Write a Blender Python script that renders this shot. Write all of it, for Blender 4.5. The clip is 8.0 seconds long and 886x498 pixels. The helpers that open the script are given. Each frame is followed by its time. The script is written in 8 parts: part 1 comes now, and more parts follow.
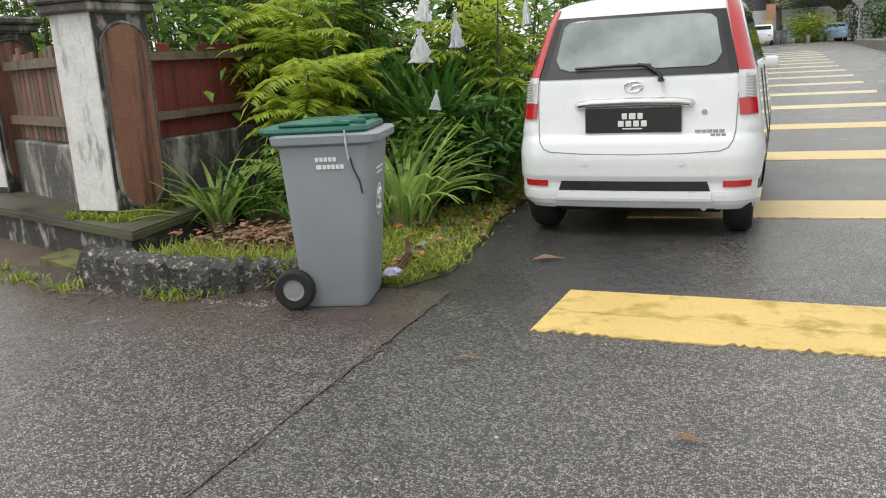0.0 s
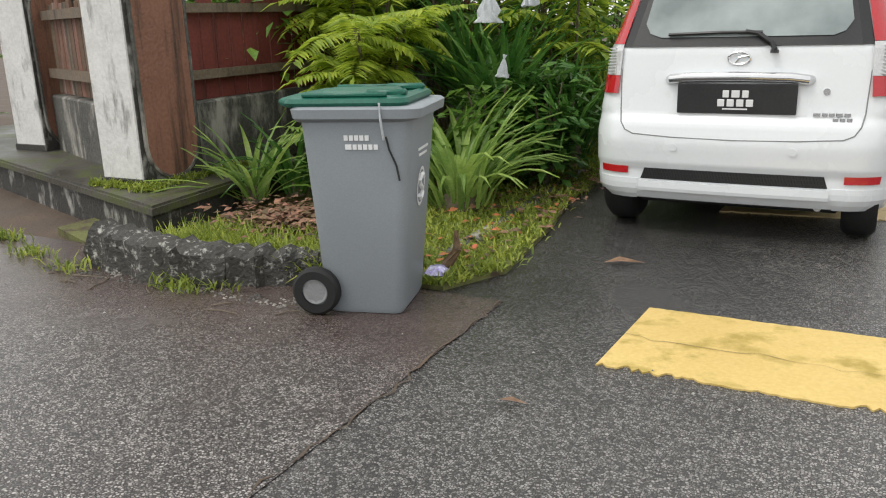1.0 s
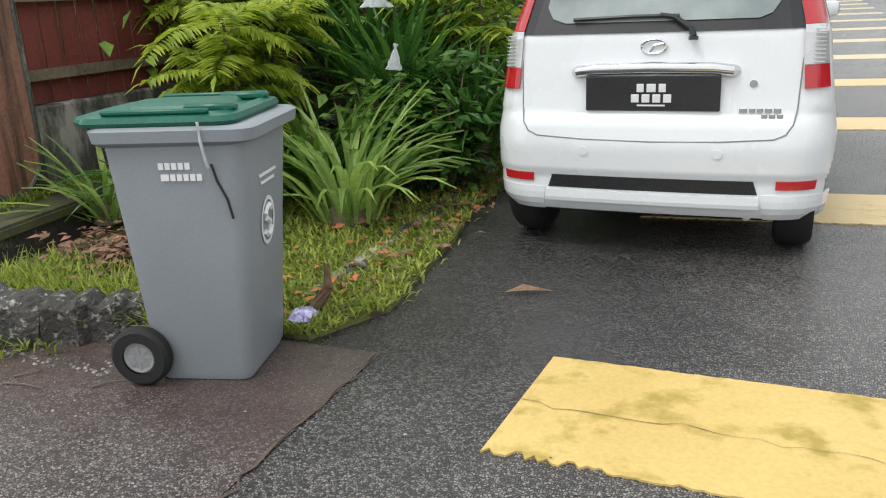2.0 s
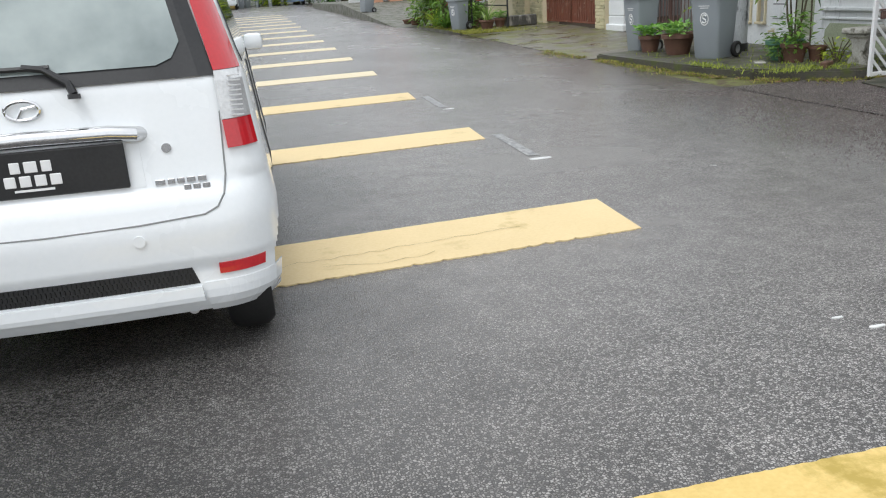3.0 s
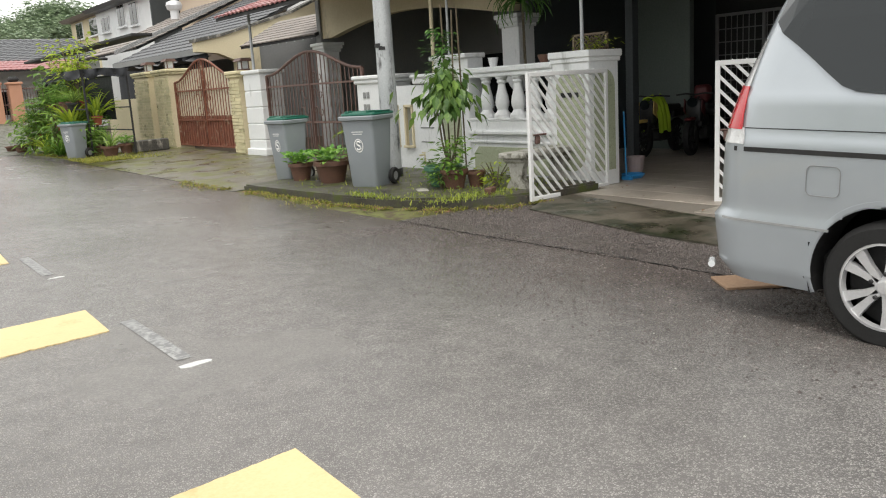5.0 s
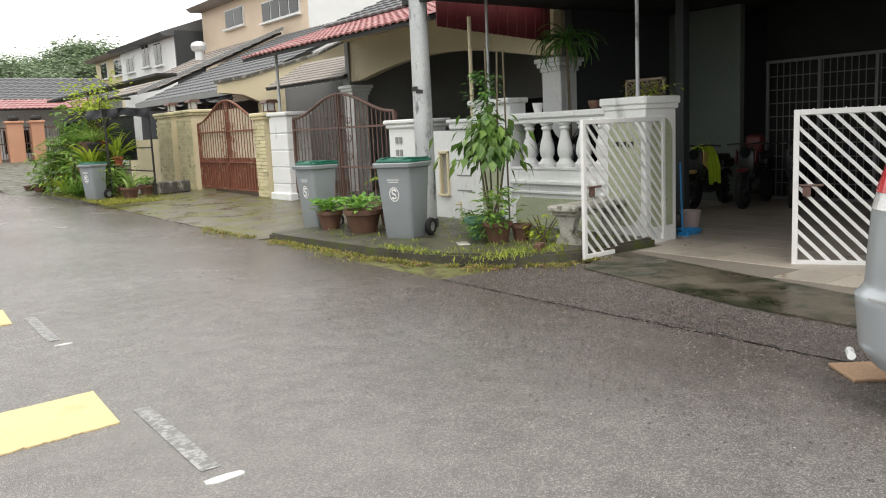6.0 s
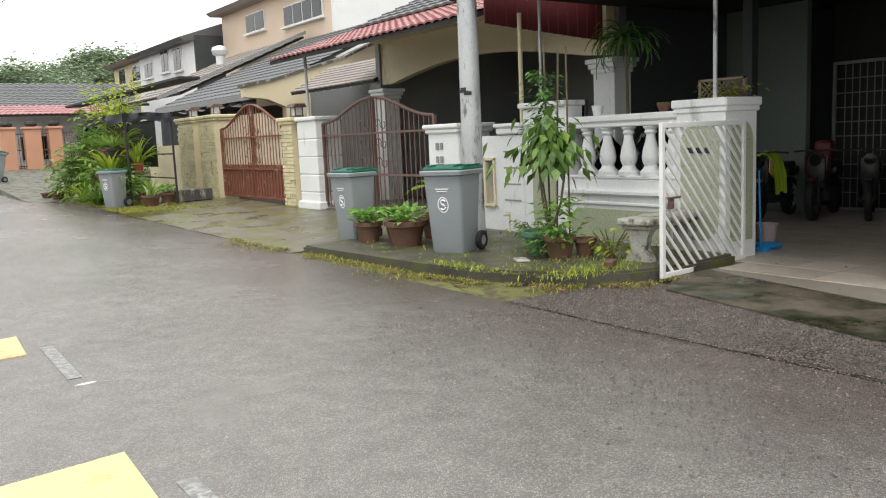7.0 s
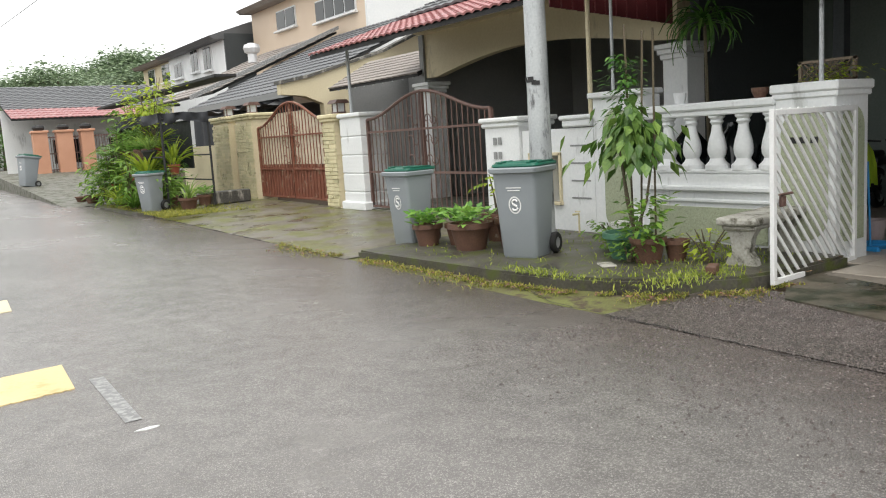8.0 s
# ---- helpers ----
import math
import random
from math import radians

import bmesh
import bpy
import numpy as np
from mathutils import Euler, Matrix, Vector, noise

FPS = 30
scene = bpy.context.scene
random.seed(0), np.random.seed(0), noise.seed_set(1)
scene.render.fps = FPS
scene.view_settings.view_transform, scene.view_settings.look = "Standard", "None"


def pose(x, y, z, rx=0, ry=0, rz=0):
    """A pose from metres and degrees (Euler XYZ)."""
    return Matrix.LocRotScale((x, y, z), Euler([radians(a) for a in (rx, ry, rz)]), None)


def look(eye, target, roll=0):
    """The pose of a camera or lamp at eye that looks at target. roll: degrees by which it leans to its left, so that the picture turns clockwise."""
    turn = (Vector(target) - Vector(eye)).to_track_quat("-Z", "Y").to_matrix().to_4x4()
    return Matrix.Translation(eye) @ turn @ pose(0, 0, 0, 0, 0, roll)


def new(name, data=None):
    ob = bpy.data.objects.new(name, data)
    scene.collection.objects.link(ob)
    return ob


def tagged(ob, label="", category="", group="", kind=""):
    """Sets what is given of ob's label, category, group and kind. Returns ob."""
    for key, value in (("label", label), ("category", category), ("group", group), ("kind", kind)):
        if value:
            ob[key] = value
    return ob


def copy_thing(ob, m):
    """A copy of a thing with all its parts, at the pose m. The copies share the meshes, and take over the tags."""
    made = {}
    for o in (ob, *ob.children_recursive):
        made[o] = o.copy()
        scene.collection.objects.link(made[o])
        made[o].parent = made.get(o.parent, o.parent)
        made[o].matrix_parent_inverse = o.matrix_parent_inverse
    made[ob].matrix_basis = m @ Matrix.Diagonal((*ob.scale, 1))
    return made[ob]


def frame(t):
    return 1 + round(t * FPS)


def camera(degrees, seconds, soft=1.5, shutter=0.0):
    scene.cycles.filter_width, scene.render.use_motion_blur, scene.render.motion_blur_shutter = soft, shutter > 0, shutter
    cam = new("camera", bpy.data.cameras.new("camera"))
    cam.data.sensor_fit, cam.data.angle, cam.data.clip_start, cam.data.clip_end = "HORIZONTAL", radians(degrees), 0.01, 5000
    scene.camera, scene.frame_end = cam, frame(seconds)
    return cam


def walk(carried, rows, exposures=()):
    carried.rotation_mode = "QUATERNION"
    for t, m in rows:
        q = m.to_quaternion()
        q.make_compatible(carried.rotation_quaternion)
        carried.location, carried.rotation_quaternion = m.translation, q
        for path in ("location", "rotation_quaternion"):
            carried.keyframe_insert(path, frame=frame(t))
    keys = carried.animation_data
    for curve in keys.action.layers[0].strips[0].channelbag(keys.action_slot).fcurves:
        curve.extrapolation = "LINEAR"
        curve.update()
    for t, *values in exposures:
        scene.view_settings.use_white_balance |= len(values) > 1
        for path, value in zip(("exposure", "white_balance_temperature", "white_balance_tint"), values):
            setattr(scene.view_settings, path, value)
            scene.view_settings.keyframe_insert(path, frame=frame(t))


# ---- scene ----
cam = camera(57.0, 8.0, soft=1.1)
PATH = [
    (0, (1.293, -0.734, 1.169), (0.544, 1.062, 0.709), -3.2),
    (0.5, (1.213, -0.365, 1.145), (0.382, 1.389, 0.662), -2.5),
    (1, (1.097, -0.048, 1.156), (0.195, 1.653, 0.615), -1.8),
    (1.2, (1.035, 0.053, 1.179), (0.111, 1.732, 0.608), -1.2),
    (2.3, (1.069, 0.91, 1.193), (0.535, 2.736, 0.577), -4.3),
    (2.5, (1.093, 1.063, 1.213), (0.83, 2.946, 0.590), -4.1),
    (2.7, (1.125, 1.231, 1.215), (1.136, 3.134, 0.599), -3.9),
    (3, (1.201, 1.525, 1.214), (1.599, 3.388, 0.605), -3.7),
    (3.2, (1.266, 1.636, 1.216), (1.868, 3.447, 0.616), -3.7),
    (3.5, (1.295, 1.835, 1.239), (2.155, 3.54, 0.646), -3.3),
    (3.7, (1.423, 2.129, 1.219), (2.402, 3.783, 0.666), -3.1),
    (4, (1.59, 2.472, 1.227), (2.696, 4.062, 0.728), -3.1),
    (4.2, (1.643, 2.626, 1.235), (2.824, 4.171, 0.766), -2.9),
    (5.3, (1.853, 3.389, 1.31), (3.033, 4.96, 0.937), -3.4),
    (5.5, (1.901, 3.538, 1.32), (3.058, 5.13, 0.961), -3.6),
    (6, (2.036, 4.006, 1.336), (3.211, 5.598, 1.044), -2.6),
    (6.5, (2.156, 4.502, 1.334), (3.33, 6.1, 1.071), -2.0),
    (7, (2.199, 4.976, 1.322), (3.35, 6.589, 1.049), -2.5),
    (7.5, (2.266, 5.464, 1.288), (3.393, 7.094, 1.019), -2.7),
    (8, (2.27, 5.888, 1.334), (3.368, 7.537, 1.054), -3.6),
]
walk(cam, [(t, look(eye, target, roll)) for t, eye, target, roll in PATH],
     [(0, 0.42, 6420, 8), (1.2, 0.42, 6420, 8), (2.3, 0.52, 6150, 8), (3.5, 0.5, 6050, 8), (4.2, 0.6, 6200, 8), (5.3, 0.78, 6650, 8), (8, 0.88, 6480, 8)])

# ---- world and light: a bright overcast sky after rain ----
world = bpy.data.worlds.new("sky")
scene.world = world
world.use_nodes = True
wn = world.node_tree.nodes
sky = wn.new("ShaderNodeTexSky")
sky.sky_type = "NISHITA"
sky.sun_disc = False
sky.sun_elevation, sky.sun_rotation = radians(62), radians(217)
sky.dust_density, sky.air_density = 4.0, 1.0
cloud = wn.new("ShaderNodeMixRGB")
cloud.inputs[0].default_value = 0.8
cloud.inputs[2].default_value = (9.9, 9.75, 9.5, 1)
world.node_tree.links.new(sky.outputs[0], cloud.inputs[1])
world.node_tree.links.new(cloud.outputs[0], wn["Background"].inputs[0])
wn["Background"].inputs[1].default_value = 0.105
sun = new("sun", bpy.data.lights.new("sun", "SUN"))
sun.data.energy, sun.data.angle, sun.data.color = 0.9, radians(25), (1.0, 0.97, 0.92)
sun.matrix_world = look((0, 0, 30), (9, 12, 0))
sun.location = (0, 0, 30)


# ---- building blocks ----
def g(x, y):
    """Height of the road: flat to its crown, falling to the gutter, rising gently up the street."""
    s = min(max((x - 4.0) / 3.0, 0.0), 1.0)
    return -0.12 * s * s * (3 - 2 * s) + 0.011 * max(0.0, y - 11.0)


def part(name, bm, material, parent=None, label="", smooth=False):
    me = bpy.data.meshes.new(name)
    bmesh.ops.recalc_face_normals(bm, faces=bm.faces)
    if smooth:
        for f in bm.faces:
            f.smooth = True
    bm.to_mesh(me)
    bm.free()
    if smooth:
        me.set_sharp_from_angle(angle=radians(40))
    me.materials.append(material)
    ob = new(name, me)
    if parent is not None:
        ob.parent = parent
    if label:
        ob["label"] = label
    return ob


def raw(name, verts, faces, material, parent=None, label="", smooth=False):
    me = bpy.data.meshes.new(name)
    me.from_pydata([tuple(v) for v in verts], [], faces)
    me.materials.append(material)
    if smooth:
        for p in me.polygons:
            p.use_smooth = True
    ob = new(name, me)
    if parent is not None:
        ob.parent = parent
    if label:
        ob["label"] = label
    return ob


def thing(name, label, category, m=None, group="", kind=""):
    ob = new(name)
    ob.empty_display_size = 0.1
    if m is not None:
        ob.matrix_basis = m
    return tagged(ob, label, category, group, kind)


def box(bm, cx, cy, cz, sx, sy, sz, bevel=0.0, m=None, seg=1):
    r = bmesh.ops.create_cube(bm, size=1.0, matrix=Matrix.Translation((cx, cy, cz)) @ Matrix.Diagonal((sx, sy, sz, 1)))
    vs = r["verts"]
    if bevel > 0:
        es = list({e for v in vs for e in v.link_edges})
        r2 = bmesh.ops.bevel(bm, geom=es, offset=bevel, segments=seg, affect="EDGES", profile=0.5)
        vs = list({v for f in r2["faces"] for v in f.verts} | {v for v in vs if v.is_valid})
    if m is not None:
        bmesh.ops.transform(bm, matrix=m, verts=vs)
    return bm


def B():
    return bmesh.new()


def cyl(bm, p0, p1, r0, r1=None, seg=12, caps=True):
    p0, p1 = Vector(p0), Vector(p1)
    r1 = r0 if r1 is None else r1
    d = p1 - p0
    q = d.to_track_quat("Z", "Y").to_matrix().to_4x4()
    bmesh.ops.create_cone(bm, cap_ends=caps, segments=seg, radius1=r0, radius2=r1, depth=d.length,
                          matrix=Matrix.Translation((p0 + p1) / 2) @ q)
    return bm


def tube(bm, pts, r, seg=6, r_end=None):
    pts = [Vector(p) for p in pts]
    rings = []
    for i, p in enumerate(pts):
        d = (pts[min(i + 1, len(pts) - 1)] - pts[max(i - 1, 0)]).normalized()
        q = d.to_track_quat("Z", "Y")
        rr = r if r_end is None else r + (r_end - r) * i / (len(pts) - 1)
        rings.append([bm.verts.new(p + q @ Vector((math.cos(a) * rr, math.sin(a) * rr, 0)))
                      for a in [2 * math.pi * k / seg for k in range(seg)]])
    for a, b in zip(rings, rings[1:]):
        for k in range(seg):
            bm.faces.new((a[k], a[(k + 1) % seg], b[(k + 1) % seg], b[k]))
    bm.faces.new(rings[0])
    bm.faces.new(list(reversed(rings[-1])))
    return bm


def lathe(bm, profile, seg=20, m=None, caps=True):
    """profile: (radius, z) from bottom to top."""
    rings = []
    for r, z in profile:
        rings.append([bm.verts.new((r * math.cos(2 * math.pi * k / seg), r * math.sin(2 * math.pi * k / seg), z)) for k in range(seg)])
    for a, b in zip(rings, rings[1:]):
        for k in range(seg):
            bm.faces.new((a[k], a[(k + 1) % seg], b[(k + 1) % seg], b[k]))
    if caps:
        bm.faces.new(list(reversed(rings[0])))
        bm.faces.new(rings[-1])
    if m is not None:
        bmesh.ops.transform(bm, matrix=m, verts=[v for ring in rings for v in ring])
    return bm


def prism(bm, outline, axis, lo, hi):
    """An outline of 2D points pushed along an axis ('x': points are (y, z); 'y': (x, z); 'z': (x, y))."""
    def at(p, h):
        return {"x": (h, p[0], p[1]), "y": (p[0], h, p[1]), "z": (p[0], p[1], h)}[axis]
    a = [bm.verts.new(at(p, lo)) for p in outline]
    b = [bm.verts.new(at(p, hi)) for p in outline]
    n = len(a)
    for k in range(n):
        bm.faces.new((a[k], a[(k + 1) % n], b[(k + 1) % n], b[k]))
    bm.faces.new(a)
    bm.faces.new(list(reversed(b)))
    return bm


def loop_rect(cx, cy, hx, hy, z, r, n=4):
    """A rounded rectangle as a ring of points."""
    pts = []
    for qx, qy, a0 in ((1, 1, 0), (-1, 1, 90), (-1, -1, 180), (1, -1, 270)):
        for k in range(n + 1):
            a = radians(a0 + 90 * k / n)
            pts.append((cx + qx * (hx - r) + r * math.cos(a), cy + qy * (hy - r) + r * math.sin(a), z))
    return pts


def loft(bm, rings, cap_lo=True, cap_hi=True):
    vr = [[bm.verts.new(p) for p in ring] for ring in rings]
    n = len(vr[0])
    for a, b in zip(vr, vr[1:]):
        for k in range(n):
            bm.faces.new((a[k], a[(k + 1) % n], b[(k + 1) % n], b[k]))
    if cap_lo:
        bm.faces.new(list(reversed(vr[0])))
    if cap_hi:
        bm.faces.new(vr[-1])
    return bm


def ease(stops, z):
    """Value at z along (z, value) stops, smooth between."""
    if z <= stops[0][0]:
        return stops[0][1]
    for (a, va), (b, vb) in zip(stops, stops[1:]):
        if z <= b:
            u = (z - a) / (b - a)
            return va + (vb - va) * u
    return stops[-1][1]


# ---- materials ----
def surf(name, c1, c2, big=1.5, fine=60.0, rough=(0.5, 0.8), bump=0.2, metal=0.0, spots=None, spot_scale=6.0, spot_at=0.62,
         vary=0.0, dist=0.01, island=False, coat=0.0, grain=0.5, streak=0.0):
    """A surface with variation at two scales, optional stains with a shape of their own, and fine relief."""
    mt = bpy.data.materials.new(name)
    mt.use_nodes = True
    nt = mt.node_tree
    N, L = nt.nodes, nt.links
    bs = N["Principled BSDF"]
    co = N.new("ShaderNodeTexCoord")
    geo = N.new("ShaderNodeNewGeometry")
    src = geo.outputs["Position"]
    n1 = N.new("ShaderNodeTexNoise")
    n1.inputs["Scale"].default_value, n1.inputs["Detail"].default_value = big, 5
    n2 = N.new("ShaderNodeTexNoise")
    n2.inputs["Scale"].default_value, n2.inputs["Detail"].default_value = fine, 3
    for n in (n1, n2):
        L.new(src, n.inputs["Vector"])
    mixf = N.new("ShaderNodeMix")
    mixf.inputs[0].default_value = grain
    L.new(n1.outputs[0], mixf.inputs[2])
    L.new(n2.outputs[0], mixf.inputs[3])
    ramp = N.new("ShaderNodeMapRange")
    ramp.inputs[1].default_value, ramp.inputs[2].default_value = 0.32, 0.68
    L.new(mixf.outputs[0], ramp.inputs[0])
    mc = N.new("ShaderNodeMixRGB")
    mc.inputs[1].default_value, mc.inputs[2].default_value = (*c1, 1), (*c2, 1)
    L.new(ramp.outputs[0], mc.inputs[0])
    col = mc.outputs[0]
    if spots:
        n3 = N.new("ShaderNodeTexNoise")
        n3.inputs["Scale"].default_value, n3.inputs["Detail"].default_value, n3.inputs["Roughness"].default_value = spot_scale, 8, 0.65
        if streak:
            mp = N.new("ShaderNodeMapping")
            mp.inputs["Scale"].default_value = (1, 1, streak)
            L.new(src, mp.inputs[0])
            L.new(mp.outputs[0], n3.inputs["Vector"])
        else:
            L.new(src, n3.inputs["Vector"])
        r3 = N.new("ShaderNodeMapRange")
        r3.inputs[1].default_value, r3.inputs[2].default_value = spot_at - 0.05, spot_at + 0.07
        L.new(n3.outputs[0], r3.inputs[0])
        ms = N.new("ShaderNodeMixRGB")
        L.new(r3.outputs[0], ms.inputs[0])
        L.new(col, ms.inputs[1])
        ms.inputs[2].default_value = (*spots, 1)
        col = ms.outputs[0]
    if vary:
        hv = N.new("ShaderNodeHueSaturation")
        mr = N.new("ShaderNodeMapRange")
        mr.inputs[3].default_value, mr.inputs[4].default_value = 1 - vary, 1 + vary
        if island:
            L.new(geo.outputs["Random Per Island"], mr.inputs[0])
        else:
            oi = N.new("ShaderNodeObjectInfo")
            L.new(oi.outputs["Random"], mr.inputs[0])
        L.new(mr.outputs[0], hv.inputs["Value"])
        mh = N.new("ShaderNodeMapRange")
        mh.inputs[3].default_value, mh.inputs[4].default_value = 0.5 + vary * 0.05, 0.5 - vary * 0.05
        L.new(mr.inputs[0].links[0].from_socket, mh.inputs[0])
        L.new(mh.outputs[0], hv.inputs["Hue"])
        L.new(col, hv.inputs["Color"])
        col = hv.outputs[0]
    L.new(col, bs.inputs["Base Color"])
    rr = N.new("ShaderNodeMapRange")
    rr.inputs[1].default_value, rr.inputs[2].default_value = 0.3, 0.7
    rr.inputs[3].default_value, rr.inputs[4].default_value = rough
    L.new(n1.outputs[0], rr.inputs[0])
    L.new(rr.outputs[0], bs.inputs["Roughness"])
    bs.inputs["Metallic"].default_value = metal
    bs.inputs["Coat Weight"].default_value = coat
    bs.inputs["Coat Roughness"].default_value = 0.06
    if bump:
        bp = N.new("ShaderNodeBump")
        bp.inputs["Strength"].default_value, bp.inputs["Distance"].default_value = bump, dist
        L.new(mixf.outputs[0], bp.inputs["Height"])
        L.new(bp.outputs[0], bs.inputs["Normal"])
    return mt


def asphalt(name, dark, light, wet, stone=95.0, bump=0.5, damp=None, mud=None, coarse=None, stripped=None):
    """Worn asphalt: pale chips in a dark binder. damp: the x range over which dirt fades out; mud: the y range over which silt covers the chips; coarse: the x range over which the fine grey dust of the lane gives way to bare brown-black binder; stripped: the y range over which traffic has stripped the binder down to the chips."""
    mt = bpy.data.materials.new(name)
    mt.use_nodes = True
    N, L = mt.node_tree.nodes, mt.node_tree.links
    bs = N["Principled BSDF"]
    geo = N.new("ShaderNodeNewGeometry")

    def nmath(op, a, b, c=None):
        n = N.new("ShaderNodeMath")
        n.operation = op
        for k, v in enumerate((a, b, c)):
            if v is None:
                continue
            if isinstance(v, (int, float)):
                n.inputs[k].default_value = v
            else:
                L.new(v, n.inputs[k])
        return n.outputs[0]

    def remap(v, a, b, lo, hi):
        n = N.new("ShaderNodeMapRange")
        n.inputs[1].default_value, n.inputs[2].default_value, n.inputs[3].default_value, n.inputs[4].default_value = a, b, lo, hi
        L.new(v, n.inputs[0])
        return n.outputs[0]

    def grain(scale, detail):
        n = N.new("ShaderNodeTexNoise")
        n.inputs["Scale"].default_value, n.inputs["Detail"].default_value = scale, detail
        L.new(geo.outputs["Position"], n.inputs["Vector"])
        return n.outputs[0]

    warp = N.new("ShaderNodeTexNoise")
    warp.inputs["Scale"].default_value, warp.inputs["Detail"].default_value = stone * 0.6, 2
    L.new(geo.outputs["Position"], warp.inputs["Vector"])
    bent = N.new("ShaderNodeVectorMath")
    bent.operation = "MULTIPLY_ADD"
    bent.inputs[1].default_value = (0.8 / stone, 0.8 / stone, 0.8 / stone)
    L.new(warp.outputs["Color"], bent.inputs[0])
    L.new(geo.outputs["Position"], bent.inputs[2])
    vor, gap = N.new("ShaderNodeTexVoronoi"), N.new("ShaderNodeTexVoronoi")
    gap.feature = "DISTANCE_TO_EDGE"
    for v in (vor, gap):
        v.inputs["Scale"].default_value = stone
        L.new(bent.outputs[0], v.inputs["Vector"])
    sep = N.new("ShaderNodeSeparateColor")
    L.new(vor.outputs["Color"], sep.inputs[0])
    patch, mid = grain(0.45, 5), grain(6.0, 5)
    chip = nmath("MULTIPLY", remap(gap.outputs["Distance"], 0.02, 0.2, 0.0, 1.0), remap(sep.outputs[0], 0.15, 0.9, 0.12, 1.0))
    mc = N.new("ShaderNodeMixRGB")
    mc.inputs[1].default_value, mc.inputs[2].default_value = (*dark, 1), (*light, 1)
    L.new(chip, mc.inputs[0])
    col = mc.outputs[0]
    tone = nmath("MULTIPLY", remap(patch, 0.3, 0.7, 0.88, 1.1), remap(mid, 0.3, 0.7, 0.86, 1.12))
    rough = remap(patch, 0.3, 0.7, *wet)
    height = chip
    xyz = N.new("ShaderNodeSeparateXYZ")
    L.new(geo.outputs["Position"], xyz.inputs[0])
    if stripped:
        wob = nmath("ADD", nmath("MULTIPLY_ADD", grain(0.9, 5), 1.6, xyz.outputs[1]), -0.8)
        ms = N.new("ShaderNodeMixRGB")
        ms.inputs[1].default_value = (*[0.28 * c for c in dark], 1)
        ms.inputs[2].default_value = (*[1.5 * c for c in light], 1)
        L.new(chip, ms.inputs[0])
        mx = N.new("ShaderNodeMixRGB")
        L.new(remap(wob, stripped[0], stripped[1], 1.0, 0.0), mx.inputs[0])
        L.new(col, mx.inputs[1])
        L.new(ms.outputs[0], mx.inputs[2])
        col = mx.outputs[0]
    if damp:
        wob = nmath("ADD", nmath("MULTIPLY_ADD", grain(1.1, 5), 1.3, xyz.outputs[0]), -0.65)
        along = nmath("ADD", nmath("MULTIPLY_ADD", grain(1.6, 4), 1.0, xyz.outputs[1]), -0.5)
        soak = nmath("MULTIPLY", remap(wob, damp[0], damp[1], 1.0, 0.0), remap(along, 1.9, 3.1, 0.5, 1.0))
        tone = nmath("MULTIPLY", tone, nmath("MULTIPLY_ADD", soak, -0.74, 1.0))
    if coarse:
        wob = nmath("ADD", nmath("MULTIPLY_ADD", grain(0.8, 5), 1.6, xyz.outputs[0]), -0.8)
        bare = remap(wob, coarse[0], coarse[1], 0.0, 1.0)
        mb = N.new("ShaderNodeMixRGB")
        mb.blend_type = "MULTIPLY"
        L.new(bare, mb.inputs[0])
        L.new(col, mb.inputs[1])
        mb.inputs[2].default_value = (0.5, 0.44, 0.41, 1)
        col = mb.outputs[0]
    if mud:
        wob = nmath("ADD", nmath("MULTIPLY_ADD", grain(2.2, 6), 1.2, xyz.outputs[1]), -0.6)
        silt = remap(wob, mud[0], mud[1], 0.0, 0.85)
        ms = N.new("ShaderNodeMixRGB")
        L.new(silt, ms.inputs[0])
        L.new(col, ms.inputs[1])
        ms.inputs[2].default_value = (0.078, 0.054, 0.047, 1)
        col = ms.outputs[0]
        height = nmath("MULTIPLY", chip, nmath("SUBTRACT", 1.0, silt))
    hv = N.new("ShaderNodeHueSaturation")
    L.new(col, hv.inputs["Color"])
    L.new(tone, hv.inputs["Value"])
    L.new(hv.outputs[0], bs.inputs["Base Color"])
    L.new(rough, bs.inputs["Roughness"])
    bp = N.new("ShaderNodeBump")
    bp.inputs["Strength"].default_value, bp.inputs["Distance"].default_value = bump, 0.005
    L.new(height, bp.inputs["Height"])
    L.new(bp.outputs[0], bs.inputs["Normal"])
    return mt


def glass(name, tint, rough=0.02, alpha_mix=0.0):
    mt = bpy.data.materials.new(name)
    mt.use_nodes = True
    bs = mt.node_tree.nodes["Principled BSDF"]
    bs.inputs["Base Color"].default_value = (*tint, 1)
    bs.inputs["Roughness"].default_value = rough
    bs.inputs["IOR"].default_value = 1.5
    bs.inputs["Transmission Weight"].default_value = alpha_mix
    return mt


M_road = asphalt("road_asphalt", (0.135, 0.127, 0.121), (0.34, 0.322, 0.307), (0.2, 0.3), 118, 0.6, damp=(0.5, 2.2), coarse=(4.9, 6.5), stripped=(2.8, 4.8))
M_rough = asphalt("old_asphalt", (0.016, 0.013, 0.011), (0.3, 0.255, 0.232), (0.22, 0.34), 82, 1.0)
M_side = asphalt("side_asphalt", (0.02, 0.017, 0.016), (0.5, 0.455, 0.43), (0.2, 0.32), 112, 1.0, mud=(1.7, 2.45))
M_soil = surf("brown_soil", (0.05, 0.035, 0.025), (0.13, 0.09, 0.06), 3, 60, (0.55, 0.85), 0.6, dist=0.02)
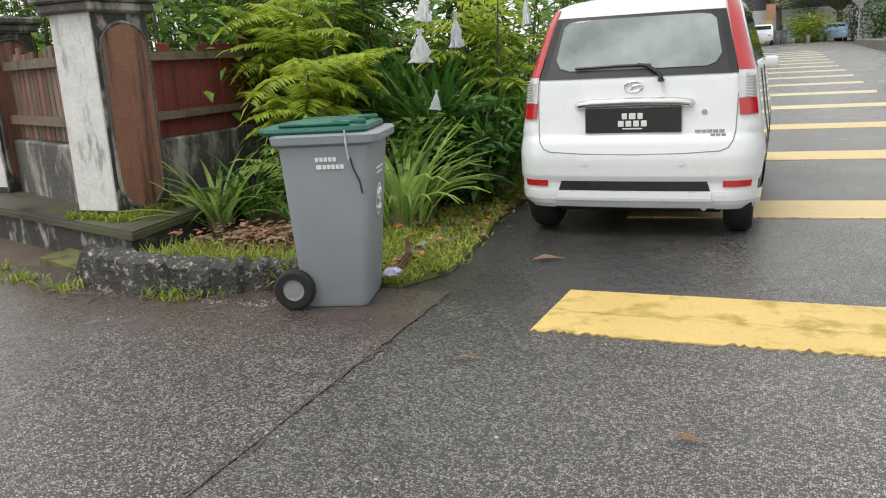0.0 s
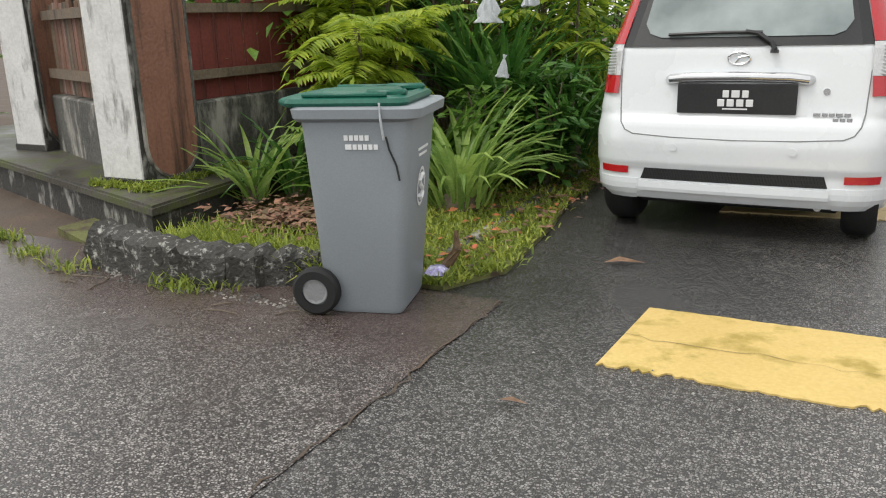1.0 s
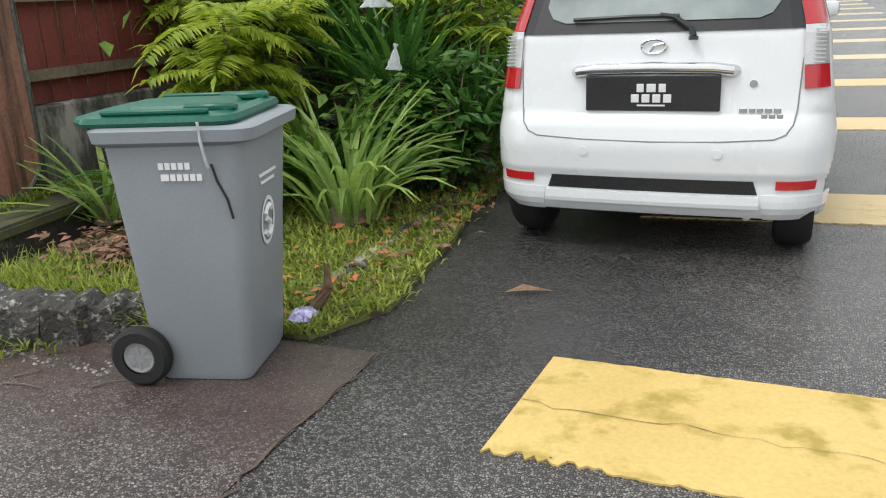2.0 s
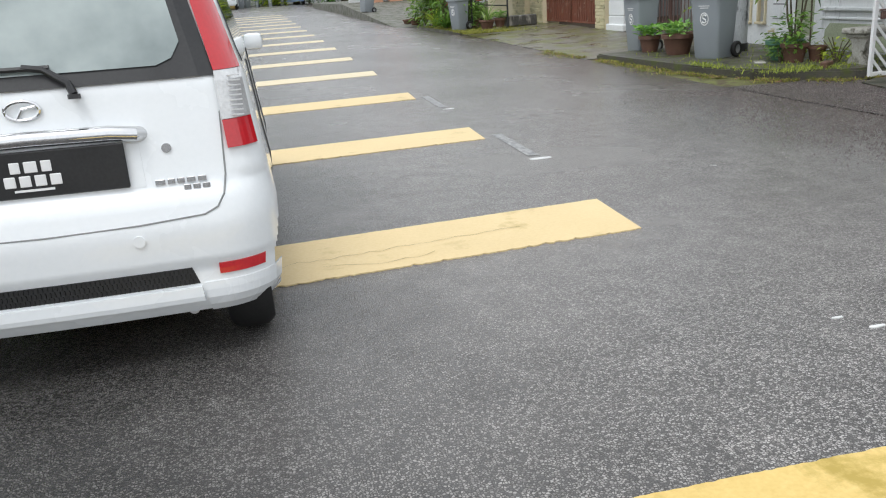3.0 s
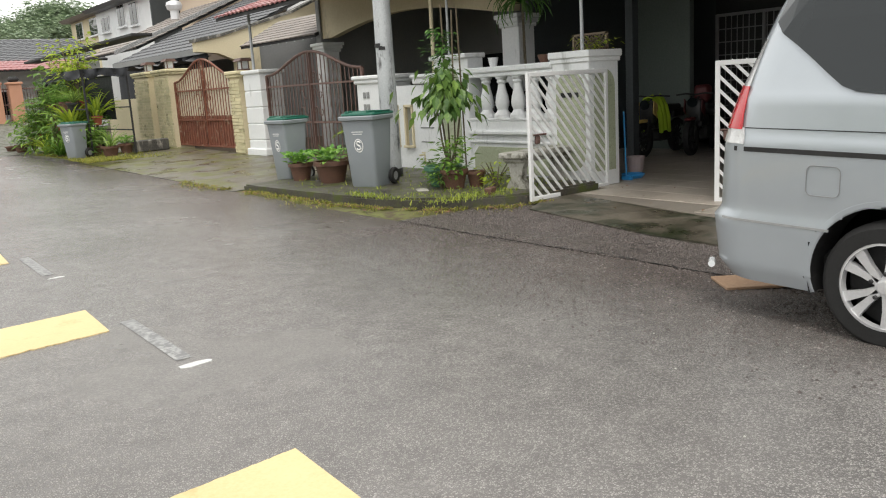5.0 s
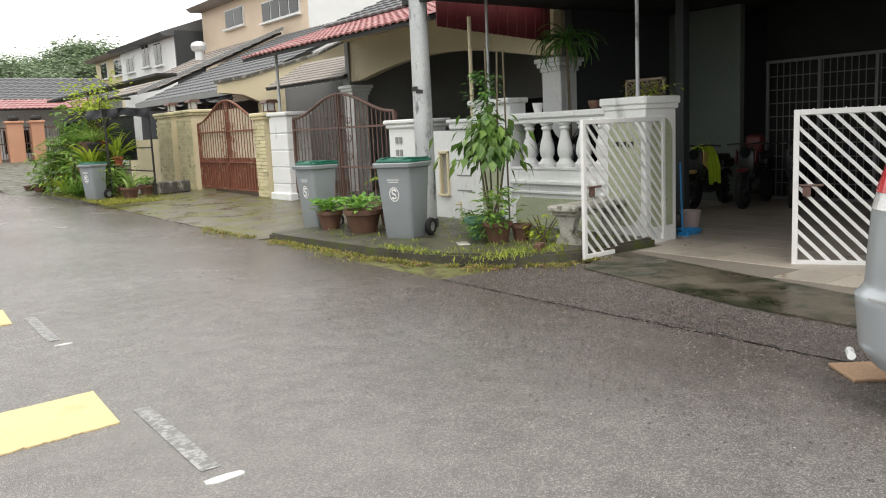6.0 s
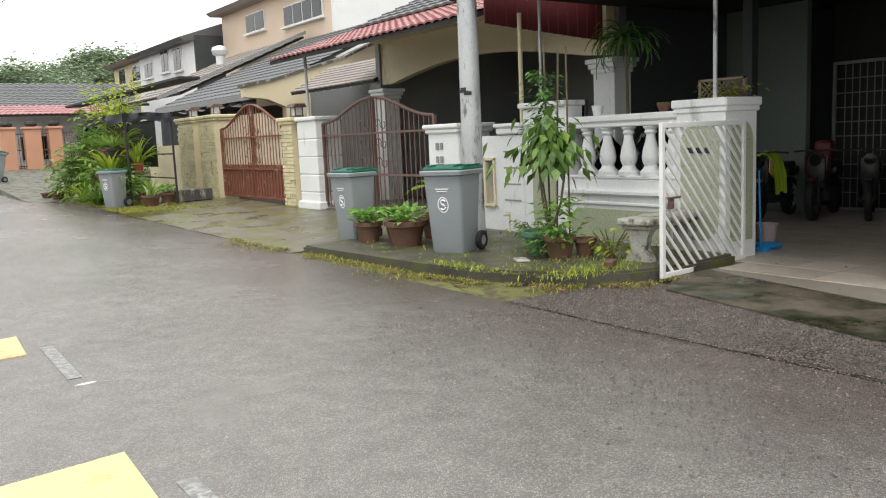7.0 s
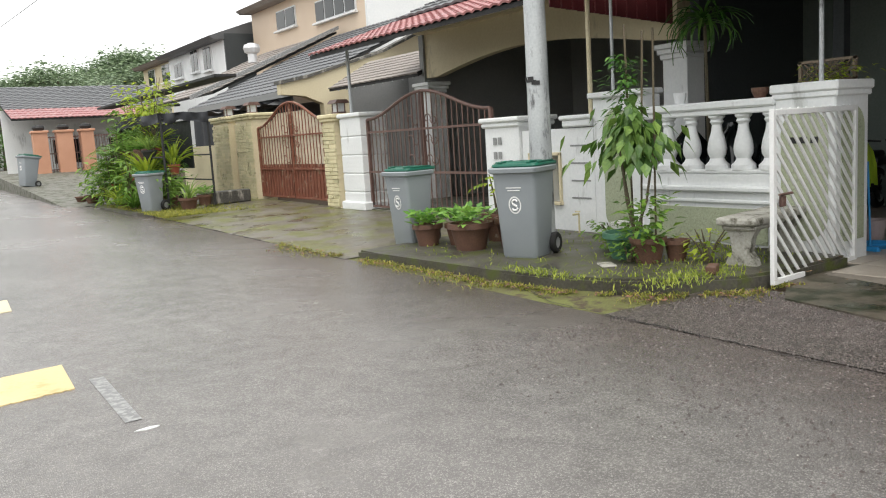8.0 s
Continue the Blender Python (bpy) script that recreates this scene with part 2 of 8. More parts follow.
M_yellow = surf("yellow_road_paint", (0.58, 0.40, 0.115), (0.70, 0.52, 0.19), 2.2, 70, (0.5, 0.7), 0.35, spots=(0.4, 0.29, 0.06), spot_scale=4.5, spot_at=0.57, dist=0.004)
M_yellowpale = surf("faded_yellow_road_paint", (0.63, 0.48, 0.23), (0.72, 0.57, 0.32), 2.2, 70, (0.5, 0.7), 0.35, spots=(0.46, 0.35, 0.14), spot_scale=3.0, spot_at=0.62, dist=0.004)
M_yellowfar = surf("bleached_yellow_road_paint", (0.60, 0.51, 0.33), (0.70, 0.61, 0.43), 2.2, 70, (0.5, 0.7), 0.35, dist=0.004)
M_crack = surf("dirt_in_crack", (0.16, 0.12, 0.06), (0.26, 0.2, 0.1), 8, 90, (0.6, 0.8), 0.1)
M_whitepaint = surf("worn_white_paint", (0.26, 0.26, 0.26), (0.42, 0.42, 0.41), 4, 80, (0.4, 0.6), 0.3, spots=(0.17, 0.17, 0.17), spot_scale=24, spot_at=0.47)
M_chipdark = surf("dark_brown_chippings", (0.028, 0.021, 0.019), (0.1, 0.08, 0.073), 6, 60, (0.5, 0.7), 0.2)
M_chipgrey = surf("grey_brown_chippings", (0.1, 0.086, 0.08), (0.24, 0.215, 0.2), 6, 60, (0.5, 0.7), 0.2)
M_paleboard = surf("pale_brown_plywood", (0.26, 0.16, 0.1), (0.42, 0.28, 0.18), 4, 50, (0.5, 0.75), 0.3, streak=0.1)
M_whitedab = surf("white_road_paint", (0.55, 0.55, 0.54), (0.7, 0.7, 0.69), 4, 80, (0.4, 0.6), 0.2)
M_conc = surf("mossy_concrete", (0.10, 0.10, 0.085), (0.24, 0.23, 0.2), 2.0, 45, (0.5, 0.85), 0.5, spots=(0.045, 0.055, 0.02), spot_scale=4, spot_at=0.53, dist=0.02)
M_oldconc = surf("blackened_concrete", (0.035, 0.034, 0.03), (0.13, 0.125, 0.11), 2.5, 40, (0.5, 0.85), 0.6, spots=(0.36, 0.34, 0.30), spot_scale=5, spot_at=0.555, dist=0.02, streak=0.35)
M_slab = surf("damp_slab", (0.035, 0.033, 0.026), (0.1, 0.092, 0.074), 2.0, 40, (0.3, 0.7), 0.5, spots=(0.075, 0.09, 0.022), spot_scale=4, spot_at=0.55, dist=0.02)
M_apron = surf("wet_concrete_apron", (0.03, 0.026, 0.018), (0.13, 0.112, 0.085), 2.2, 35, (0.16, 0.6), 0.45, spots=(0.022, 0.026, 0.012), spot_scale=3.2, spot_at=0.52, dist=0.01)
M_tile = surf("beige_floor_tile", (0.30, 0.26, 0.22), (0.40, 0.36, 0.31), 3, 40, (0.3, 0.5), 0.1, vary=0.12)
M_grout = surf("dark_grout", (0.14, 0.12, 0.1), (0.2, 0.18, 0.15), 3, 60, (0.7, 0.9), 0.2)
M_white = surf("weathered_white_paint", (0.68, 0.7, 0.71), (0.8, 0.81, 0.81), 1.6, 30, (0.5, 0.75), 0.15, spots=(0.36, 0.37, 0.36), spot_scale=3.2, spot_at=0.66, streak=0.25)
M_moldwhite = surf("mouldy_white_paint", (0.58, 0.57, 0.55), (0.78, 0.77, 0.74), 5, 45, (0.6, 0.85), 0.35, spots=(0.24, 0.235, 0.215), spot_scale=7, spot_at=0.6, streak=0.3, dist=0.02)
M_sage = surf("sage_pebble_render", (0.31, 0.345, 0.23), (0.43, 0.465, 0.33), 3, 45, (0.7, 0.9), 0.8, spots=(0.27, 0.29, 0.21), spot_scale=30, spot_at=0.6, dist=0.02)
M_cream = surf("cream_wall_paint", (0.60, 0.52, 0.34), (0.7, 0.62, 0.44), 1.2, 30, (0.6, 0.8), 0.12, spots=(0.3, 0.26, 0.17), spot_scale=2.5, spot_at=0.66, streak=0.3)
M_yellowbrick = surf("pale_yellow_stone_cladding", (0.52, 0.47, 0.28), (0.66, 0.6, 0.4), 3, 40, (0.6, 0.85), 0.4, spots=(0.2, 0.18, 0.1), spot_scale=5, spot_at=0.62, vary=0.12, dist=0.01)
M_brown = surf("brown_render_panel", (0.19, 0.085, 0.055), (0.30, 0.145, 0.095), 2, 50, (0.6, 0.85), 0.9, spots=(0.03, 0.02, 0.016), spot_scale=5.0, spot_at=0.545, streak=0.08, dist=0.015)
M_grey = surf("grey_bin_plastic", (0.235, 0.26, 0.28), (0.285, 0.31, 0.33), 3, 140, (0.38, 0.55), 0.08, spots=(0.13, 0.14, 0.14), spot_scale=2, spot_at=0.72, dist=0.003)
M_green = surf("dark_green_plastic", (0.006, 0.085, 0.055), (0.012, 0.14, 0.09), 4, 90, (0.3, 0.5), 0.1, dist=0.004)
M_black = surf("black_rubber", (0.006, 0.006, 0.006), (0.016, 0.016, 0.016), 5, 90, (0.6, 0.8), 0.2, dist=0.003)
M_blackpl = surf("black_plastic", (0.012, 0.012, 0.013), (0.025, 0.025, 0.026), 5, 90, (0.3, 0.5), 0.1, dist=0.003)
# Near-black for dark parts; on the house front it paints the shade.
M_dark = surf("dark_parts_and_shade", (0.012, 0.012, 0.013), (0.03, 0.03, 0.03), 2, 30, (0.6, 0.9), 0.1)
M_carwhite = surf("white_car_paint", (0.75, 0.775, 0.79), (0.79, 0.81, 0.825), 2, 60, (0.22, 0.32), 0.0, coat=0.8, spots=(0.62, 0.62, 0.6), spot_scale=3, spot_at=0.7)
M_silver = surf("silver_car_paint", (0.40, 0.435, 0.47), (0.45, 0.485, 0.515), 2, 300, (0.28, 0.36), 0.02, metal=0.4, coat=0.7, grain=0.3)
M_alloy = surf("alloy_metal", (0.6, 0.6, 0.61), (0.7, 0.7, 0.71), 6, 90, (0.3, 0.42), 0.05, metal=0.45)
M_chrome = surf("chrome_trim", (0.62, 0.62, 0.63), (0.7, 0.7, 0.7), 6, 90, (0.08, 0.16), 0.0, metal=1.0)
M_red = surf("red_lamp_plastic", (0.42, 0.008, 0.014), (0.52, 0.012, 0.02), 6, 80, (0.1, 0.2), 0.05, coat=0.6)
M_clear = surf("clear_lamp_plastic", (0.5, 0.5, 0.5), (0.68, 0.68, 0.68), 20, 90, (0.08, 0.2), 0.3, coat=0.7, metal=0.3)
M_glassdark = glass("tinted_car_glass", (0.012, 0.016, 0.018), 0.03)
# Cloudy pale tones paint the sky's reflection into the rear glass colour.
M_glassgrey = surf("rear_glass_painted_sky", (0.13, 0.165, 0.165), (0.36, 0.41, 0.4), 2.6, 30, (0.05, 0.1), 0.0, coat=1.0, grain=0.04)
M_pole = surf("galvanised_pole", (0.40, 0.42, 0.44), (0.55, 0.57, 0.58), 2, 40, (0.4, 0.6), 0.1, metal=0.25, spots=(0.1, 0.1, 0.105), spot_scale=9, spot_at=0.585, streak=0.3)
M_steelwhite = surf("white_painted_steel", (0.72, 0.73, 0.73), (0.82, 0.82, 0.82), 3, 50, (0.35, 0.5), 0.1, spots=(0.45, 0.38, 0.3), spot_scale=9, spot_at=0.72)
M_rustgate = surf("rust_brown_gate_steel", (0.14, 0.045, 0.026), (0.23, 0.085, 0.05), 4, 60, (0.5, 0.8), 0.3, spots=(0.36, 0.28, 0.2), spot_scale=7, spot_at=0.62, dist=0.004)
M_browngate = surf("brown_gate_steel", (0.09, 0.05, 0.04), (0.17, 0.10, 0.085), 4, 60, (0.45, 0.7), 0.2, spots=(0.26, 0.2, 0.16), spot_scale=6, spot_at=0.65, dist=0.004)
M_sheet = surf("faded_polycarbonate_sheet", (0.55, 0.48, 0.36), (0.72, 0.65, 0.52), 5, 60, (0.4, 0.6), 0.2, spots=(0.2, 0.08, 0.04), spot_scale=16, spot_at=0.64, streak=0.3)
# Red darkened to maroon; on the canopy end it holds the shade.
M_maroon = surf("darkened_red_sheet", (0.09, 0.014, 0.018), (0.14, 0.025, 0.028), 2, 40, (0.4, 0.6), 0.15)
M_print = surf("white_print", (0.74, 0.74, 0.74), (0.8, 0.8, 0.8), 6, 60, (0.4, 0.55), 0.0)
M_redtile = surf("red_metal_tile", (0.28, 0.1, 0.105), (0.4, 0.18, 0.175), 1.5, 40, (0.35, 0.55), 0.15, spots=(0.46, 0.3, 0.28), spot_scale=4, spot_at=0.6)
M_rooftile = surf("grey_roof_tile", (0.075, 0.078, 0.085), (0.15, 0.155, 0.16), 1.2, 30, (0.4, 0.65), 0.3, vary=0.2, island=True, dist=0.02)
M_browntile = surf("weathered_brown_roof_tile", (0.19, 0.17, 0.155), (0.32, 0.29, 0.265), 2, 30, (0.6, 0.85), 0.4, vary=0.2, island=True, dist=0.02)
M_terracotta = surf("terracotta_pot", (0.085, 0.045, 0.03), (0.17, 0.085, 0.057), 6, 60, (0.5, 0.8), 0.3, spots=(0.3, 0.25, 0.2), spot_scale=8, spot_at=0.68)
M_greenpot = surf("green_glazed_pot", (0.05, 0.14, 0.09), (0.09, 0.2, 0.13), 5, 60, (0.3, 0.5), 0.1)
M_wood = surf("grey_weathered_wood", (0.10, 0.075, 0.05), (0.22, 0.17, 0.12), 4, 50, (0.6, 0.85), 0.4, streak=0.1, spots=(0.05, 0.04, 0.03), spot_at=0.6)
M_redwood = surf("red_painted_boards", (0.13, 0.025, 0.02), (0.22, 0.05, 0.04), 4, 50, (0.55, 0.8), 0.3, streak=0.1, spots=(0.05, 0.02, 0.015), spot_at=0.58)
M_bark = surf("green_grey_bark", (0.07, 0.055, 0.035), (0.17, 0.14, 0.09), 8, 60, (0.7, 0.9), 0.6, dist=0.01)
M_orange = surf("orange_wall_paint", (0.46, 0.23, 0.14), (0.55, 0.3, 0.2), 2, 40, (0.6, 0.8), 0.15)
M_peach = surf("peach_wall_paint", (0.62, 0.49, 0.37), (0.7, 0.58, 0.46), 1, 30, (0.6, 0.8), 0.1)
# Grey for small parts; on porch walls it puts shade into the colour.
M_greywall = surf("grey_paint_and_shade", (0.2, 0.21, 0.21), (0.28, 0.28, 0.28), 1.2, 30, (0.6, 0.8), 0.1)
M_bluepl = surf("blue_plastic", (0.02, 0.2, 0.5), (0.03, 0.28, 0.6), 5, 60, (0.35, 0.5), 0.1)
M_bag = surf("white_plastic_film", (0.48, 0.51, 0.53), (0.66, 0.68, 0.7), 20, 90, (0.25, 0.45), 0.5)


def leafmat(name, c1, c2, rough=0.4, vary=0.3, trans=0.25):
    """Leaf green that varies from leaf to leaf, with some light passing through."""
    mt = surf(name, c1, c2, 5, 45, (rough, rough + 0.2), 0.15, vary=vary, island=True, dist=0.003)
    bs = mt.node_tree.nodes["Principled BSDF"]
    bs.inputs["Subsurface Weight"].default_value = 0.0
    tr = mt.node_tree.nodes.new("ShaderNodeBsdfTranslucent")
    mx = mt.node_tree.nodes.new("ShaderNodeMixShader")
    mx.inputs[0].default_value = trans
    mt.node_tree.links.new(bs.inputs["Base Color"].links[0].from_socket, tr.inputs[0])
    mt.node_tree.links.new(bs.outputs[0], mx.inputs[1])
    mt.node_tree.links.new(tr.outputs[0], mx.inputs[2])
    mt.node_tree.links.new(mx.outputs[0], mt.node_tree.nodes["Material Output"].inputs[0])
    return mt


M_leaf = leafmat("green_leaf", (0.09, 0.2, 0.028), (0.22, 0.37, 0.06), 0.3, trans=0.35)
M_leafdark = leafmat("dark_green_leaf", (0.045, 0.135, 0.026), (0.13, 0.27, 0.05), 0.22, trans=0.3)
M_leafyel = leafmat("yellow_green_leaf", (0.24, 0.36, 0.035), (0.47, 0.54, 0.065), 0.45, trans=0.5)
M_leafpale = leafmat("pale_strap_leaf", (0.19, 0.33, 0.06), (0.4, 0.52, 0.16), 0.32, trans=0.4)
M_grass = leafmat("grass_blade", (0.19, 0.27, 0.035), (0.42, 0.47, 0.09), 0.5, 0.4, 0.4)
M_weed = leafmat("yellowing_weed", (0.18, 0.22, 0.025), (0.42, 0.4, 0.09), 0.5, 0.5, 0.4)
M_leafdry = leafmat("dry_leaf", (0.085, 0.045, 0.026), (0.3, 0.185, 0.1), 0.6, 0.6, 0.1)
M_leaforange = leafmat("orange_leaf", (0.42, 0.13, 0.05), (0.55, 0.22, 0.08), 0.6, 0.3, 0.15)
# Paler grey-green for far crowns: aerial haze put into the leaf colour.
M_treefar = leafmat("hazed_tree_leaf", (0.17, 0.24, 0.14), (0.29, 0.37, 0.23), 0.5)
M_treeleaf = leafmat("dull_green_tree_leaf", (0.07, 0.15, 0.035), (0.17, 0.29, 0.06), 0.35, 0.4, trans=0.3)
M_moss = surf("mossy_earth", (0.09, 0.08, 0.03), (0.17, 0.19, 0.05), 4, 50, (0.7, 0.9), 0.8, spots=(0.07, 0.05, 0.03), spot_scale=6, spot_at=0.55, dist=0.03)

M_brownboard = surf("brown_weathered_board", (0.12, 0.055, 0.035), (0.22, 0.12, 0.08), 4, 50, (0.6, 0.85), 0.4, streak=0.1, spots=(0.36, 0.31, 0.27), spot_at=0.58, vary=0.3)
M_mould = surf("black_mould_render", (0.018, 0.017, 0.015), (0.06, 0.056, 0.05), 3, 45, (0.6, 0.9), 0.6, spots=(0.34, 0.33, 0.3), spot_scale=6, spot_at=0.59, dist=0.02, streak=0.5)
M_kerbstone = surf("black_kerb_concrete", (0.022, 0.021, 0.018), (0.075, 0.07, 0.06), 4, 55, (0.5, 0.85), 1.0, spots=(0.42, 0.41, 0.37), spot_scale=26, spot_at=0.6, dist=0.03)
# Dark wall colour; the open porch's shade is put into it.
M_darkwall = surf("dark_wall_paint_and_shade", (0.035, 0.042, 0.046), (0.06, 0.068, 0.072), 1.2, 30, (0.6, 0.8), 0.1)
M_greenwall = surf("green_grey_wall_paint", (0.13, 0.16, 0.145), (0.19, 0.22, 0.2), 1.2, 30, (0.6, 0.8), 0.1)
M_benchgrey = surf("mossy_bench_concrete", (0.26, 0.25, 0.215), (0.46, 0.45, 0.41), 3, 40, (0.6, 0.85), 0.5, spots=(0.09, 0.085, 0.06), spot_scale=7, spot_at=0.56, dist=0.015)
M_leafbright = leafmat("bright_green_leaf", (0.13, 0.30, 0.045), (0.25, 0.46, 0.09), 0.35, trans=0.35)
M_mossdrive = surf("mossy_wet_concrete", (0.06, 0.052, 0.04), (0.2, 0.18, 0.145), 1.6, 35, (0.16, 0.6), 0.5, spots=(0.12, 0.125, 0.03), spot_scale=1.7, spot_at=0.52, dist=0.015)
M_netting = surf("black_shade_netting", (0.012, 0.014, 0.018), (0.035, 0.038, 0.045), 6, 120, (0.6, 0.85), 0.5, dist=0.01)


# ---- ground, road, pavement ----
def sheet(name, xs, ys, height, material, label, category):
    verts = [(x, y, height(x, y)) for y in ys for x in xs]
    n = len(xs)
    faces = [(j * n + i, j * n + i + 1, (j + 1) * n + i + 1, (j + 1) * n + i) for j in range(len(ys) - 1) for i in range(n - 1)]
    return tagged(raw(name, verts, faces, material, smooth=True), label, category, kind="structure")


def span(a, b, step):
    n = max(1, round((b - a) / step))
    return [a + (b - a) * k / n for k in range(n + 1)]


def far(y):
    return min(y, 75.0)


GX = [-400, -120, -40] + span(-16, 16, 1.0) + [40, 120, 400]
GY = [-300, -80, -30] + span(-12, 76, 2.0) + [120, 300, 900]
sheet("ground", GX, GY, lambda x, y: g(x, far(y)) - 0.03, M_soil, "damp brown earth with patches of green", "ground")
sheet("road", [-0.22] + span(0.2, 6.65, 0.43), span(-25, 75, 1.0), lambda x, y: g(x, y), M_road, "grey worn asphalt street, damp after rain", "road")
sheet("road_left_edge", [-0.95, -0.22], span(2.9, 75, 2.0), lambda x, y: g(x, y) - 0.004, M_road, "damp asphalt at the street's edge", "road")
sheet("side_road", span(-16, -0.21, 1.5), span(-12, 2.95, 1.5), lambda x, y: 0.004 + 0.0 * x, M_side, "dark coarse asphalt of a side entrance", "road")
sheet("driveway_asphalt", span(6.62, 8.15, 0.5), span(-8, 10.3, 1.0), lambda x, y: g(x, y) + 0.006, M_rough, "dark coarse asphalt strip before a driveway", "driveway")


def blot(name, cx, cy, rx, ry, z, material, label, category, seed, jag=0.25, n=28, kind="structure", thick=0.0):
    """A thin irregular patch lying on the ground."""
    rnd = random.Random(seed)
    bm = B()
    out = []
    for k in range(n):
        a = 2 * math.pi * k / n
        q = 1 + jag * (rnd.random() - 0.5) * 2
        out.append((cx + rx * q * math.cos(a), cy + ry * q * math.sin(a)))
    prism(bm, out, "z", z - 0.01, z + thick)
    return tagged(part(name, bm, material), label, category, kind=kind)



def crack(pts, width, z, seed, label, material=M_black):
    """A thin wandering crack in the surface."""
    r = random.Random(seed)
    lo, hi = [], []
    for (x0, y0), (x1, y1) in zip(pts, pts[1:]):
        n = max(2, int(math.hypot(x1 - x0, y1 - y0) / 0.05))
        for k in range(n):
            u = k / n
            j = r.gauss(0, 0.012)
            w = width * r.uniform(0.2, 1.0)
            d = Vector((x1 - x0, y1 - y0)).normalized()
            x, y = x0 + (x1 - x0) * u - d.y * j, y0 + (y1 - y0) * u + d.x * j
            lo.append((x - d.y * w, y + d.x * w, g(x, y) + z))
            hi.append((x + d.y * w, y - d.x * w, g(x, y) + z))
    n = len(lo)
    return tagged(raw("crack", lo + hi, [(k, k + 1, n + k + 1, n + k) for k in range(n - 1)], material), label, "crack", kind="structure")


crack([(0.36, 2.76), (1.4, 2.73), (2.95, 2.7)], 0.002, 0.0085, 1, "thin dirt-filled crack along a yellow bar", M_crack)
crack([(0.4, 5.2), (1.5, 5.3), (2.5, 5.44)], 0.002, 0.0085, 2, "thin dirt-filled crack along a yellow bar", M_crack)
crack([(1.4, 5.18), (1.7, 5.12), (2.0, 5.2)], 0.002, 0.0085, 4, "thin dirt-filled crack along a yellow bar", M_crack)
crack([(-0.212, 2.95), (-0.212, -0.5)], 0.006, 0.007, 5, "dark worn joint where the side road meets the street", M_soil)
sheet("gutter", span(6.6, 7.25, 0.2), span(10.2, 14.7, 0.5), lambda x, y: g(min(x, 6.65), y) - 0.008, M_moss, "mossy gutter strip below the kerb", "gutter")
crack([(6.85, 11.4), (6.68, 10.9), (6.63, 9.8), (6.56, 8.6), (6.66, 7.5), (6.6, 6.6), (6.7, 5.0)], 0.008, 0.0105, 3, "dark crack where two asphalt layers meet")
# yellow transverse bars
BAR_Y = [2.47, 5.15, 8.0, 10.92] + [13.83 + 2.84 * k for k in range(12)]
for k, y0 in enumerate(BAR_Y):
    rnd = random.Random(k)
    bm = B()
    xs = span(0.34, 3.0, 0.018 if k < 4 else 0.2)
    skew = (0.0, 0.085, 0.1, 0.1)[min(k, 3)]
    near = [(x + 0.0, y0 + skew * (x - 3.0) - 0.008 * rnd.random() + (rnd.uniform(0.006, 0.035 if k == 0 else 0.018) if rnd.random() < (0.32 if k == 0 else 0.2) and k < 4 else 0)) for x in xs]
    back = [(x + 0.03, y0 + skew * (x - 3.0) + 0.625 + 0.006 * rnd.random()) for x in xs]
    vs = [bm.verts.new((x, y, g(x, y) + 0.006)) for x, y in near]
    vb = [bm.verts.new((x, y, g(x, y) + 0.006)) for x, y in back]
    for i in range(len(xs) - 1):
        bm.faces.new((vs[i], vs[i + 1], vb[i + 1], vb[i]))
    r = bmesh.ops.extrude_face_region(bm, geom=bm.faces[:])
    bmesh.ops.translate(bm, verts=[v for v in r["geom"] if isinstance(v, bmesh.types.BMVert)], vec=(0, 0, -0.008))
    tagged(part("road_marking", bm, M_yellow if k == 0 else M_yellowpale if k < 4 else M_yellowfar), "wide yellow painted bar across the lane, worn at its edges", "road marking", "yellow bars", "structure")
for k, y0 in enumerate(BAR_Y[2:4]):
    ys = span(y0 - 0.85, y0 + 0.15, 0.1)
    verts = [(x, y, g(x, y) + 0.003) for y in ys for x in (3.10 + 0.02 * (y - y0), 3.185 + 0.02 * (y - y0))]
    tagged(raw("centre_line", verts, [(2 * i, 2 * i + 1, 2 * i + 3, 2 * i + 2) for i in range(len(ys) - 1)], M_whitepaint), "faint worn white centre dash", "road marking", "white dashes", "structure")
for x, y, rx, ry in ((3.13, 7.03, 0.095, 0.032), (3.13, 3.86, 0.022, 0.009), (3.2, 3.75, 0.03, 0.01), (3.15, 9.9, 0.055, 0.02)):
    blot("paint_dab", x, y, rx, ry, 0.004, M_whitedab, "small dab of white paint on asphalt", "paint dab", int(x * 100 + y), 0.3, 10)

# raised concrete platform with its kerb, right of the street
bm = B()
edge = [(9.45, 9.98), (8.45, 9.98), (8.0, 10.1), (7.62, 10.42), (7.32, 10.85), (7.1, 11.4), (6.97, 12.1), (6.92, 13.0), (6.86, 14.0), (6.84, 14.6), (9.45, 14.85)]
prism(bm, edge, "z", -0.3, 0.0)
bmesh.ops.bevel(bm, geom=[e for e in bm.edges if all(v.co.z > -0.01 for v in e.verts)], offset=0.025, segments=2, affect="EDGES")
tagged(part("pavement_platform", bm, M_slab), "raised mossy concrete verge slab with rounded kerb", "pavement", kind="structure")
bm = B()
prism(bm, [(5.9 + 0.9, -4), (9.5, -4), (9.5, 9.97), (8.5, 9.97), (7.9, 9.6), (7.45, 7.6)], "z", -0.25, -0.098)
tagged(part("driveway_apron", bm, M_apron), "wet stained concrete drain apron", "pavement", kind="structure")
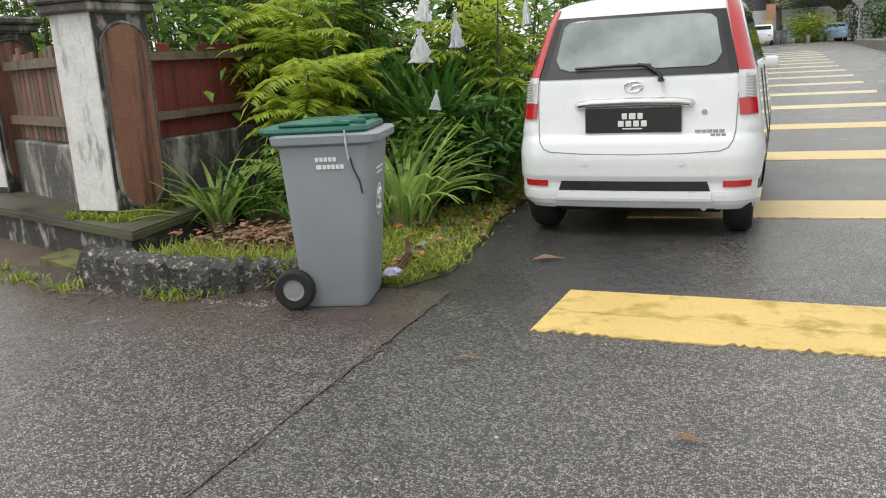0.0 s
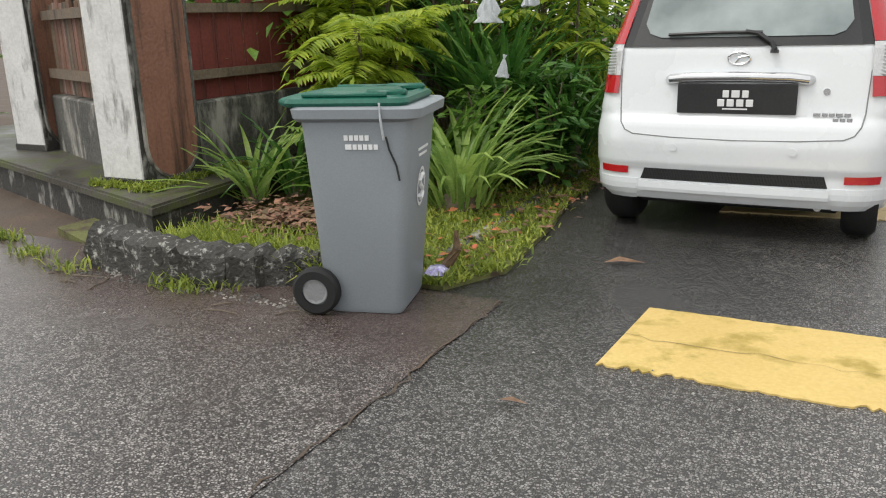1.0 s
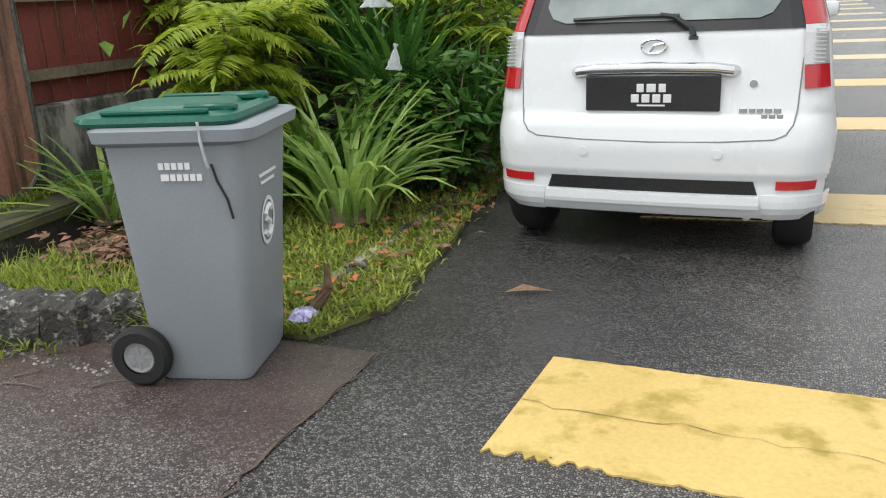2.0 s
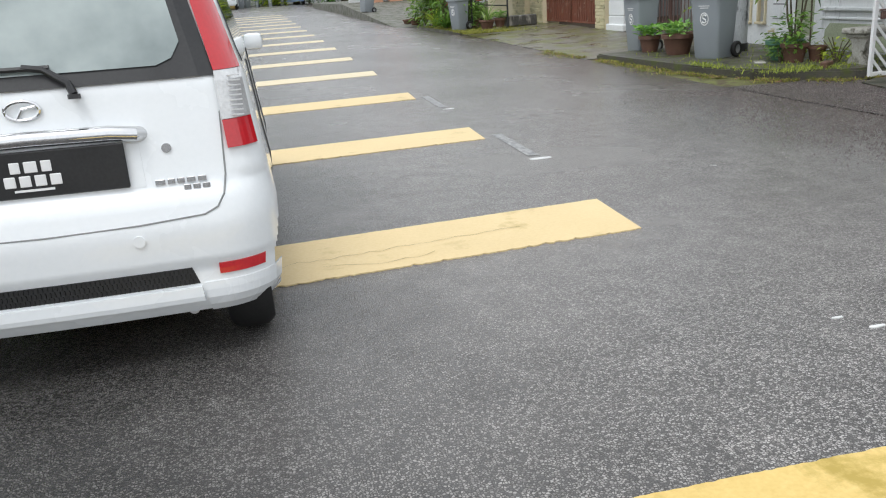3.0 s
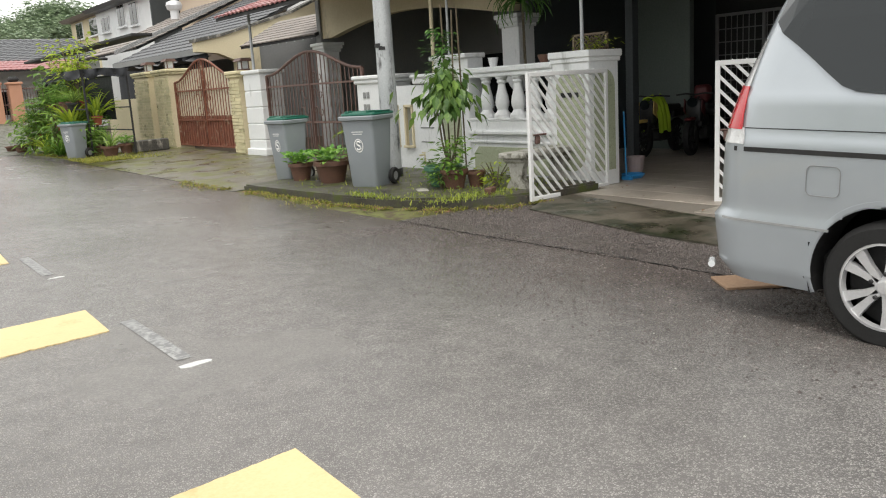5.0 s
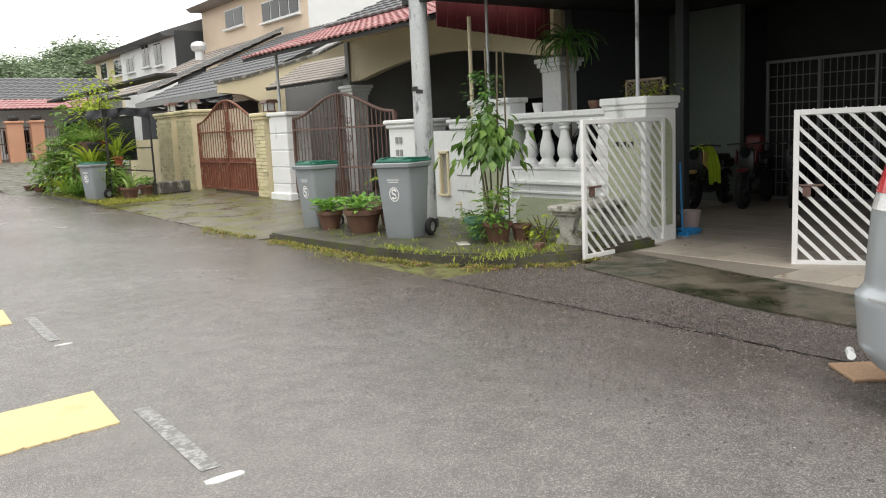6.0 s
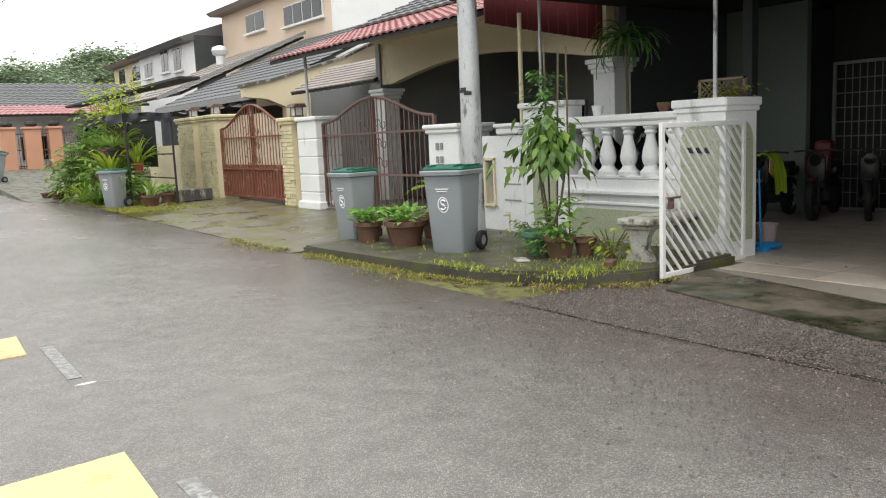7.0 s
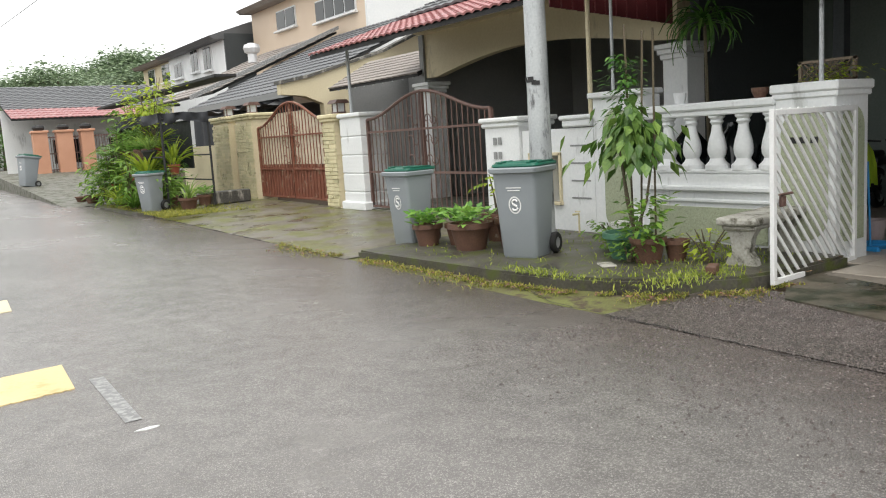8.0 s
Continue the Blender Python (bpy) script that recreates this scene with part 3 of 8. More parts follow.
sheet("driveway_slab", span(6.62, 9.5, 0.36), span(14.55, 24.6, 0.5), lambda x, y: g(6.62, y) + 0.006 + 0.05 * (x - 6.62) / 2.9 + 0.01 * noise.noise((x * 1.5, y * 1.5, 0)), M_mossdrive, "wet grey concrete driveway with thin moss", "driveway")
bm = B()
prism(bm, [(9.45, 24.65), (7.4, 24.2), (6.6, 22.9), (6.4, 23.4), (6.3, 27.5), (9.45, 28.5)], "z", -0.2, 0.10)
tagged(part("verge", bm, M_slab), "mossy verge below the potted plants", "verge", kind="structure")
sheet("driveway", span(5.85, 9.45, 0.6), span(27.6, 60, 0.9), lambda x, y: 0.1 + 0.65 * min(1.0, (y - 27.6) / 14.4), M_conc, "pale concrete driveway rising to far gates", "driveway")
bm = B()
prism(bm, [(27.6, -0.2), (60, -0.2), (60, 0.75), (42.0, 0.75), (27.6, 0.1)], "x", 5.72, 5.85)
tagged(part("driveway_kerb", bm, M_conc), "pale concrete edge of a driveway", "kerb", kind="structure")

# ---- left corner: kerb, slab, wall, verge ----
KERB = [(-2.34, 2.72, 0.21), (-2.1, 2.68, 0.21), (-1.85, 2.645, 0.2), (-1.62, 2.67, 0.19), (-1.42, 2.75, 0.17), (-1.2, 2.86, 0.15), (-0.98, 2.97, 0.13), (-0.75, 3.06, 0.1)]


def kerb_at(u):
    """Centre line and height of the curved kerb, u from 0 to 1."""
    q = u * (len(KERB) - 1)
    i = min(int(q), len(KERB) - 2)
    return Vector(KERB[i]).lerp(Vector(KERB[i + 1]), q - i)


for k, (u0, u1) in enumerate(((0.0, 0.52), (0.523, 0.77), (0.773, 1.0))):
    bm = B()
    rings = []
    for u in span(u0, u1, 0.02):
        c, d = kerb_at(u), (kerb_at(min(1, u + 0.02)) - kerb_at(max(0, u - 0.02)))
        out = Vector((d.y, -d.x, 0)).normalized()
        wear = 0.045 * noise.noise((u * 30, k, 0.0))
        ring = []
        for off, h in ((0.095, -0.05), (0.09, 0.4), (0.078, 0.85), (0.045, 1.0), (-0.05, 1.0), (-0.08, 0.8), (-0.085, -0.05)):
            p = c + out * (off + 0.045 * noise.noise((u * 34, h * 4, k)))
            ring.append((p.x, p.y, c.z * h + (wear + 0.014 * noise.noise((u * 60, off * 20, 2.0)) if h > 0.3 else 0)))
        rings.append(ring)
    loft(bm, rings)
    tagged(part("kerb", bm, M_kerbstone, smooth=True), "broken blackened concrete kerb stone flecked with white", "kerb", "corner kerb", "structure")
bm = B()
prism(bm, [(-0.75, 2.99), (-0.52, 2.99), (-0.36, 3.33), (-0.42, 3.9), (-0.46, 4.25), (-0.56, 4.8), (-0.62, 6.2), (-0.75, 40), (-3.2, 40), (-3.2, 3.1), (-2.3, 2.75), (-1.85, 2.68), (-1.42, 2.78), (-0.98, 2.99)], "z", -0.1, 0.02)
tagged(part("verge", bm, M_moss), "earth verge beside the street", "verge", kind="structure")
bm = B()
prism(bm, [(-2.38, 3.09), (-2.55, 4.6), (-2.9, 4.9), (-7.0, 5.6), (-7.0, 4.66)], "z", -0.12, 0.17)
tagged(part("drain_wall", bm, M_mould), "black mouldy drain wall with flaking white", "drain wall", kind="structure")
bm = B()
prism(bm, [(-2.33, 3.05), (-2.51, 4.62), (-2.88, 4.94), (-7.0, 5.64), (-7.0, 4.61)], "z", 0.172, 0.225)
bmesh.ops.bevel(bm, geom=[e for e in bm.edges if all(v.co.z > 0.2 for v in e.verts)], offset=0.015, segments=2, affect="EDGES")
tagged(part("drain_slab", bm, M_slab), "blackened concrete drain slab, mossy along its edge", "slab", kind="structure")

# half-buried kerb stones in the verge
for k in range(7):
    u = k / 6
    bm = B()
    box(bm, 0, 0, 0, 0.09, 0.36, 0.1, 0.02)
    kb = tagged(part("buried_kerb", bm, M_oldconc), "half-buried mossy kerb stone in the grass", "kerb stone", "buried kerb", "structure")
    kb.matrix_basis = pose(-0.72 - 0.07 * u, 3.5 + 2.1 * u, -0.005, random.Random(k).uniform(-3, 3), 0, 3)
# ---- right side: walls, piers ----
WX = 9.45


def wall(name, outline_or_boxes, material, label, category="wall"):
    bm = B()
    for b in outline_or_boxes:
        box(bm, *b)
    return tagged(part(name, bm, material), label, category, kind="structure")


def arch_panel(bm, x, y0, y1, z0, z1, depth):
    """A proud panel on a wall facing -x, with a round top and foot."""
    r = (y1 - y0) / 2
    c = (y0 + y1) / 2
    out = [(c + r * math.cos(a), z1 - r + r * math.sin(a)) for a in span(0, math.pi, math.pi / 10)]
    out += [(c + r * math.cos(a), z0 + r + r * math.sin(a)) for a in span(math.pi, 2 * math.pi, math.pi / 10)]
    prism(bm, out, "x", x - depth, x + 0.01)


# gate pier of the open house
pier = thing("gate_pier", "white gate pier with sage pebble-dash panels and moulded cap", "gate pier", pose(9.45, 10.1, 0))
bm = B()
box(bm, 0.275, 0.31, 0.68, 0.55, 0.62, 1.64, 0.012)
part("shaft", bm, M_white, pier)
bm = B()
box(bm, 0.275, 0.31, 1.55, 0.63, 0.7, 0.09, 0.015)
box(bm, 0.275, 0.31, 1.48, 0.59, 0.67, 0.06, 0.012)
part("cap", bm, M_white, pier)
bm = B()
arch_panel(bm, 0, 0.07, 0.55, 0.1, 1.36, 0.012)
part("panel", bm, M_sage, pier, "sage pebble-dash panel with rounded ends")
bm = B()
prism(bm, [(0.275 + 0.19 * math.cos(a), 1.16 + 0.2 * math.sin(a)) for a in span(0, math.pi, 0.3)] + [(0.085, 0.1), (0.465, 0.1)], "y", -0.012, 0.01)
part("panel", bm, M_sage, pier, "sage pebble-dash panel with rounded ends")
for k, dy in enumerate((0.2, 0.31, 0.42)):
    bm = B()
    box(bm, -0.016, dy, 1.06, 0.02, 0.075, 0.06, 0.004)
    part("house_number", bm, M_blackpl, pier, "black plain bar")
copy_thing(pier, pose(9.6, 6.25, 0))

# balustrade wall
bal = thing("balustrade_wall", "white balustrade garden wall with a sage panel", "garden wall", pose(9.45, 10.72, 0))
bm = B()
box(bm, 0.1, 0.84, 0.27, 0.2, 1.68, 0.94, 0.008)
box(bm, 0.08, 0.84, 0.58, 0.28, 1.68, 0.06, 0.015)
box(bm, 0.09, 0.84, 0.45, 0.24, 1.68, 0.04, 0.01)
part("base_wall", bm, M_white, bal)
bm = B()
prism(bm, [(0.08, 0.02), (1.6, 0.02), (1.6, 0.28), (1.5, 0.38), (0.18, 0.38), (0.08, 0.28)], "x", -0.012, 0.01)
part("panel", bm, M_sage, bal, "sage pebble-dash panel")
bm = B()
box(bm, 0.1, 0.84, 1.445, 0.26, 1.70, 0.085, 0.02)
box(bm, 0.1, 0.84, 1.375, 0.2, 1.68, 0.06, 0.012)
box(bm, 0.1, 0.84, 0.76, 0.22, 1.68, 0.04, 0.01)
part("rail", bm, M_white, bal)
BAL = [(0.125, 0.0), (0.125, 0.05), (0.085, 0.09), (0.072, 0.12), (0.095, 0.17), (0.1, 0.22), (0.088, 0.3), (0.06, 0.4), (0.05, 0.47), (0.072, 0.5), (0.06, 0.525), (0.085, 0.55), (0.085, 0.58)]
first = None
for k in range(5):
    if first is None:
        bm = B()
        lathe(bm, BAL, 14)
        first = part("baluster", bm, M_white, bal, smooth=True)
    else:
        nb = new("baluster", first.data)
        nb.parent = bal
    (first if k == 0 else nb).location = (0.1, 0.10 + 0.325 * k, 0.775)

# arched pier, low wall, house wall pier with meter plates
ap = thing("garden_wall_pier", "white wall pier with an arched sage panel", "pier", pose(9.45, 12.4, 0))
bm = B()
box(bm, 0.15, 0.4, 0.72, 0.3, 0.8, 1.84, 0.01)
part("shaft", bm, M_white, ap)
bm = B()
box(bm, 0.13, 0.4, 1.67, 0.4, 0.86, 0.07, 0.015)
part("cap", bm, M_white, ap)
bm = B()
arch_panel(bm, 0, 0.2, 0.62, 0.05, 1.5, 0.012)
part("panel", bm, M_sage, ap, "sage pebble-dash arched panel")

lw = thing("garden_wall", "low white rendered garden wall with cream-framed slots", "garden wall", pose(9.45, 13.2, 0))
bm = B()
for y0, y1, z0, z1 in ((0, 0.6, -0.2, 1.3), (0.82, 1.02, -0.2, 1.3), (1.2, 1.36, -0.2, 1.3), (0.6, 0.82, -0.2, 0.36), (0.6, 0.82, 0.97, 1.3), (1.02, 1.2, -0.2, 0.36), (1.02, 1.2, 0.97, 1.3)):
    box(bm, 0.1, (y0 + y1) / 2, (z0 + z1) / 2, 0.2, y1 - y0, z1 - z0)
part("wall", bm, M_white, lw)
for yc in (0.71, 1.11):
    bm = B()
    for yy, sz in ((yc - 0.1, 0), (yc + 0.1, 0)):
        box(bm, 0.0, yy, 0.665, 0.06, 0.04, 0.66, 0.006)
    box(bm, 0.0, yc, 0.98, 0.06, 0.24, 0.04, 0.006)
    box(bm, -0.01, yc, 0.34, 0.1, 0.26, 0.04, 0.006)
    box(bm, 0.16, yc, 0.665, 0.02, 0.17, 0.62)
    part("slot_frame", bm, M_cream, lw, "cream frame of a wall slot")
bm = B()
box(bm, 0.1, 0.27, 1.36, 0.3, 0.5, 0.1, 0.02)
box(bm, 0.1, 0.27, 1.43, 0.36, 0.56, 0.06, 0.02)
part("cap", bm, M_white, lw)

for z in (0.42, 0.64, 0.86, 1.08):
    bm = B()
    box(bm, -0.003, 0.24, z, 0.008, 0.34, 0.02)
    part("groove", bm, M_greywall, lw, "shallow grey groove line")
hp = thing("gate_pier", "white rendered gate pier with moulded cap and small plates", "gate pier", pose(9.4, 14.56, 0))
bm = B()
box(bm, 0.3, 0.39, 0.6, 0.6, 0.76, 1.6, 0.01)
part("shaft", bm, M_white, hp)
bm = B()
box(bm, 0.3, 0.39, 1.4, 0.68, 0.84, 0.07, 0.02)
box(bm, 0.3, 0.39, 1.47, 0.74, 0.9, 0.07, 0.02)
part("cap", bm, M_white, hp)
for y, z in ((0.42, 1.18), (0.53, 1.18), (0.42, 0.98), (0.53, 0.98)):
    bm = B()
    box(bm, -0.012, y, z, 0.015, 0.07, 0.1, 0.003)
    part("number_plate", bm, M_greywall, hp, "small dark plate")
wp = thing("gate_pier", "white pier of large blocks beside a brown gate", "gate pier", pose(9.4, 19.05, 0.05))
for k in range(5):
    bm = B()
    box(bm, 0.27, 0.4, 0.14 + 0.34 * k, 0.54, 0.8, 0.325, 0.012)
    part("block", bm, M_white, wp)
bm = B()
box(bm, 0.27, 0.4, 0.85, 0.5, 0.76, 1.7)
box(bm, 0.27, 0.4, 1.72, 0.62, 0.88, 0.08, 0.02)
box(bm, 0.27, 0.4, 0.05, 0.64, 0.9, 0.16, 0.02)
part("core", bm, M_white, wp)


def lamp_post_cap(parent, x, y, z):
    bm = B()
    box(bm, x, y, z + 0.02, 0.2, 0.26, 0.04, 0.008)
    for dx in (-0.08, 0.08):
        for dy in (-0.1, 0.1):
            box(bm, x + dx, y + dy, z + 0.12, 0.02, 0.02, 0.18)
    prism(bm, [(x - 0.16, z + 0.2), (x + 0.16, z + 0.2), (x + 0.1, z + 0.27), (x - 0.1, z + 0.27)], "y", y - 0.17, y + 0.17)
    ln = part("pier_lamp", bm, M_browngate, parent, "brown lantern on the pier")
    bm = B()
    box(bm, x, y, z + 0.12, 0.15, 0.19, 0.16)
    part("lamp_glass", bm, M_bag, ln)


def yellow_pier(y0, y1, top, seed):
    yp = thing("gate_pier", "pale yellow stone-clad pier with a lantern on top", "gate pier", pose(9.35, y0, 0.06))
    w = y1 - y0
    bm = B()
    box(bm, 0.25, w / 2, top / 2 - 0.05, 0.48, w - 0.02, top, 0.0)
    part("core", bm, M_cream, yp)
    rnd = random.Random(seed)
    rows = round((top - 0.2) / 0.075)
    for j in range(rows):
        y = 0.0
        while y < w - 0.05:
            ln = min(rnd.uniform(0.14, 0.3), w - y)
            bm = B()
            dep = rnd.uniform(0.008, 0.03)
            box(bm, 0.005 - dep / 2, y + ln / 2, 0.04 + j * 0.075, dep + 0.01, ln - 0.008, 0.066, 0.004)
            part("stone", bm, M_yellowbrick, yp)
            y += ln
    bm = B()
    box(bm, 0.25, w / 2, top - 0.09, 0.6, w + 0.08, 0.06, 0.015)
    box(bm, 0.25, w / 2, top - 0.02, 0.66, w + 0.14, 0.08, 0.02)
    part("cap", bm, M_yellowbrick, yp)
    lamp_post_cap(yp, 0.25, w / 2, top + 0.02)
    return yp


yellow_pier(19.96, 20.48, 1.75, 1)
yellow_pier(24.2, 25.25, 2.0, 2)
yellow_pier(25.75, 26.9, 2.0, 3)
wall("wall_between_piers", [(9.6, 25.5, 0.9, 0.2, 0.5, 1.9), (9.62, 28.6, 0.7, 0.2, 3.4, 1.4)], M_cream, "stained cream wall between the piers")


# ---- gates ----
def bar_gate(name, label, x, y0, y1, z0, side, mid, material, sheet_from=None, sheet_to=None, sheet_mat=None, solid=0.0, bars=17):
    """A pair of leaves whose top sweeps up to the middle."""
    gt = thing(name, label, "gate", pose(x, y0, z0))
    w = y1 - y0

    def top(u):
        s = 1 - abs(2 * u - 1)
        return side + (mid - side) * (0.5 - 0.5 * math.cos(math.pi * s))
    for leaf in (0, 1):
        us = span(leaf * 0.5 + (0.004 if leaf else 0), 0.5 + leaf * 0.5 - (0 if leaf else 0.004), 0.5 / 12)
        bm = B()
        tube(bm, [(0, u * w, top(u)) for u in us], 0.028, 6)
        for u in (us[0], us[-1]):
            box(bm, 0, u * w, top(u) / 2 + 0.02, 0.05, 0.06, top(u) - 0.04)
        for z in (0.06, side * 0.42, side * 0.86):
            box(bm, 0, (us[0] + us[-1]) / 2 * w, z, 0.035, w / 2 - 0.06, 0.035)
        lf = part("gate_leaf", bm, material, gt)
        for k in range(1, bars // 2 + 1):
            u = us[0] + (us[-1] - us[0]) * k / (bars // 2 + 1)
            bm = B()
            cyl(bm, (0, u * w, 0.05), (0, u * w, top(u)), 0.011, seg=6)
            part("bar", bm, material, lf)
        uc = us[-1] - 0.07 if leaf == 0 else us[0] + 0.07
        for zc in (side * 0.55, side * 0.75, side * 0.95):
            for sgn in (1, -1):
                pts = []
                for a in span(0, 4.2, 0.35):
                    r = 0.11 * (1 - a / 6)
                    pts.append((-0.02, uc * w + sgn * (0.1 - r * math.cos(a)), zc + sgn * r * math.sin(a)))
                bm = B()
                tube(bm, pts, 0.009, 5)
                part("scroll", bm, material, lf)
        if solid:
            bm = B()
            for k in range(11):
                u = us[0] + (us[-1] - us[0]) * (k + 0.5) / 11
                box(bm, 0.022, u * w, solid / 2 + 0.03, 0.012, w / 23, solid, 0.003)
            part("lower_panel", bm, material, lf)
        if sheet_mat:
            bm = B()
            n = 22
            vs = []
            for k in range(n + 1):
                u = us[0] + (us[-1] - us[0]) * k / n
                dx = 0.045 + 0.012 * (k % 2)
                vs.append((bm.verts.new((dx, u * w, sheet_from)), bm.verts.new((dx, u * w, min(sheet_to, top(u) - 0.02)))))
            for a, b in zip(vs, vs[1:]):
                bm.faces.new((a[0], b[0], b[1], a[1]))
            r = bmesh.ops.extrude_face_region(bm, geom=bm.faces[:])
            bmesh.ops.translate(bm, verts=[v for v in r["geom"] if isinstance(v, bmesh.types.BMVert)], vec=(0.004, 0, 0))
            part("backing_sheet", bm, sheet_mat, lf, "faded rust-stained backing sheet")
    return gt


bar_gate("driveway_gate", "brown steel double gate with scrollwork and swept top", 9.55, 15.36, 19.03, 0.04, 1.62, 2.0, M_browngate, bars=25)
bar_gate("driveway_gate", "rusty red-brown steel gate backed with faded sheet", 9.5, 20.5, 24.18, 0.1, 1.62, 2.1, M_rustgate, 0.78, 1.9, M_sheet, 0.75, bars=23)


def slat_gate(m, w, h, flip):
    """White steel leaf with diagonal slats."""
    gt = thing("driveway_gate", "white steel gate leaf with diagonal slats, standing open", "gate", m, "white gate leaves")
    bm = B()
    for x in (0.025, w - 0.025):
        box(bm, x, 0, h / 2, 0.05, 0.04, h, 0.004)
    for z in (0.025, h - 0.025):
        box(bm, w / 2, 0, z, w - 0.1, 0.04, 0.05, 0.004)
    part("gate_frame", bm, M_steelwhite, gt)
    step = 0.135
    for k in range(-int(h / step), int(w / step) + 1):
        pts = []
        x0 = k * step + 0.02
        a = (max(x0, 0.04), 0)
        lo_x, hi_x = max(x0, 0.04), min(x0 + h * 0.98, w - 0.04)
        if hi_x - lo_x < 0.08:
            continue
        za, zb = (lo_x - x0) / 0.98, (hi_x - x0) / 0.98
        if not flip:
            za, zb = h - za, h - zb
        bm = B()
        d = Vector((hi_x - lo_x, 0, zb - za))
        box(bm, 0, 0, 0, d.length, 0.012, 0.032, m=Matrix.Translation(((lo_x + hi_x) / 2, 0, (za + zb) / 2)) @ pose(0, 0, 0, 0, -math.degrees(math.atan2(d.z, d.x)), 0))
        part("slat", bm, M_steelwhite, gt)
    bm = B()
    lx = 0.1
    tube(bm, [(lx - 0.05, -0.04, h * 0.52), (lx + 0.16, -0.04, h * 0.52)], 0.012, 6)
    box(bm, lx + 0.02, -0.03, h * 0.48, 0.07, 0.03, 0.09, 0.006)
    part("latch", bm, M_browngate, gt, "rusty bolt latch")
    return gt


slat_gate(pose(8.265, 9.955, -0.1, 0, 0, 5.0), 1.5, 1.46, False)
slat_gate(pose(9.25, 8.2, -0.1, 0, 0, -57.0), 1.5, 1.46, False)

# utility pole
pl = thing("utility_pole", "grey galvanised lamp pole with black scuffs", "pole", pose(8.55, 13.15, 0))
bm = B()
cyl(bm, (0, 0, -0.05), (0, 0, 7.5), 0.135, 0.1, 20)
part("shaft", bm, M_pole, pl, smooth=True)
bm = B()
cyl(bm, (0, 0, 3.05), (0, 0, 3.3), 0.137, 0.135, 20)
part("band", bm, M_blackpl, pl, "dark plate band")
bm = B()
cyl(bm, (0, 0, -0.02), (0, 0, 0.12), 0.15, 0.15, 20)
part("band", bm, M_blackpl, pl, "dark plate band")
bm = B()
rnd = random.Random(5)
for k in range(8):
    a = math.pi + rnd.uniform(-0.9, 0.9)
    box(bm, 0, 0, 0, 0.012, rnd.uniform(0.03, 0.09), rnd.uniform(0.02, 0.05), m=Matrix.Translation((0.13 * math.cos(a), 0.13 * math.sin(a), 1.86 + rnd.uniform(-0.03, 0.03))) @ pose(0, 0, 0, 0, 0, math.degrees(a)))
part("scuff_mark", bm, M_blackpl, pl, "black sprayed mark")


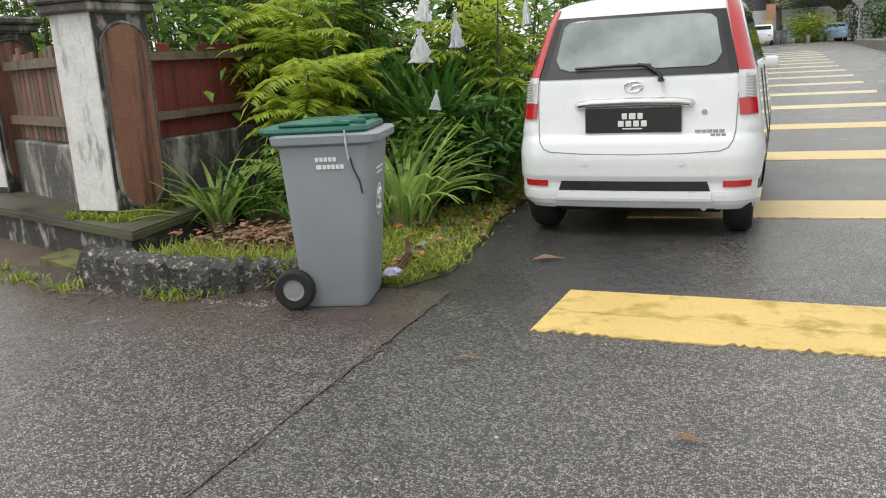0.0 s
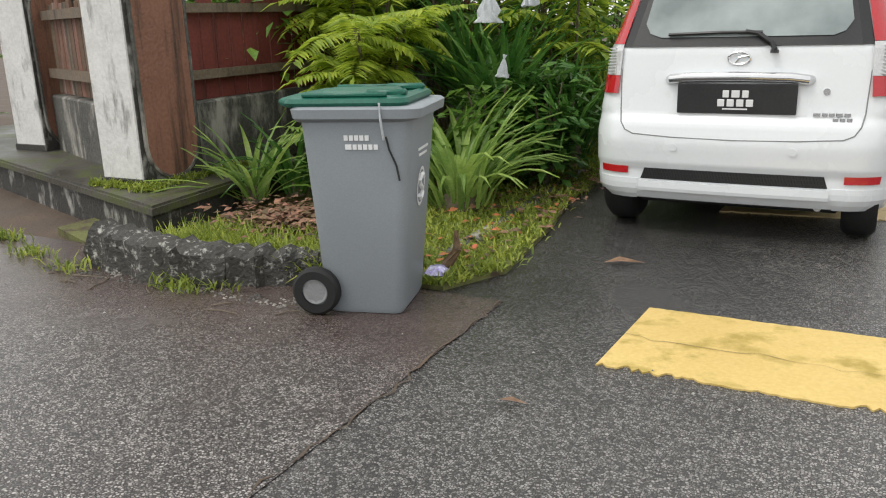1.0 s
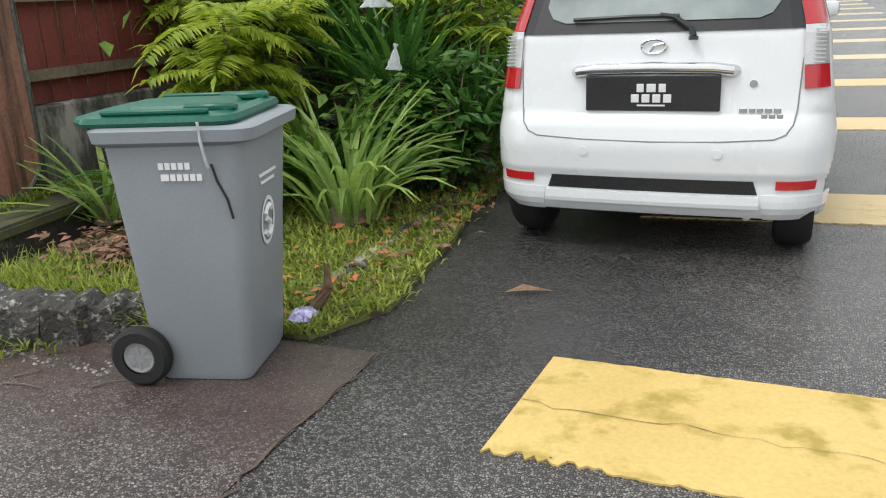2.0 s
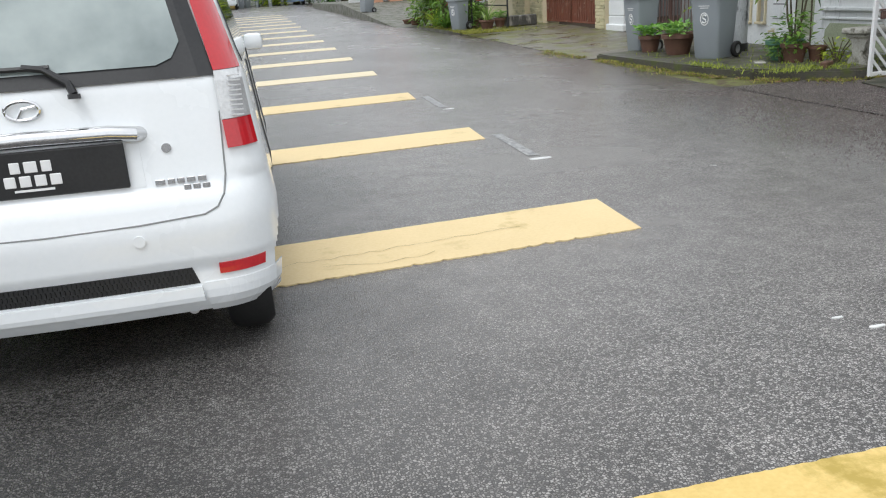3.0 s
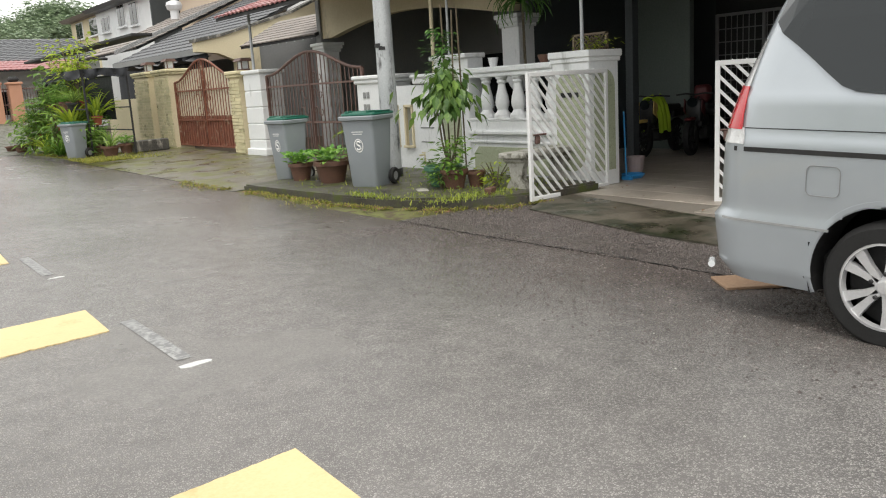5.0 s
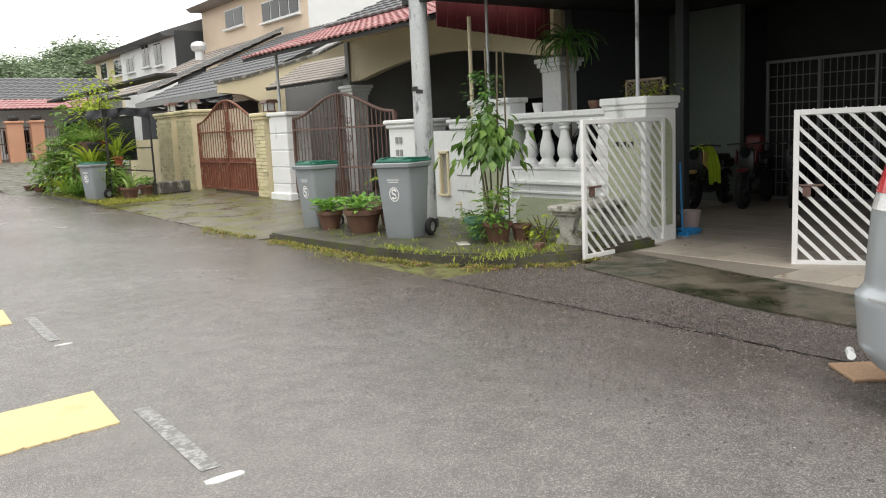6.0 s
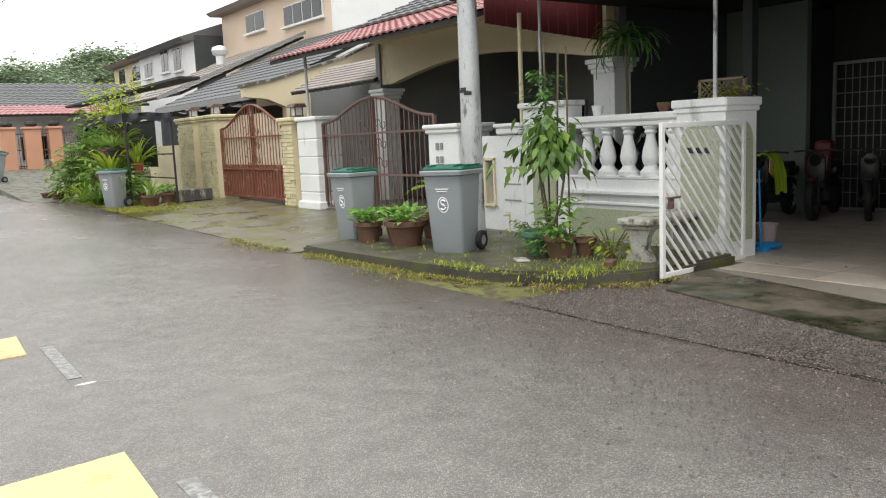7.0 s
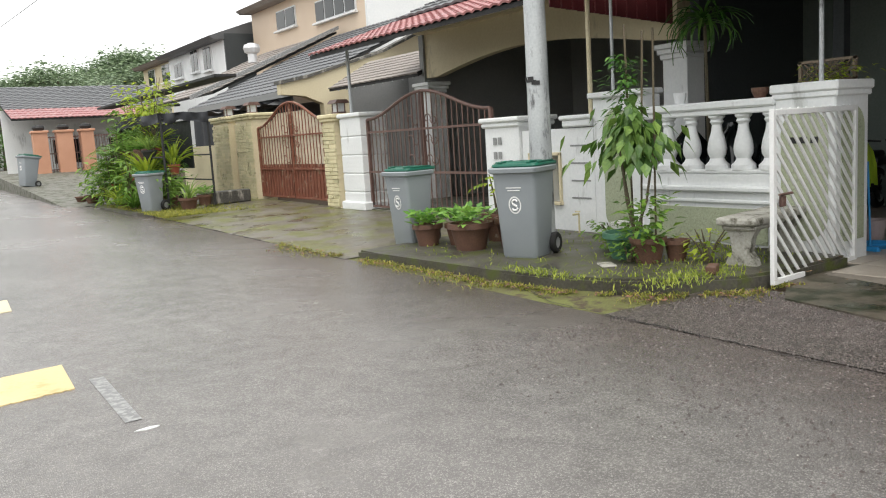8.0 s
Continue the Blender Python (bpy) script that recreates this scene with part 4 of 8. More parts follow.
# ---- wheelie bins ----
def wheelie_bin(m, label, s=1.0, cable=False):
    """Front towards +x, wheels towards -x."""
    bn = thing("wheelie_bin", label, "wheelie bin", m, "wheelie bins")
    bm = B()
    loft(bm, [loop_rect(0.0, 0, 0.155 * s, 0.165 * s, 0.0, 0.035), loop_rect(0.0, 0, 0.167 * s, 0.175 * s, 0.025, 0.04),
              loop_rect(0.008, 0, 0.199 * s, 0.196 * s, 0.45 * s, 0.045), loop_rect(0.015, 0, 0.226 * s, 0.212 * s, 0.80 * s, 0.045)], cap_hi=False)
    part("body", bm, M_grey, bn, smooth=True)
    bm = B()
    loft(bm, [loop_rect(0.0, 0, 0.23 * s, 0.214 * s, 0.785 * s, 0.05), loop_rect(0.02, 0, 0.258 * s, 0.236 * s, 0.80 * s, 0.05),
              loop_rect(0.02, 0, 0.263 * s, 0.24 * s, 0.835 * s, 0.05), loop_rect(0.02, 0, 0.252 * s, 0.228 * s, 0.845 * s, 0.05)])
    part("rim", bm, M_grey, bn, "thick grey lifting rim", smooth=True)
    bm = B()
    loft(bm, [loop_rect(-0.02, 0, 0.242 * s, 0.222 * s, 0.846 * s, 0.05), loop_rect(-0.02, 0, 0.25 * s, 0.229 * s, 0.858 * s, 0.05),
              loop_rect(-0.02, 0, 0.245 * s, 0.222 * s, 0.874 * s, 0.05), loop_rect(-0.022, 0, 0.215 * s, 0.19 * s, 0.884 * s, 0.05),
              loop_rect(-0.022, 0, 0.2 * s, 0.175 * s, 0.876 * s, 0.045), loop_rect(-0.022, 0, 0.16 * s, 0.135 * s, 0.876 * s, 0.04),
              loop_rect(-0.022, 0, 0.145 * s, 0.12 * s, 0.893 * s, 0.04), loop_rect(-0.022, 0, 0.06 * s, 0.06 * s, 0.897 * s, 0.03)])
    for dy in (-0.205, 0.205):
        box(bm, -0.02 * s, dy * s, 0.887 * s, 0.34 * s, 0.018 * s, 0.016 * s, 0.005)
    for dy in (-0.14, 0.14):
        box(bm, 0.13 * s, dy * s, 0.889 * s, 0.16 * s, 0.045 * s, 0.026 * s, 0.008)
    part("lid", bm, M_green, bn, "dark green lid", smooth=True)
    bm = B()
    tube(bm, [(-0.235 * s, -0.19 * s, 0.85 * s), (-0.285 * s, -0.17 * s, 0.86 * s), (-0.295 * s, 0, 0.86 * s), (-0.285 * s, 0.17 * s, 0.86 * s), (-0.235 * s, 0.19 * s, 0.85 * s)], 0.016 * s, 8)
    part("handle", bm, M_green, bn, "green hinge handle")
    for sy in (-1, 1):
        y = sy * 0.205 * s
        bm = B()
        lathe(bm, [(0.055, -0.026), (0.088, -0.026), (0.1, -0.014), (0.1, 0.014), (0.088, 0.026), (0.055, 0.026)], 28, m=Matrix.Translation((-0.187 * s, y, 0.1)) @ pose(0, 0, 0, 90), caps=False)
        wh = part("wheel", bm, M_black, bn, "black rubber wheel", smooth=True)
        bm = B()
        lathe(bm, [(0.056, -0.018), (0.05, -0.022), (0.02, -0.01), (0.02, 0.01), (0.05, 0.022), (0.056, 0.018)], 24, m=Matrix.Translation((-0.187 * s, y, 0.1)) @ pose(0, 0, 0, 90))
        for k in range(8):
            a = k * math.pi / 4
            box(bm, 0, 0, 0, 0.034, 0.04, 0.007, m=Matrix.Translation((-0.187 * s, y, 0.1)) @ pose(0, 0, 0, 0, math.degrees(a), 0) @ Matrix.Translation((0.034, 0, 0)))
        part("hub", bm, M_greywall, wh, "grey spoked hub")
    bm = B()
    cyl(bm, (-0.187 * s, -0.2 * s, 0.1), (-0.187 * s, 0.2 * s, 0.1), 0.011, seg=8)
    part("axle", bm, M_blackpl, bn)
    # round emblem and lines on the front, coded lines on the side
    bm = B()
    fx = 0.0
    z0 = 0.5 * s

    def fr(y, z):
        return (0.008 + 0.199 * s + (z / s - 0.45) * 0.097 * s + 0.004, y, z)
    ring = [(0.062 * math.cos(a), 0.082 * math.sin(a)) for a in span(0, 2 * math.pi, math.pi / 14)]
    inner = [(0.05 * math.cos(a), 0.068 * math.sin(a)) for a in span(0, 2 * math.pi, math.pi / 14)]
    for k in range(len(ring) - 1):
        bm.faces.new([bm.verts.new(fr(p[0], z0 + p[1])) for p in (ring[k], ring[k + 1], inner[k + 1], inner[k])])
    tube(bm, [fr(p, z0 + q) for p, q in ((0.026, 0.034), (0.012, 0.048), (-0.012, 0.046), (-0.026, 0.028), (-0.018, 0.01), (0.016, -0.01), (0.026, -0.028), (0.012, -0.046), (-0.012, -0.048), (-0.028, -0.034))], 0.01, 5)
    part("emblem", bm, M_print, bn, "round white emblem")
    for z, w in ((0.66, 0.15), (0.635, 0.12)):
        bm = B()
        box(bm, fr(0, z * s)[0], 0, z * s, 0.004, w, 0.009)
        part("marking", bm, M_print, bn, "white printed line")
    for z, ws in ((0.725, (0.02, 0.02, 0.02, 0.02, 0.02)), (0.69, (0.012, 0.02, 0.02, 0.02, 0.02, 0.02, 0.02))):
        x = -0.02 * s
        for w in ws:
            bm = B()
            box(bm, x, -(0.196 + (z - 0.45) * 0.046) * s - 0.003, z * s, w * 0.8, 0.004, 0.02)
            part("code_bar", bm, M_print, bn, "white stencilled bars")
            x += w * 1.05
    if cable:
        bm = B()
        tube(bm, [(0.13, -0.247, 0.86), (0.132, -0.248, 0.8), (0.135, -0.235, 0.74), (0.135, -0.225, 0.72)], 0.005, 5)
        part("cord", bm, M_bag, bn, "white cord end")
        bm = B()
        tube(bm, [(0.14, -0.213, 0.73), (0.15, -0.211, 0.68), (0.175, -0.208, 0.62), (0.185, -0.206, 0.56)], 0.004, 5)
        part("scratch_cord", bm, M_blackpl, bn, "dark hanging cord")
    return bn


wheelie_bin(pose(-0.72, 2.755, 0.006, 0, 0, 15), "grey wheelie bin with green lid at the kerb corner", 1.0, True)
TALL = Matrix.Diagonal((1.15, 1.15, 1.12, 1.0))
wheelie_bin(pose(7.76, 12.52, 0.0, 0, 0, 205) @ TALL, "grey wheelie bin with green lid beside the pole")
wheelie_bin(pose(7.72, 14.75, -0.05, 0, 0, 190) @ Matrix.Diagonal((1.0, 1.02, 1.12, 1.0)), "grey wheelie bin with green lid beside flower pots")
wheelie_bin(pose(6.75, 23.5, 0.1, 0, 0, 205) @ TALL, "grey wheelie bin with green lid before a plant trellis", 0.84)
wheelie_bin(pose(5.95, 35.5, 0.47, 0, -9, 200), "grey wheelie bin tilted at the far driveway", 1.15)


# ---- vehicles ----
class Shell:
    """A car body: at every height a plan outline with rounded corners. The rear faces -y at y = 0, the front is at y = length."""

    def __init__(self, width, rear, front, corner, levels):
        self.width, self.rear, self.front, self.corner, self.levels = width, rear, front, corner, levels

    def back(self, x, z):
        w, r = ease(self.width, z), ease(self.corner, z)
        d = max(0.0, abs(x) - (w - r))
        crown = 0.035 * (abs(x) / w) ** 2
        return ease(self.rear, z) + crown + r * (1 - math.sqrt(max(0.0, 1 - (min(d, r * 0.999) / r) ** 2)))

    def ring(self, z, side_n=90):
        w, r = ease(self.width, z), ease(self.corner, z)
        xs = [w * math.sin(math.pi / 2 * k / 44) for k in range(0, 45)]
        half = [(x, self.back(min(x, w * 0.9999), z)) for x in xs]
        yr, yf = half[-1][1], ease(self.front, z)
        ys = [yr + (yf - 0.35 - yr) * k / side_n for k in range(1, side_n + 1)]
        half += [(w, y) for y in ys]
        half += [(w - 0.35 * (1 - math.cos(a)), yf - 0.35 + 0.35 * math.sin(a)) for a in span(0.25, math.pi / 2, 0.3)]
        half += [(0.0, yf)]
        left = [(-x, y) for x, y in reversed(half[1:-1])]
        return [(x, y, z) for x, y in half + left]

    def body(self, bm, skip):
        zs = []
        for (a, b, n) in self.levels:
            zs += span(a, b, (b - a) / n)[:-1]
        zs.append(self.levels[-1][1])
        rings = [[bm.verts.new(p) for p in self.ring(z)] for z in zs]
        n = len(rings[0])
        for a, b in zip(rings, rings[1:]):
            for k in range(n):
                q = (a[k], a[(k + 1) % n], b[(k + 1) % n], b[k])
                c = sum((v.co for v in q), Vector()) / 4
                if not skip(c):
                    bm.faces.new(q)
        bm.faces.new(rings[-1])

    def rear_patch(self, bm, rows, proud=0.005, nx=10, thick=0.012):
        """A panel on the rear between x bounds that vary with height: rows of (z, x0, x1)."""
        grid = []
        for z, x0, x1 in rows:
            grid.append([bm.verts.new((x0 + (x1 - x0) * k / nx, self.back(x0 + (x1 - x0) * k / nx, z) - proud, z)) for k in range(nx + 1)])
        for a, b in zip(grid, grid[1:]):
            for k in range(nx):
                bm.faces.new((a[k], a[k + 1], b[k + 1], b[k]))
        r = bmesh.ops.extrude_face_region(bm, geom=bm.faces[:])
        bmesh.ops.translate(bm, verts=[v for v in r["geom"] if isinstance(v, bmesh.types.BMVert)], vec=(0, thick, 0))

    def side_patch(self, bm, rows, sgn, proud=0.004, ny=10, thick=0.01):
        """A panel on a side: rows of (z, y0, y1)."""
        grid = []
        for z, y0, y1 in rows:
            w = ease(self.width, z)
            col = []
            for k in range(ny + 1):
                y = y0 + (y1 - y0) * k / ny
                x = w
                yr = ease(self.rear, z)
                r = ease(self.corner, z)
                if y < yr + 0.035 + r:
                    q = min(1.0, (yr + 0.035 + r - y) / r)
                    x = w - r * (1 - math.sqrt(max(0.0, 1 - q * q)))
                nx, ny_ = 1.0, 0.0
                if y < yr + 0.035 + r:
                    nx, ny_ = math.sqrt(max(0.0, 1 - q * q)), -q
                col.append(bm.verts.new((sgn * (x + proud * nx), y + proud * ny_, z)))
            grid.append(col)
        for a, b in zip(grid, grid[1:]):
            for k in range(ny):
                bm.faces.new((a[k], a[k + 1], b[k + 1], b[k]))
        r = bmesh.ops.extrude_face_region(bm, geom=bm.faces[:])
        bmesh.ops.translate(bm, verts=[v for v in r["geom"] if isinstance(v, bmesh.types.BMVert)], vec=(-sgn * thick, 0, 0))


def rows_of(z0, z1, n, left, right):
    """Rows (z, a, b) whose bounds run straight from (at z0) to (at z1)."""
    return [(z0 + (z1 - z0) * k / n, left[0] + (left[1] - left[0]) * k / n, right[0] + (right[1] - right[0]) * k / n) for k in range(n + 1)]


def car_wheel(parent, x, y, r, w, rim_r, sgn, spokes=0):
    """Tyre and rim; sgn: the outer side in x."""
    bm = B()
    lathe(bm, [(rim_r, -w / 2), (r - 0.03, -w / 2), (r - 0.008, -w / 2 + 0.02), (r, -w / 2 + 0.05), (r, w / 2 - 0.05), (r - 0.008, w / 2 - 0.02), (r - 0.03, w / 2), (rim_r, w / 2)], 40,
          m=Matrix.Translation((x, y, r)) @ pose(0, 0, 0, 0, 90), caps=False)
    wh = part("wheel", bm, M_black, parent, "black tyre", smooth=True)
    xo = x + sgn * (w / 2 - 0.01)
    bm = B()
    m = Matrix.Translation((xo, y, r)) @ pose(0, 0, 0, 0, 90 * sgn)
    if spokes:
        lathe(bm, [(rim_r + 0.004, -0.03), (rim_r + 0.004, 0.006), (rim_r - 0.012, 0.008), (rim_r - 0.016, -0.03)], 40, m=m, caps=False)
        for k in range(spokes):
            for dk in (-0.16, 0.16):
                a = 2 * math.pi * k / spokes + dk + math.pi / 2
                c = []
                for rr, hw in ((0.04, 0.016), (rim_r * 0.55, 0.017), (rim_r - 0.008, 0.026)):
                    aa = a + (0.07 if dk > 0 else -0.07) * (rr / rim_r)
                    d = Vector((math.cos(aa), math.sin(aa), 0))
                    t = Vector((-d.y, d.x, 0))
                    c.append((d * rr + t * hw, d * rr - t * hw))
                for (p, q), (p2, q2) in zip(c, c[1:]):
                    top = [bm.verts.new(m @ (v + Vector((0, 0, 0.0)))) for v in (p, q, q2, p2)]
                    low = [bm.verts.new(m @ (v + Vector((0, 0, -0.035)))) for v in (p, q, q2, p2)]
                    bm.faces.new(top)
                    for i in range(4):
                        bm.faces.new((top[i], top[(i + 1) % 4], low[(i + 1) % 4], low[i]))
        lathe(bm, [(0.055, -0.03), (0.05, -0.004), (0.03, 0.002), (0.03, 0.006), (0.002, 0.008)], 20, m=m)
        part("rim", bm, M_alloy, wh, "silver alloy rim with five twin spokes", smooth=True)
        bm = B()
        lathe(bm, [(rim_r - 0.01, -0.09), (0.0, -0.09), (0.0, -0.085), (rim_r - 0.01, -0.085)], 30, m=m, caps=False)
        part("brake_disc", bm, M_dark, wh, "dark brake behind the spokes")
        for k in range(5):
            bm = B()
            a = 2 * math.pi * (k + 0.5) / 5
            lathe(bm, [(0.011, -0.01), (0.011, 0.008), (0.006, 0.012)], 8, m=m @ Matrix.Translation((0.042 * math.cos(a) * 1.6, 0.042 * math.sin(a) * 1.6, 0)))
            part("lug_nut", bm, M_blackpl, wh)
    else:
        lathe(bm, [(rim_r + 0.003, -0.04), (rim_r, 0.0), (rim_r * 0.7, 0.01), (0.02, 0.016)], 30, m=m)
        part("rim", bm, M_alloy, wh, "grey wheel cover", smooth=True)
    return wh


def glyphs(parent, text, m, h, material, name="lettering"):
    cu = bpy.data.curves.new(name, "FONT")
    cu.body, cu.size, cu.extrude, cu.align_x = text, h, 0.002, "CENTER"
    ob = new(name + "_tmp", cu)
    bpy.context.view_layer.update()
    me = bpy.data.meshes.new_from_object(ob.evaluated_get(bpy.context.evaluated_depsgraph_get()))
    bpy.data.objects.remove(ob)
    me.materials.append(material)
    o2 = new(name, me)
    o2.matrix_basis = m
    o2.parent = parent
    return o2


no = glyphs(pl, "510", pose(-0.085, -0.113, 3.13, 90, 0, -37), 0.12, M_print, "pole_number")
no["label"] = "white painted pole number"

# white hatchback parked on the left, seen from behind
car = thing("parked_car", "white compact hatchback parked at the grass verge", "car", pose(0.475, 4.27, 0.0, 0, 0, 0))
S1 = Shell(width=[(0.17, 0.715), (0.24, 0.742), (0.34, 0.752), (0.55, 0.755), (0.68, 0.735), (0.85, 0.715), (0.97, 0.70), (1.05, 0.675), (1.36, 0.595), (1.42, 0.57), (1.46, 0.50), (1.485, 0.38)],
           rear=[(0.17, 0.06), (0.215, 0.025), (0.25, 0.012), (0.36, 0.018), (0.38, 0.004), (0.5, 0.0), (0.6, 0.02), (0.64, 0.055), (0.7, 0.065), (0.97, 0.10), (1.37, 0.28), (1.41, 0.30), (1.45, 0.40), (1.485, 0.62)],
           front=[(0.17, 3.5), (0.6, 3.55), (0.8, 3.4), (0.92, 3.0), (1.0, 2.75), (1.45, 1.9), (1.485, 1.6)],
           corner=[(0.2, 0.2), (0.6, 0.2), (0.66, 0.14), (1.3, 0.16), (1.48, 0.25)],
           levels=[(0.19, 0.25, 3), (0.25, 0.36, 4), (0.36, 0.40, 2), (0.40, 0.6, 7), (0.6, 0.66, 4), (0.66, 0.97, 10), (0.97, 1.37, 14), (1.37, 1.485, 8)])


def arches(c, ys, r, half, zc):
    return abs(c.x) > half and any((c.y - y) ** 2 + (c.z - zc) ** 2 < r * r for y in ys)


bm = B()
S1.body(bm, lambda c: arches(c, (0.45, 2.85), 0.31, 0.5, 0.28))
part("body", bm, M_carwhite, car, smooth=True)
bm = B()
S1.rear_patch(bm, rows_of(0.985, 1.355, 12, (-0.60, -0.51), (0.60, 0.51)), 0.010, 24)
part("rear_window_surround", bm, M_blackpl, car, "black window surround")
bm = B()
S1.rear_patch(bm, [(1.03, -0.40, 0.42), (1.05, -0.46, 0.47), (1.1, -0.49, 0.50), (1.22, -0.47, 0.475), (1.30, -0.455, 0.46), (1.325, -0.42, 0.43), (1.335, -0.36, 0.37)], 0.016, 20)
part("rear_window", bm, M_glassgrey, car, "pale grey rear window, sky reflection painted into it")
for s in (-1, 1):
    bm = B()
    S1.rear_patch(bm, rows_of(1.0, 1.41, 12, (s * 0.597, s * 0.508), (s * 0.684, s * 0.572)), 0.018, 8, 0.03)
    lamp = part("tail_lamp", bm, M_red, car, "tall red tail lamp")
    bm = B()
    S1.rear_patch(bm, rows_of(0.84, 0.998, 5, (s * 0.605, s * 0.597), (s * 0.70, s * 0.684)), 0.018, 8, 0.03)
    part("reversing_lens", bm, M_clear, lamp, "clear ribbed lens")
    bm = B()
    S1.rear_patch(bm, rows_of(0.745, 0.838, 4, (s * 0.612, s * 0.605), (s * 0.712, s * 0.70)), 0.018, 8, 0.03)
    part("brake_lens", bm, M_red, lamp)
    bm = B()
    S1.rear_patch(bm, rows_of(0.325, 0.362, 2, (s * 0.53, s * 0.53), (s * 0.685, s * 0.69)), 0.008, 6)
    part("bumper_reflector", bm, M_red, car, "red bumper reflector")
    bm = B()
    for k in range(9):
        z = 0.85 + 0.016 * k
        box(bm, s * 0.645, S1.back(0.645, z) - 0.021, z, 0.07, 0.006, 0.004)
    part("lens_ribs", bm, M_alloy, lamp)
# grille slot of the bumper with mesh
bm = B()
S1.rear_patch(bm, rows_of(0.30, 0.358, 3, (-0.46, -0.44), (0.46, 0.44)), 0.004, 16)
slot_ob = part("bumper_vent", bm, M_blackpl, car, "black honeycomb bumper vent")
bm = B()
for k in range(60):
    for j in range(3):
        x, z = -0.44 + k * 0.0149 + (0.007 if j % 2 else 0), 0.309 + j * 0.02
        box(bm, x, S1.back(x, z) - 0.006, z, 0.004, 0.006, 0.016)
mesh_ob = part("vent_mesh", bm, M_black, slot_ob)
mesh_ob["kind"] = "stuff"
# bumper lip and skirt step
bm = B()
S1.rear_patch(bm, rows_of(0.24, 0.292, 3, (-0.47, -0.465), (0.47, 0.465)), 0.022, 16, 0.03)
part("bumper_lip", bm, M_carwhite, car)
# tailgate seam
bm = B()
pts = []
for x, z in [(-0.6, 0.985), (-0.597, 0.8), (-0.592, 0.66), (-0.58, 0.6), (-0.555, 0.56), (-0.51, 0.54), (-0.3, 0.528), (0, 0.523), (0.3, 0.528), (0.51, 0.54), (0.555, 0.56), (0.58, 0.6), (0.592, 0.66), (0.597, 0.8), (0.6, 0.985)]:
    pts.append((x, S1.back(x, z) + 0.0, z))
tube(bm, pts, 0.0035, 5)
part("tailgate_seam", bm, M_greywall, car)
# number plate and chrome strip
bm = B()
zz = 0.735
S1.rear_patch(bm, [(0.645, -0.335, 0.335), (0.80, -0.33, 0.33)], 0.002, 8, 0.02)
part("plate_recess", bm, M_carwhite, car)
bm = B()
box(bm, 0, S1.back(0, 0.73) - 0.018, 0.727, 0.575, 0.014, 0.15, 0.004, )
np_ob = part("number_plate", bm, M_blackpl, car, "black number plate")
PY = S1.back(0, 0.73) - 0.027
for row, (z, widths) in enumerate(((0.752, (0.036, 0.046, 0.036)), (0.707, (0.04, 0.04, 0.04, 0.04)))):
    x = -sum(widths) / 2 - 0.006 * (len(widths) - 1) / 2
    for w in widths:
        bm = B()
        box(bm, x + w / 2, PY, z, w * 0.86, 0.004, 0.036, 0.002)
        part("plate_bar", bm, M_print, np_ob, "white bar in place of a character")
        x += w + 0.006
bm = B()
box(bm, 0, PY, 0.677, 0.12, 0.004, 0.007)
part("plate_bar", bm, M_print, np_ob, "thin white line")
bm = B()
cy = S1.back(0, 0.82)
tube(bm, [(-0.345, cy + 0.03, 0.815), (-0.325, cy - 0.012, 0.822), (-0.25, cy - 0.02, 0.832), (0, cy - 0.022, 0.836), (0.25, cy - 0.02, 0.832), (0.325, cy - 0.012, 0.822), (0.345, cy + 0.03, 0.815)], 0.026, 14)
part("chrome_strip", bm, M_chrome, car, "chrome tailgate handle strip", smooth=True)
bm = B()
tube(bm, [(0.052 * math.cos(a), S1.back(0, 0.92) - 0.008, 0.925 + 0.03 * math.sin(a)) for a in span(0, 2 * math.pi, 0.35)], 0.006, 6)
tube(bm, [(-0.02, S1.back(0, 0.92) - 0.008, 0.9), (0.0, S1.back(0, 0.92) - 0.008, 0.93), (0.045, S1.back(0, 0.92) - 0.008, 0.938)], 0.005, 6)
part("badge", bm, M_chrome, car, "oval chrome emblem")
for x0, z, ws in ((0.36, 0.655, (0.04, 0.03, 0.03, 0.035, 0.035)), (0.45, 0.632, (0.03, 0.03, 0.03))):
    x = x0
    for w in ws:
        bm = B()
        box(bm, x + w / 2, S1.back(x, z) - 0.006, z, w * 0.8, 0.006, 0.02, 0.002)
        part("badge_bar", bm, M_chrome, car, "chrome badge bar")
        x += w * 1.02
bm = B()
cyl(bm, (0.415, S1.back(0.415, 0.78) - 0.008, 0.765), (0.415, S1.back(0.415, 0.78) + 0.01, 0.765), 0.016, seg=16)
part("tailgate_lock", bm, M_chrome, car, "tailgate lock")
for x in (-0.29, 0.29):
    bm = B()
    cyl(bm, (x, S1.back(x, 0.47) - 0.005, 0.475), (x, S1.back(x, 0.47) + 0.01, 0.475), 0.02, seg=18)
    part("parking_sensor", bm, M_carwhite, car, "round parking sensor")
# wiper
bm = B()
wy = lambda x, z: (x, S1.back(x, z) - 0.03, z)
tube(bm, [wy(0.165, 0.965), wy(0.15, 1.0), wy(0.08, 1.045), wy(0.02, 1.055)], 0.014, 8, 0.01)
tube(bm, [wy(0.1, 1.05), wy(-0.1, 1.052), wy(-0.36, 1.045)], 0.009, 6)
tube(bm, [wy(0.165, 0.965), wy(0.165, 0.95)], 0.02, 8)
part("rear_wiper", bm, M_blackpl, car, "black rear wiper")
# under-body, wheels, mirrors
bm = B()
box(bm, 0, 1.8, 0.235, 1.06, 3.2, 0.2, 0.03)
part("underbody", bm, M_dark, car)
